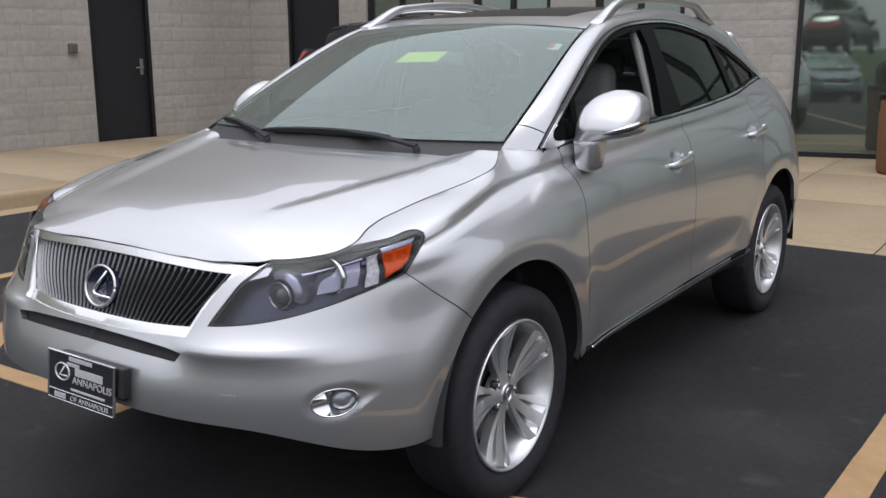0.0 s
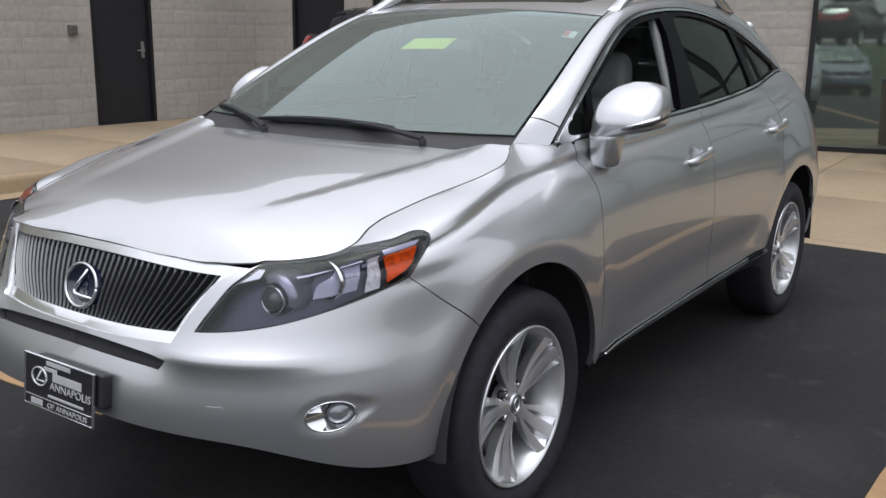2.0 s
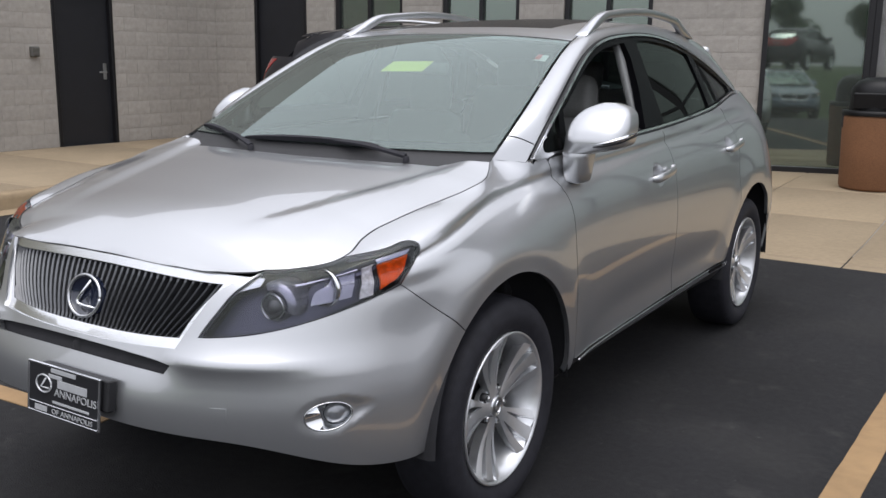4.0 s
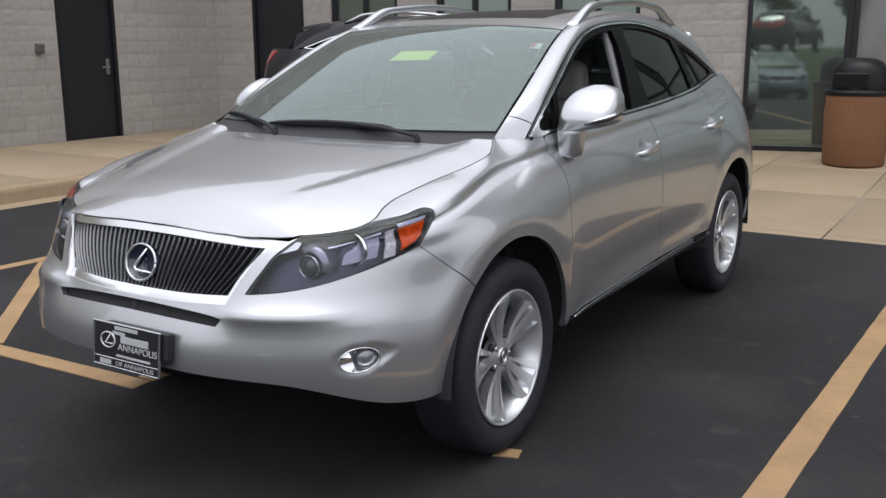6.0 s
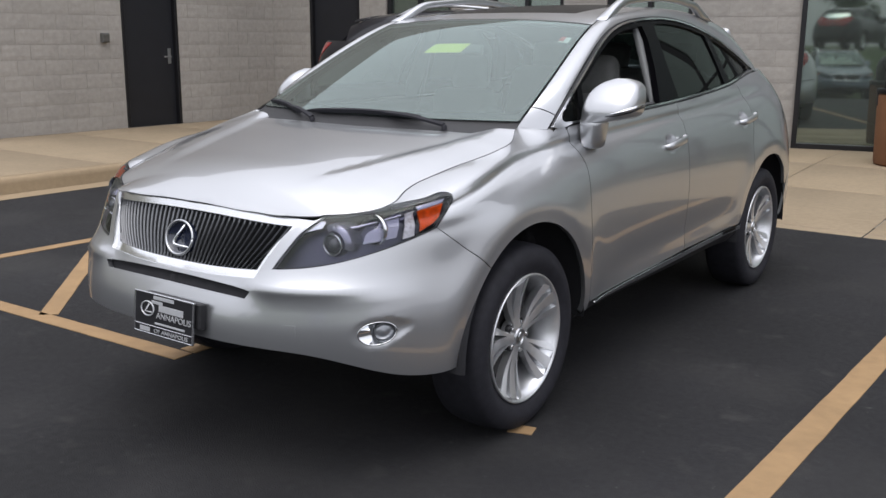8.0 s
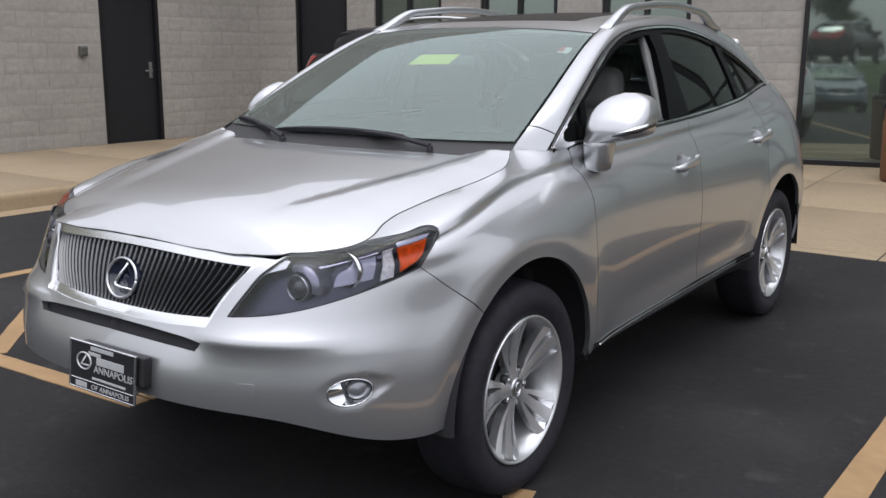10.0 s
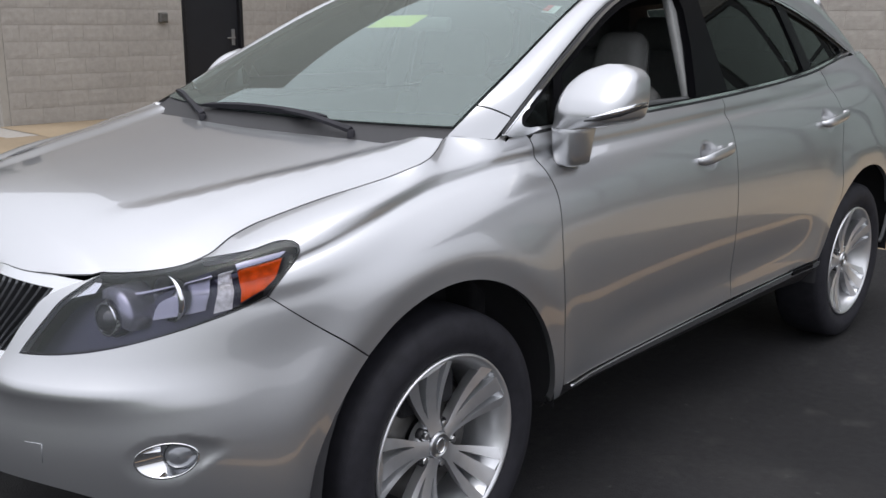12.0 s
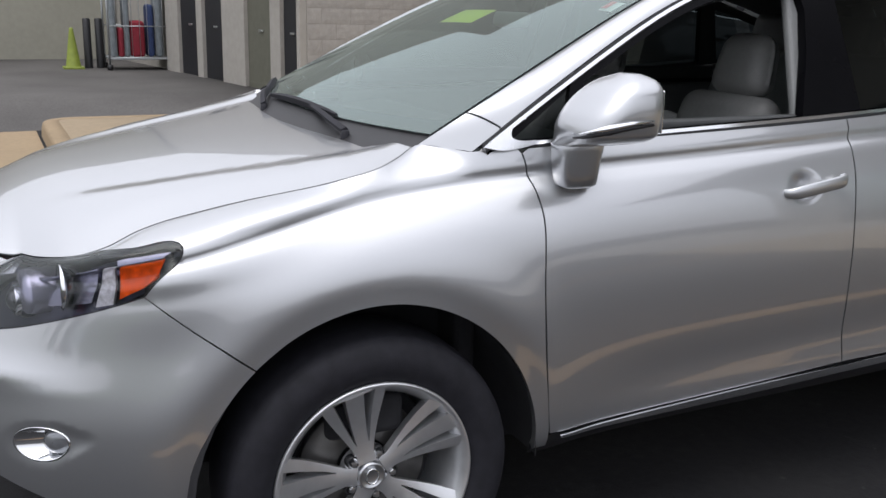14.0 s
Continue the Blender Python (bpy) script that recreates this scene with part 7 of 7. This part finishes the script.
def make_tree(x, y, h, seed):
    rnd = random.Random(seed)
    t = thing("tree", "leafy green tree on the grass bank", "tree", (x, y, bank_z(x, y)), group="trees across the lot")
    pts = [(0, 0, 0), (0.05, 0.02, h * 0.25), (-0.04, 0.05, h * 0.55), (0, 0, h * 0.9)]
    v, f = tube(pts, [0.05 * h, 0.035 * h, 0.02 * h, 0.006 * h], 10)
    link_mesh("trunk", v, f, BARK, t)
    verts, faces = [], []
    lobes = []
    for k in range(9):
        a, r = rnd.uniform(0, 6.28), rnd.uniform(0.05, 0.28) * h
        top = Vector((r * math.cos(a), r * math.sin(a), h * rnd.uniform(0.30, 0.88)))
        lobes.append((top, h * rnd.uniform(0.12, 0.2)))
        v, f = tube([(0, 0, h * rnd.uniform(0.25, 0.5)), tuple(top * 0.6 + Vector((0, 0, 0.15 * h))), tuple(top)], [0.018 * h, 0.01 * h, 0.004 * h], 6)
        link_mesh("limb", v, f, BARK, t)
    for c, r in lobes:
        for _ in range(330):
            d = Vector((rnd.gauss(0, 1), rnd.gauss(0, 1), rnd.gauss(0, 0.8)))
            p = c + d.normalized() * r * rnd.random() ** 0.4
            n = Vector((rnd.uniform(-1, 1), rnd.uniform(-1, 1), rnd.uniform(-0.3, 1))).normalized()
            e = n.orthogonal().normalized() * 0.028 * h
            g = n.cross(e)
            b = len(verts)
            verts += [tuple(p - e), tuple(p + g * 0.6), tuple(p + e), tuple(p - g * 0.6)]
            faces.append((b, b + 1, b + 2, b + 3))
    tagged(link_mesh("crown", verts, faces, LEAF, t, smooth_all=False), kind="stuff")


for k, (x, y, h) in enumerate(((-22, -42, 3.6), (-12, -46, 4.2), (-3, -44, 3.4), (4, -42, 3.8), (9.5, -44, 4.2), (13, -42, 4.6), (19, -45, 4.2), (25, -43, 4.4))):
    make_tree(x, y, h, k)

# ---- other cars: the same body in other paints
def repaint(ob, paint):
    for o in ob.children_recursive:
        if o.type == "MESH" and o.data.materials[0] in (PAINT,):
            o.material_slots[0].link = "OBJECT"
            o.material_slots[0].material = paint


def other_car(name, m, paint, label):
    c = copy_thing(suv, m)
    c.name = name
    for o in list(c.children_recursive):
        if o.name.split(".")[0] in ("yellow_notice", "inspection_sticker", "sticker_print", "front_plate", "plate_frame", "lettering", "lettering_bar", "plate_ring", "plate_mark", "plate_bracket"):
            bpy.data.objects.remove(o)
    repaint(c, paint)
    return tagged(c, label, "car", group="parked cars")


bpy.context.view_layer.update()
other_car("car", pose(-2.15, 6.95, 0.15, 0, 0, 100), PAINT_BLACK, "black SUV parked by the building")
other_car("car", pose(5.1, -11.2, lot_z(-11.2), 0, 0, 184), PAINT_BLUE, "grey-blue SUV parked across the lot")
other_car("car", pose(8.3, -20.5, 1.11, 0, 0, 35), PAINT_BLACK, "black SUV parked on the bank across the lot")
other_car("car", pose(14.0, -22.0, 1.11, 0, 0, 184), PAINT, "silver SUV parked across the lot")
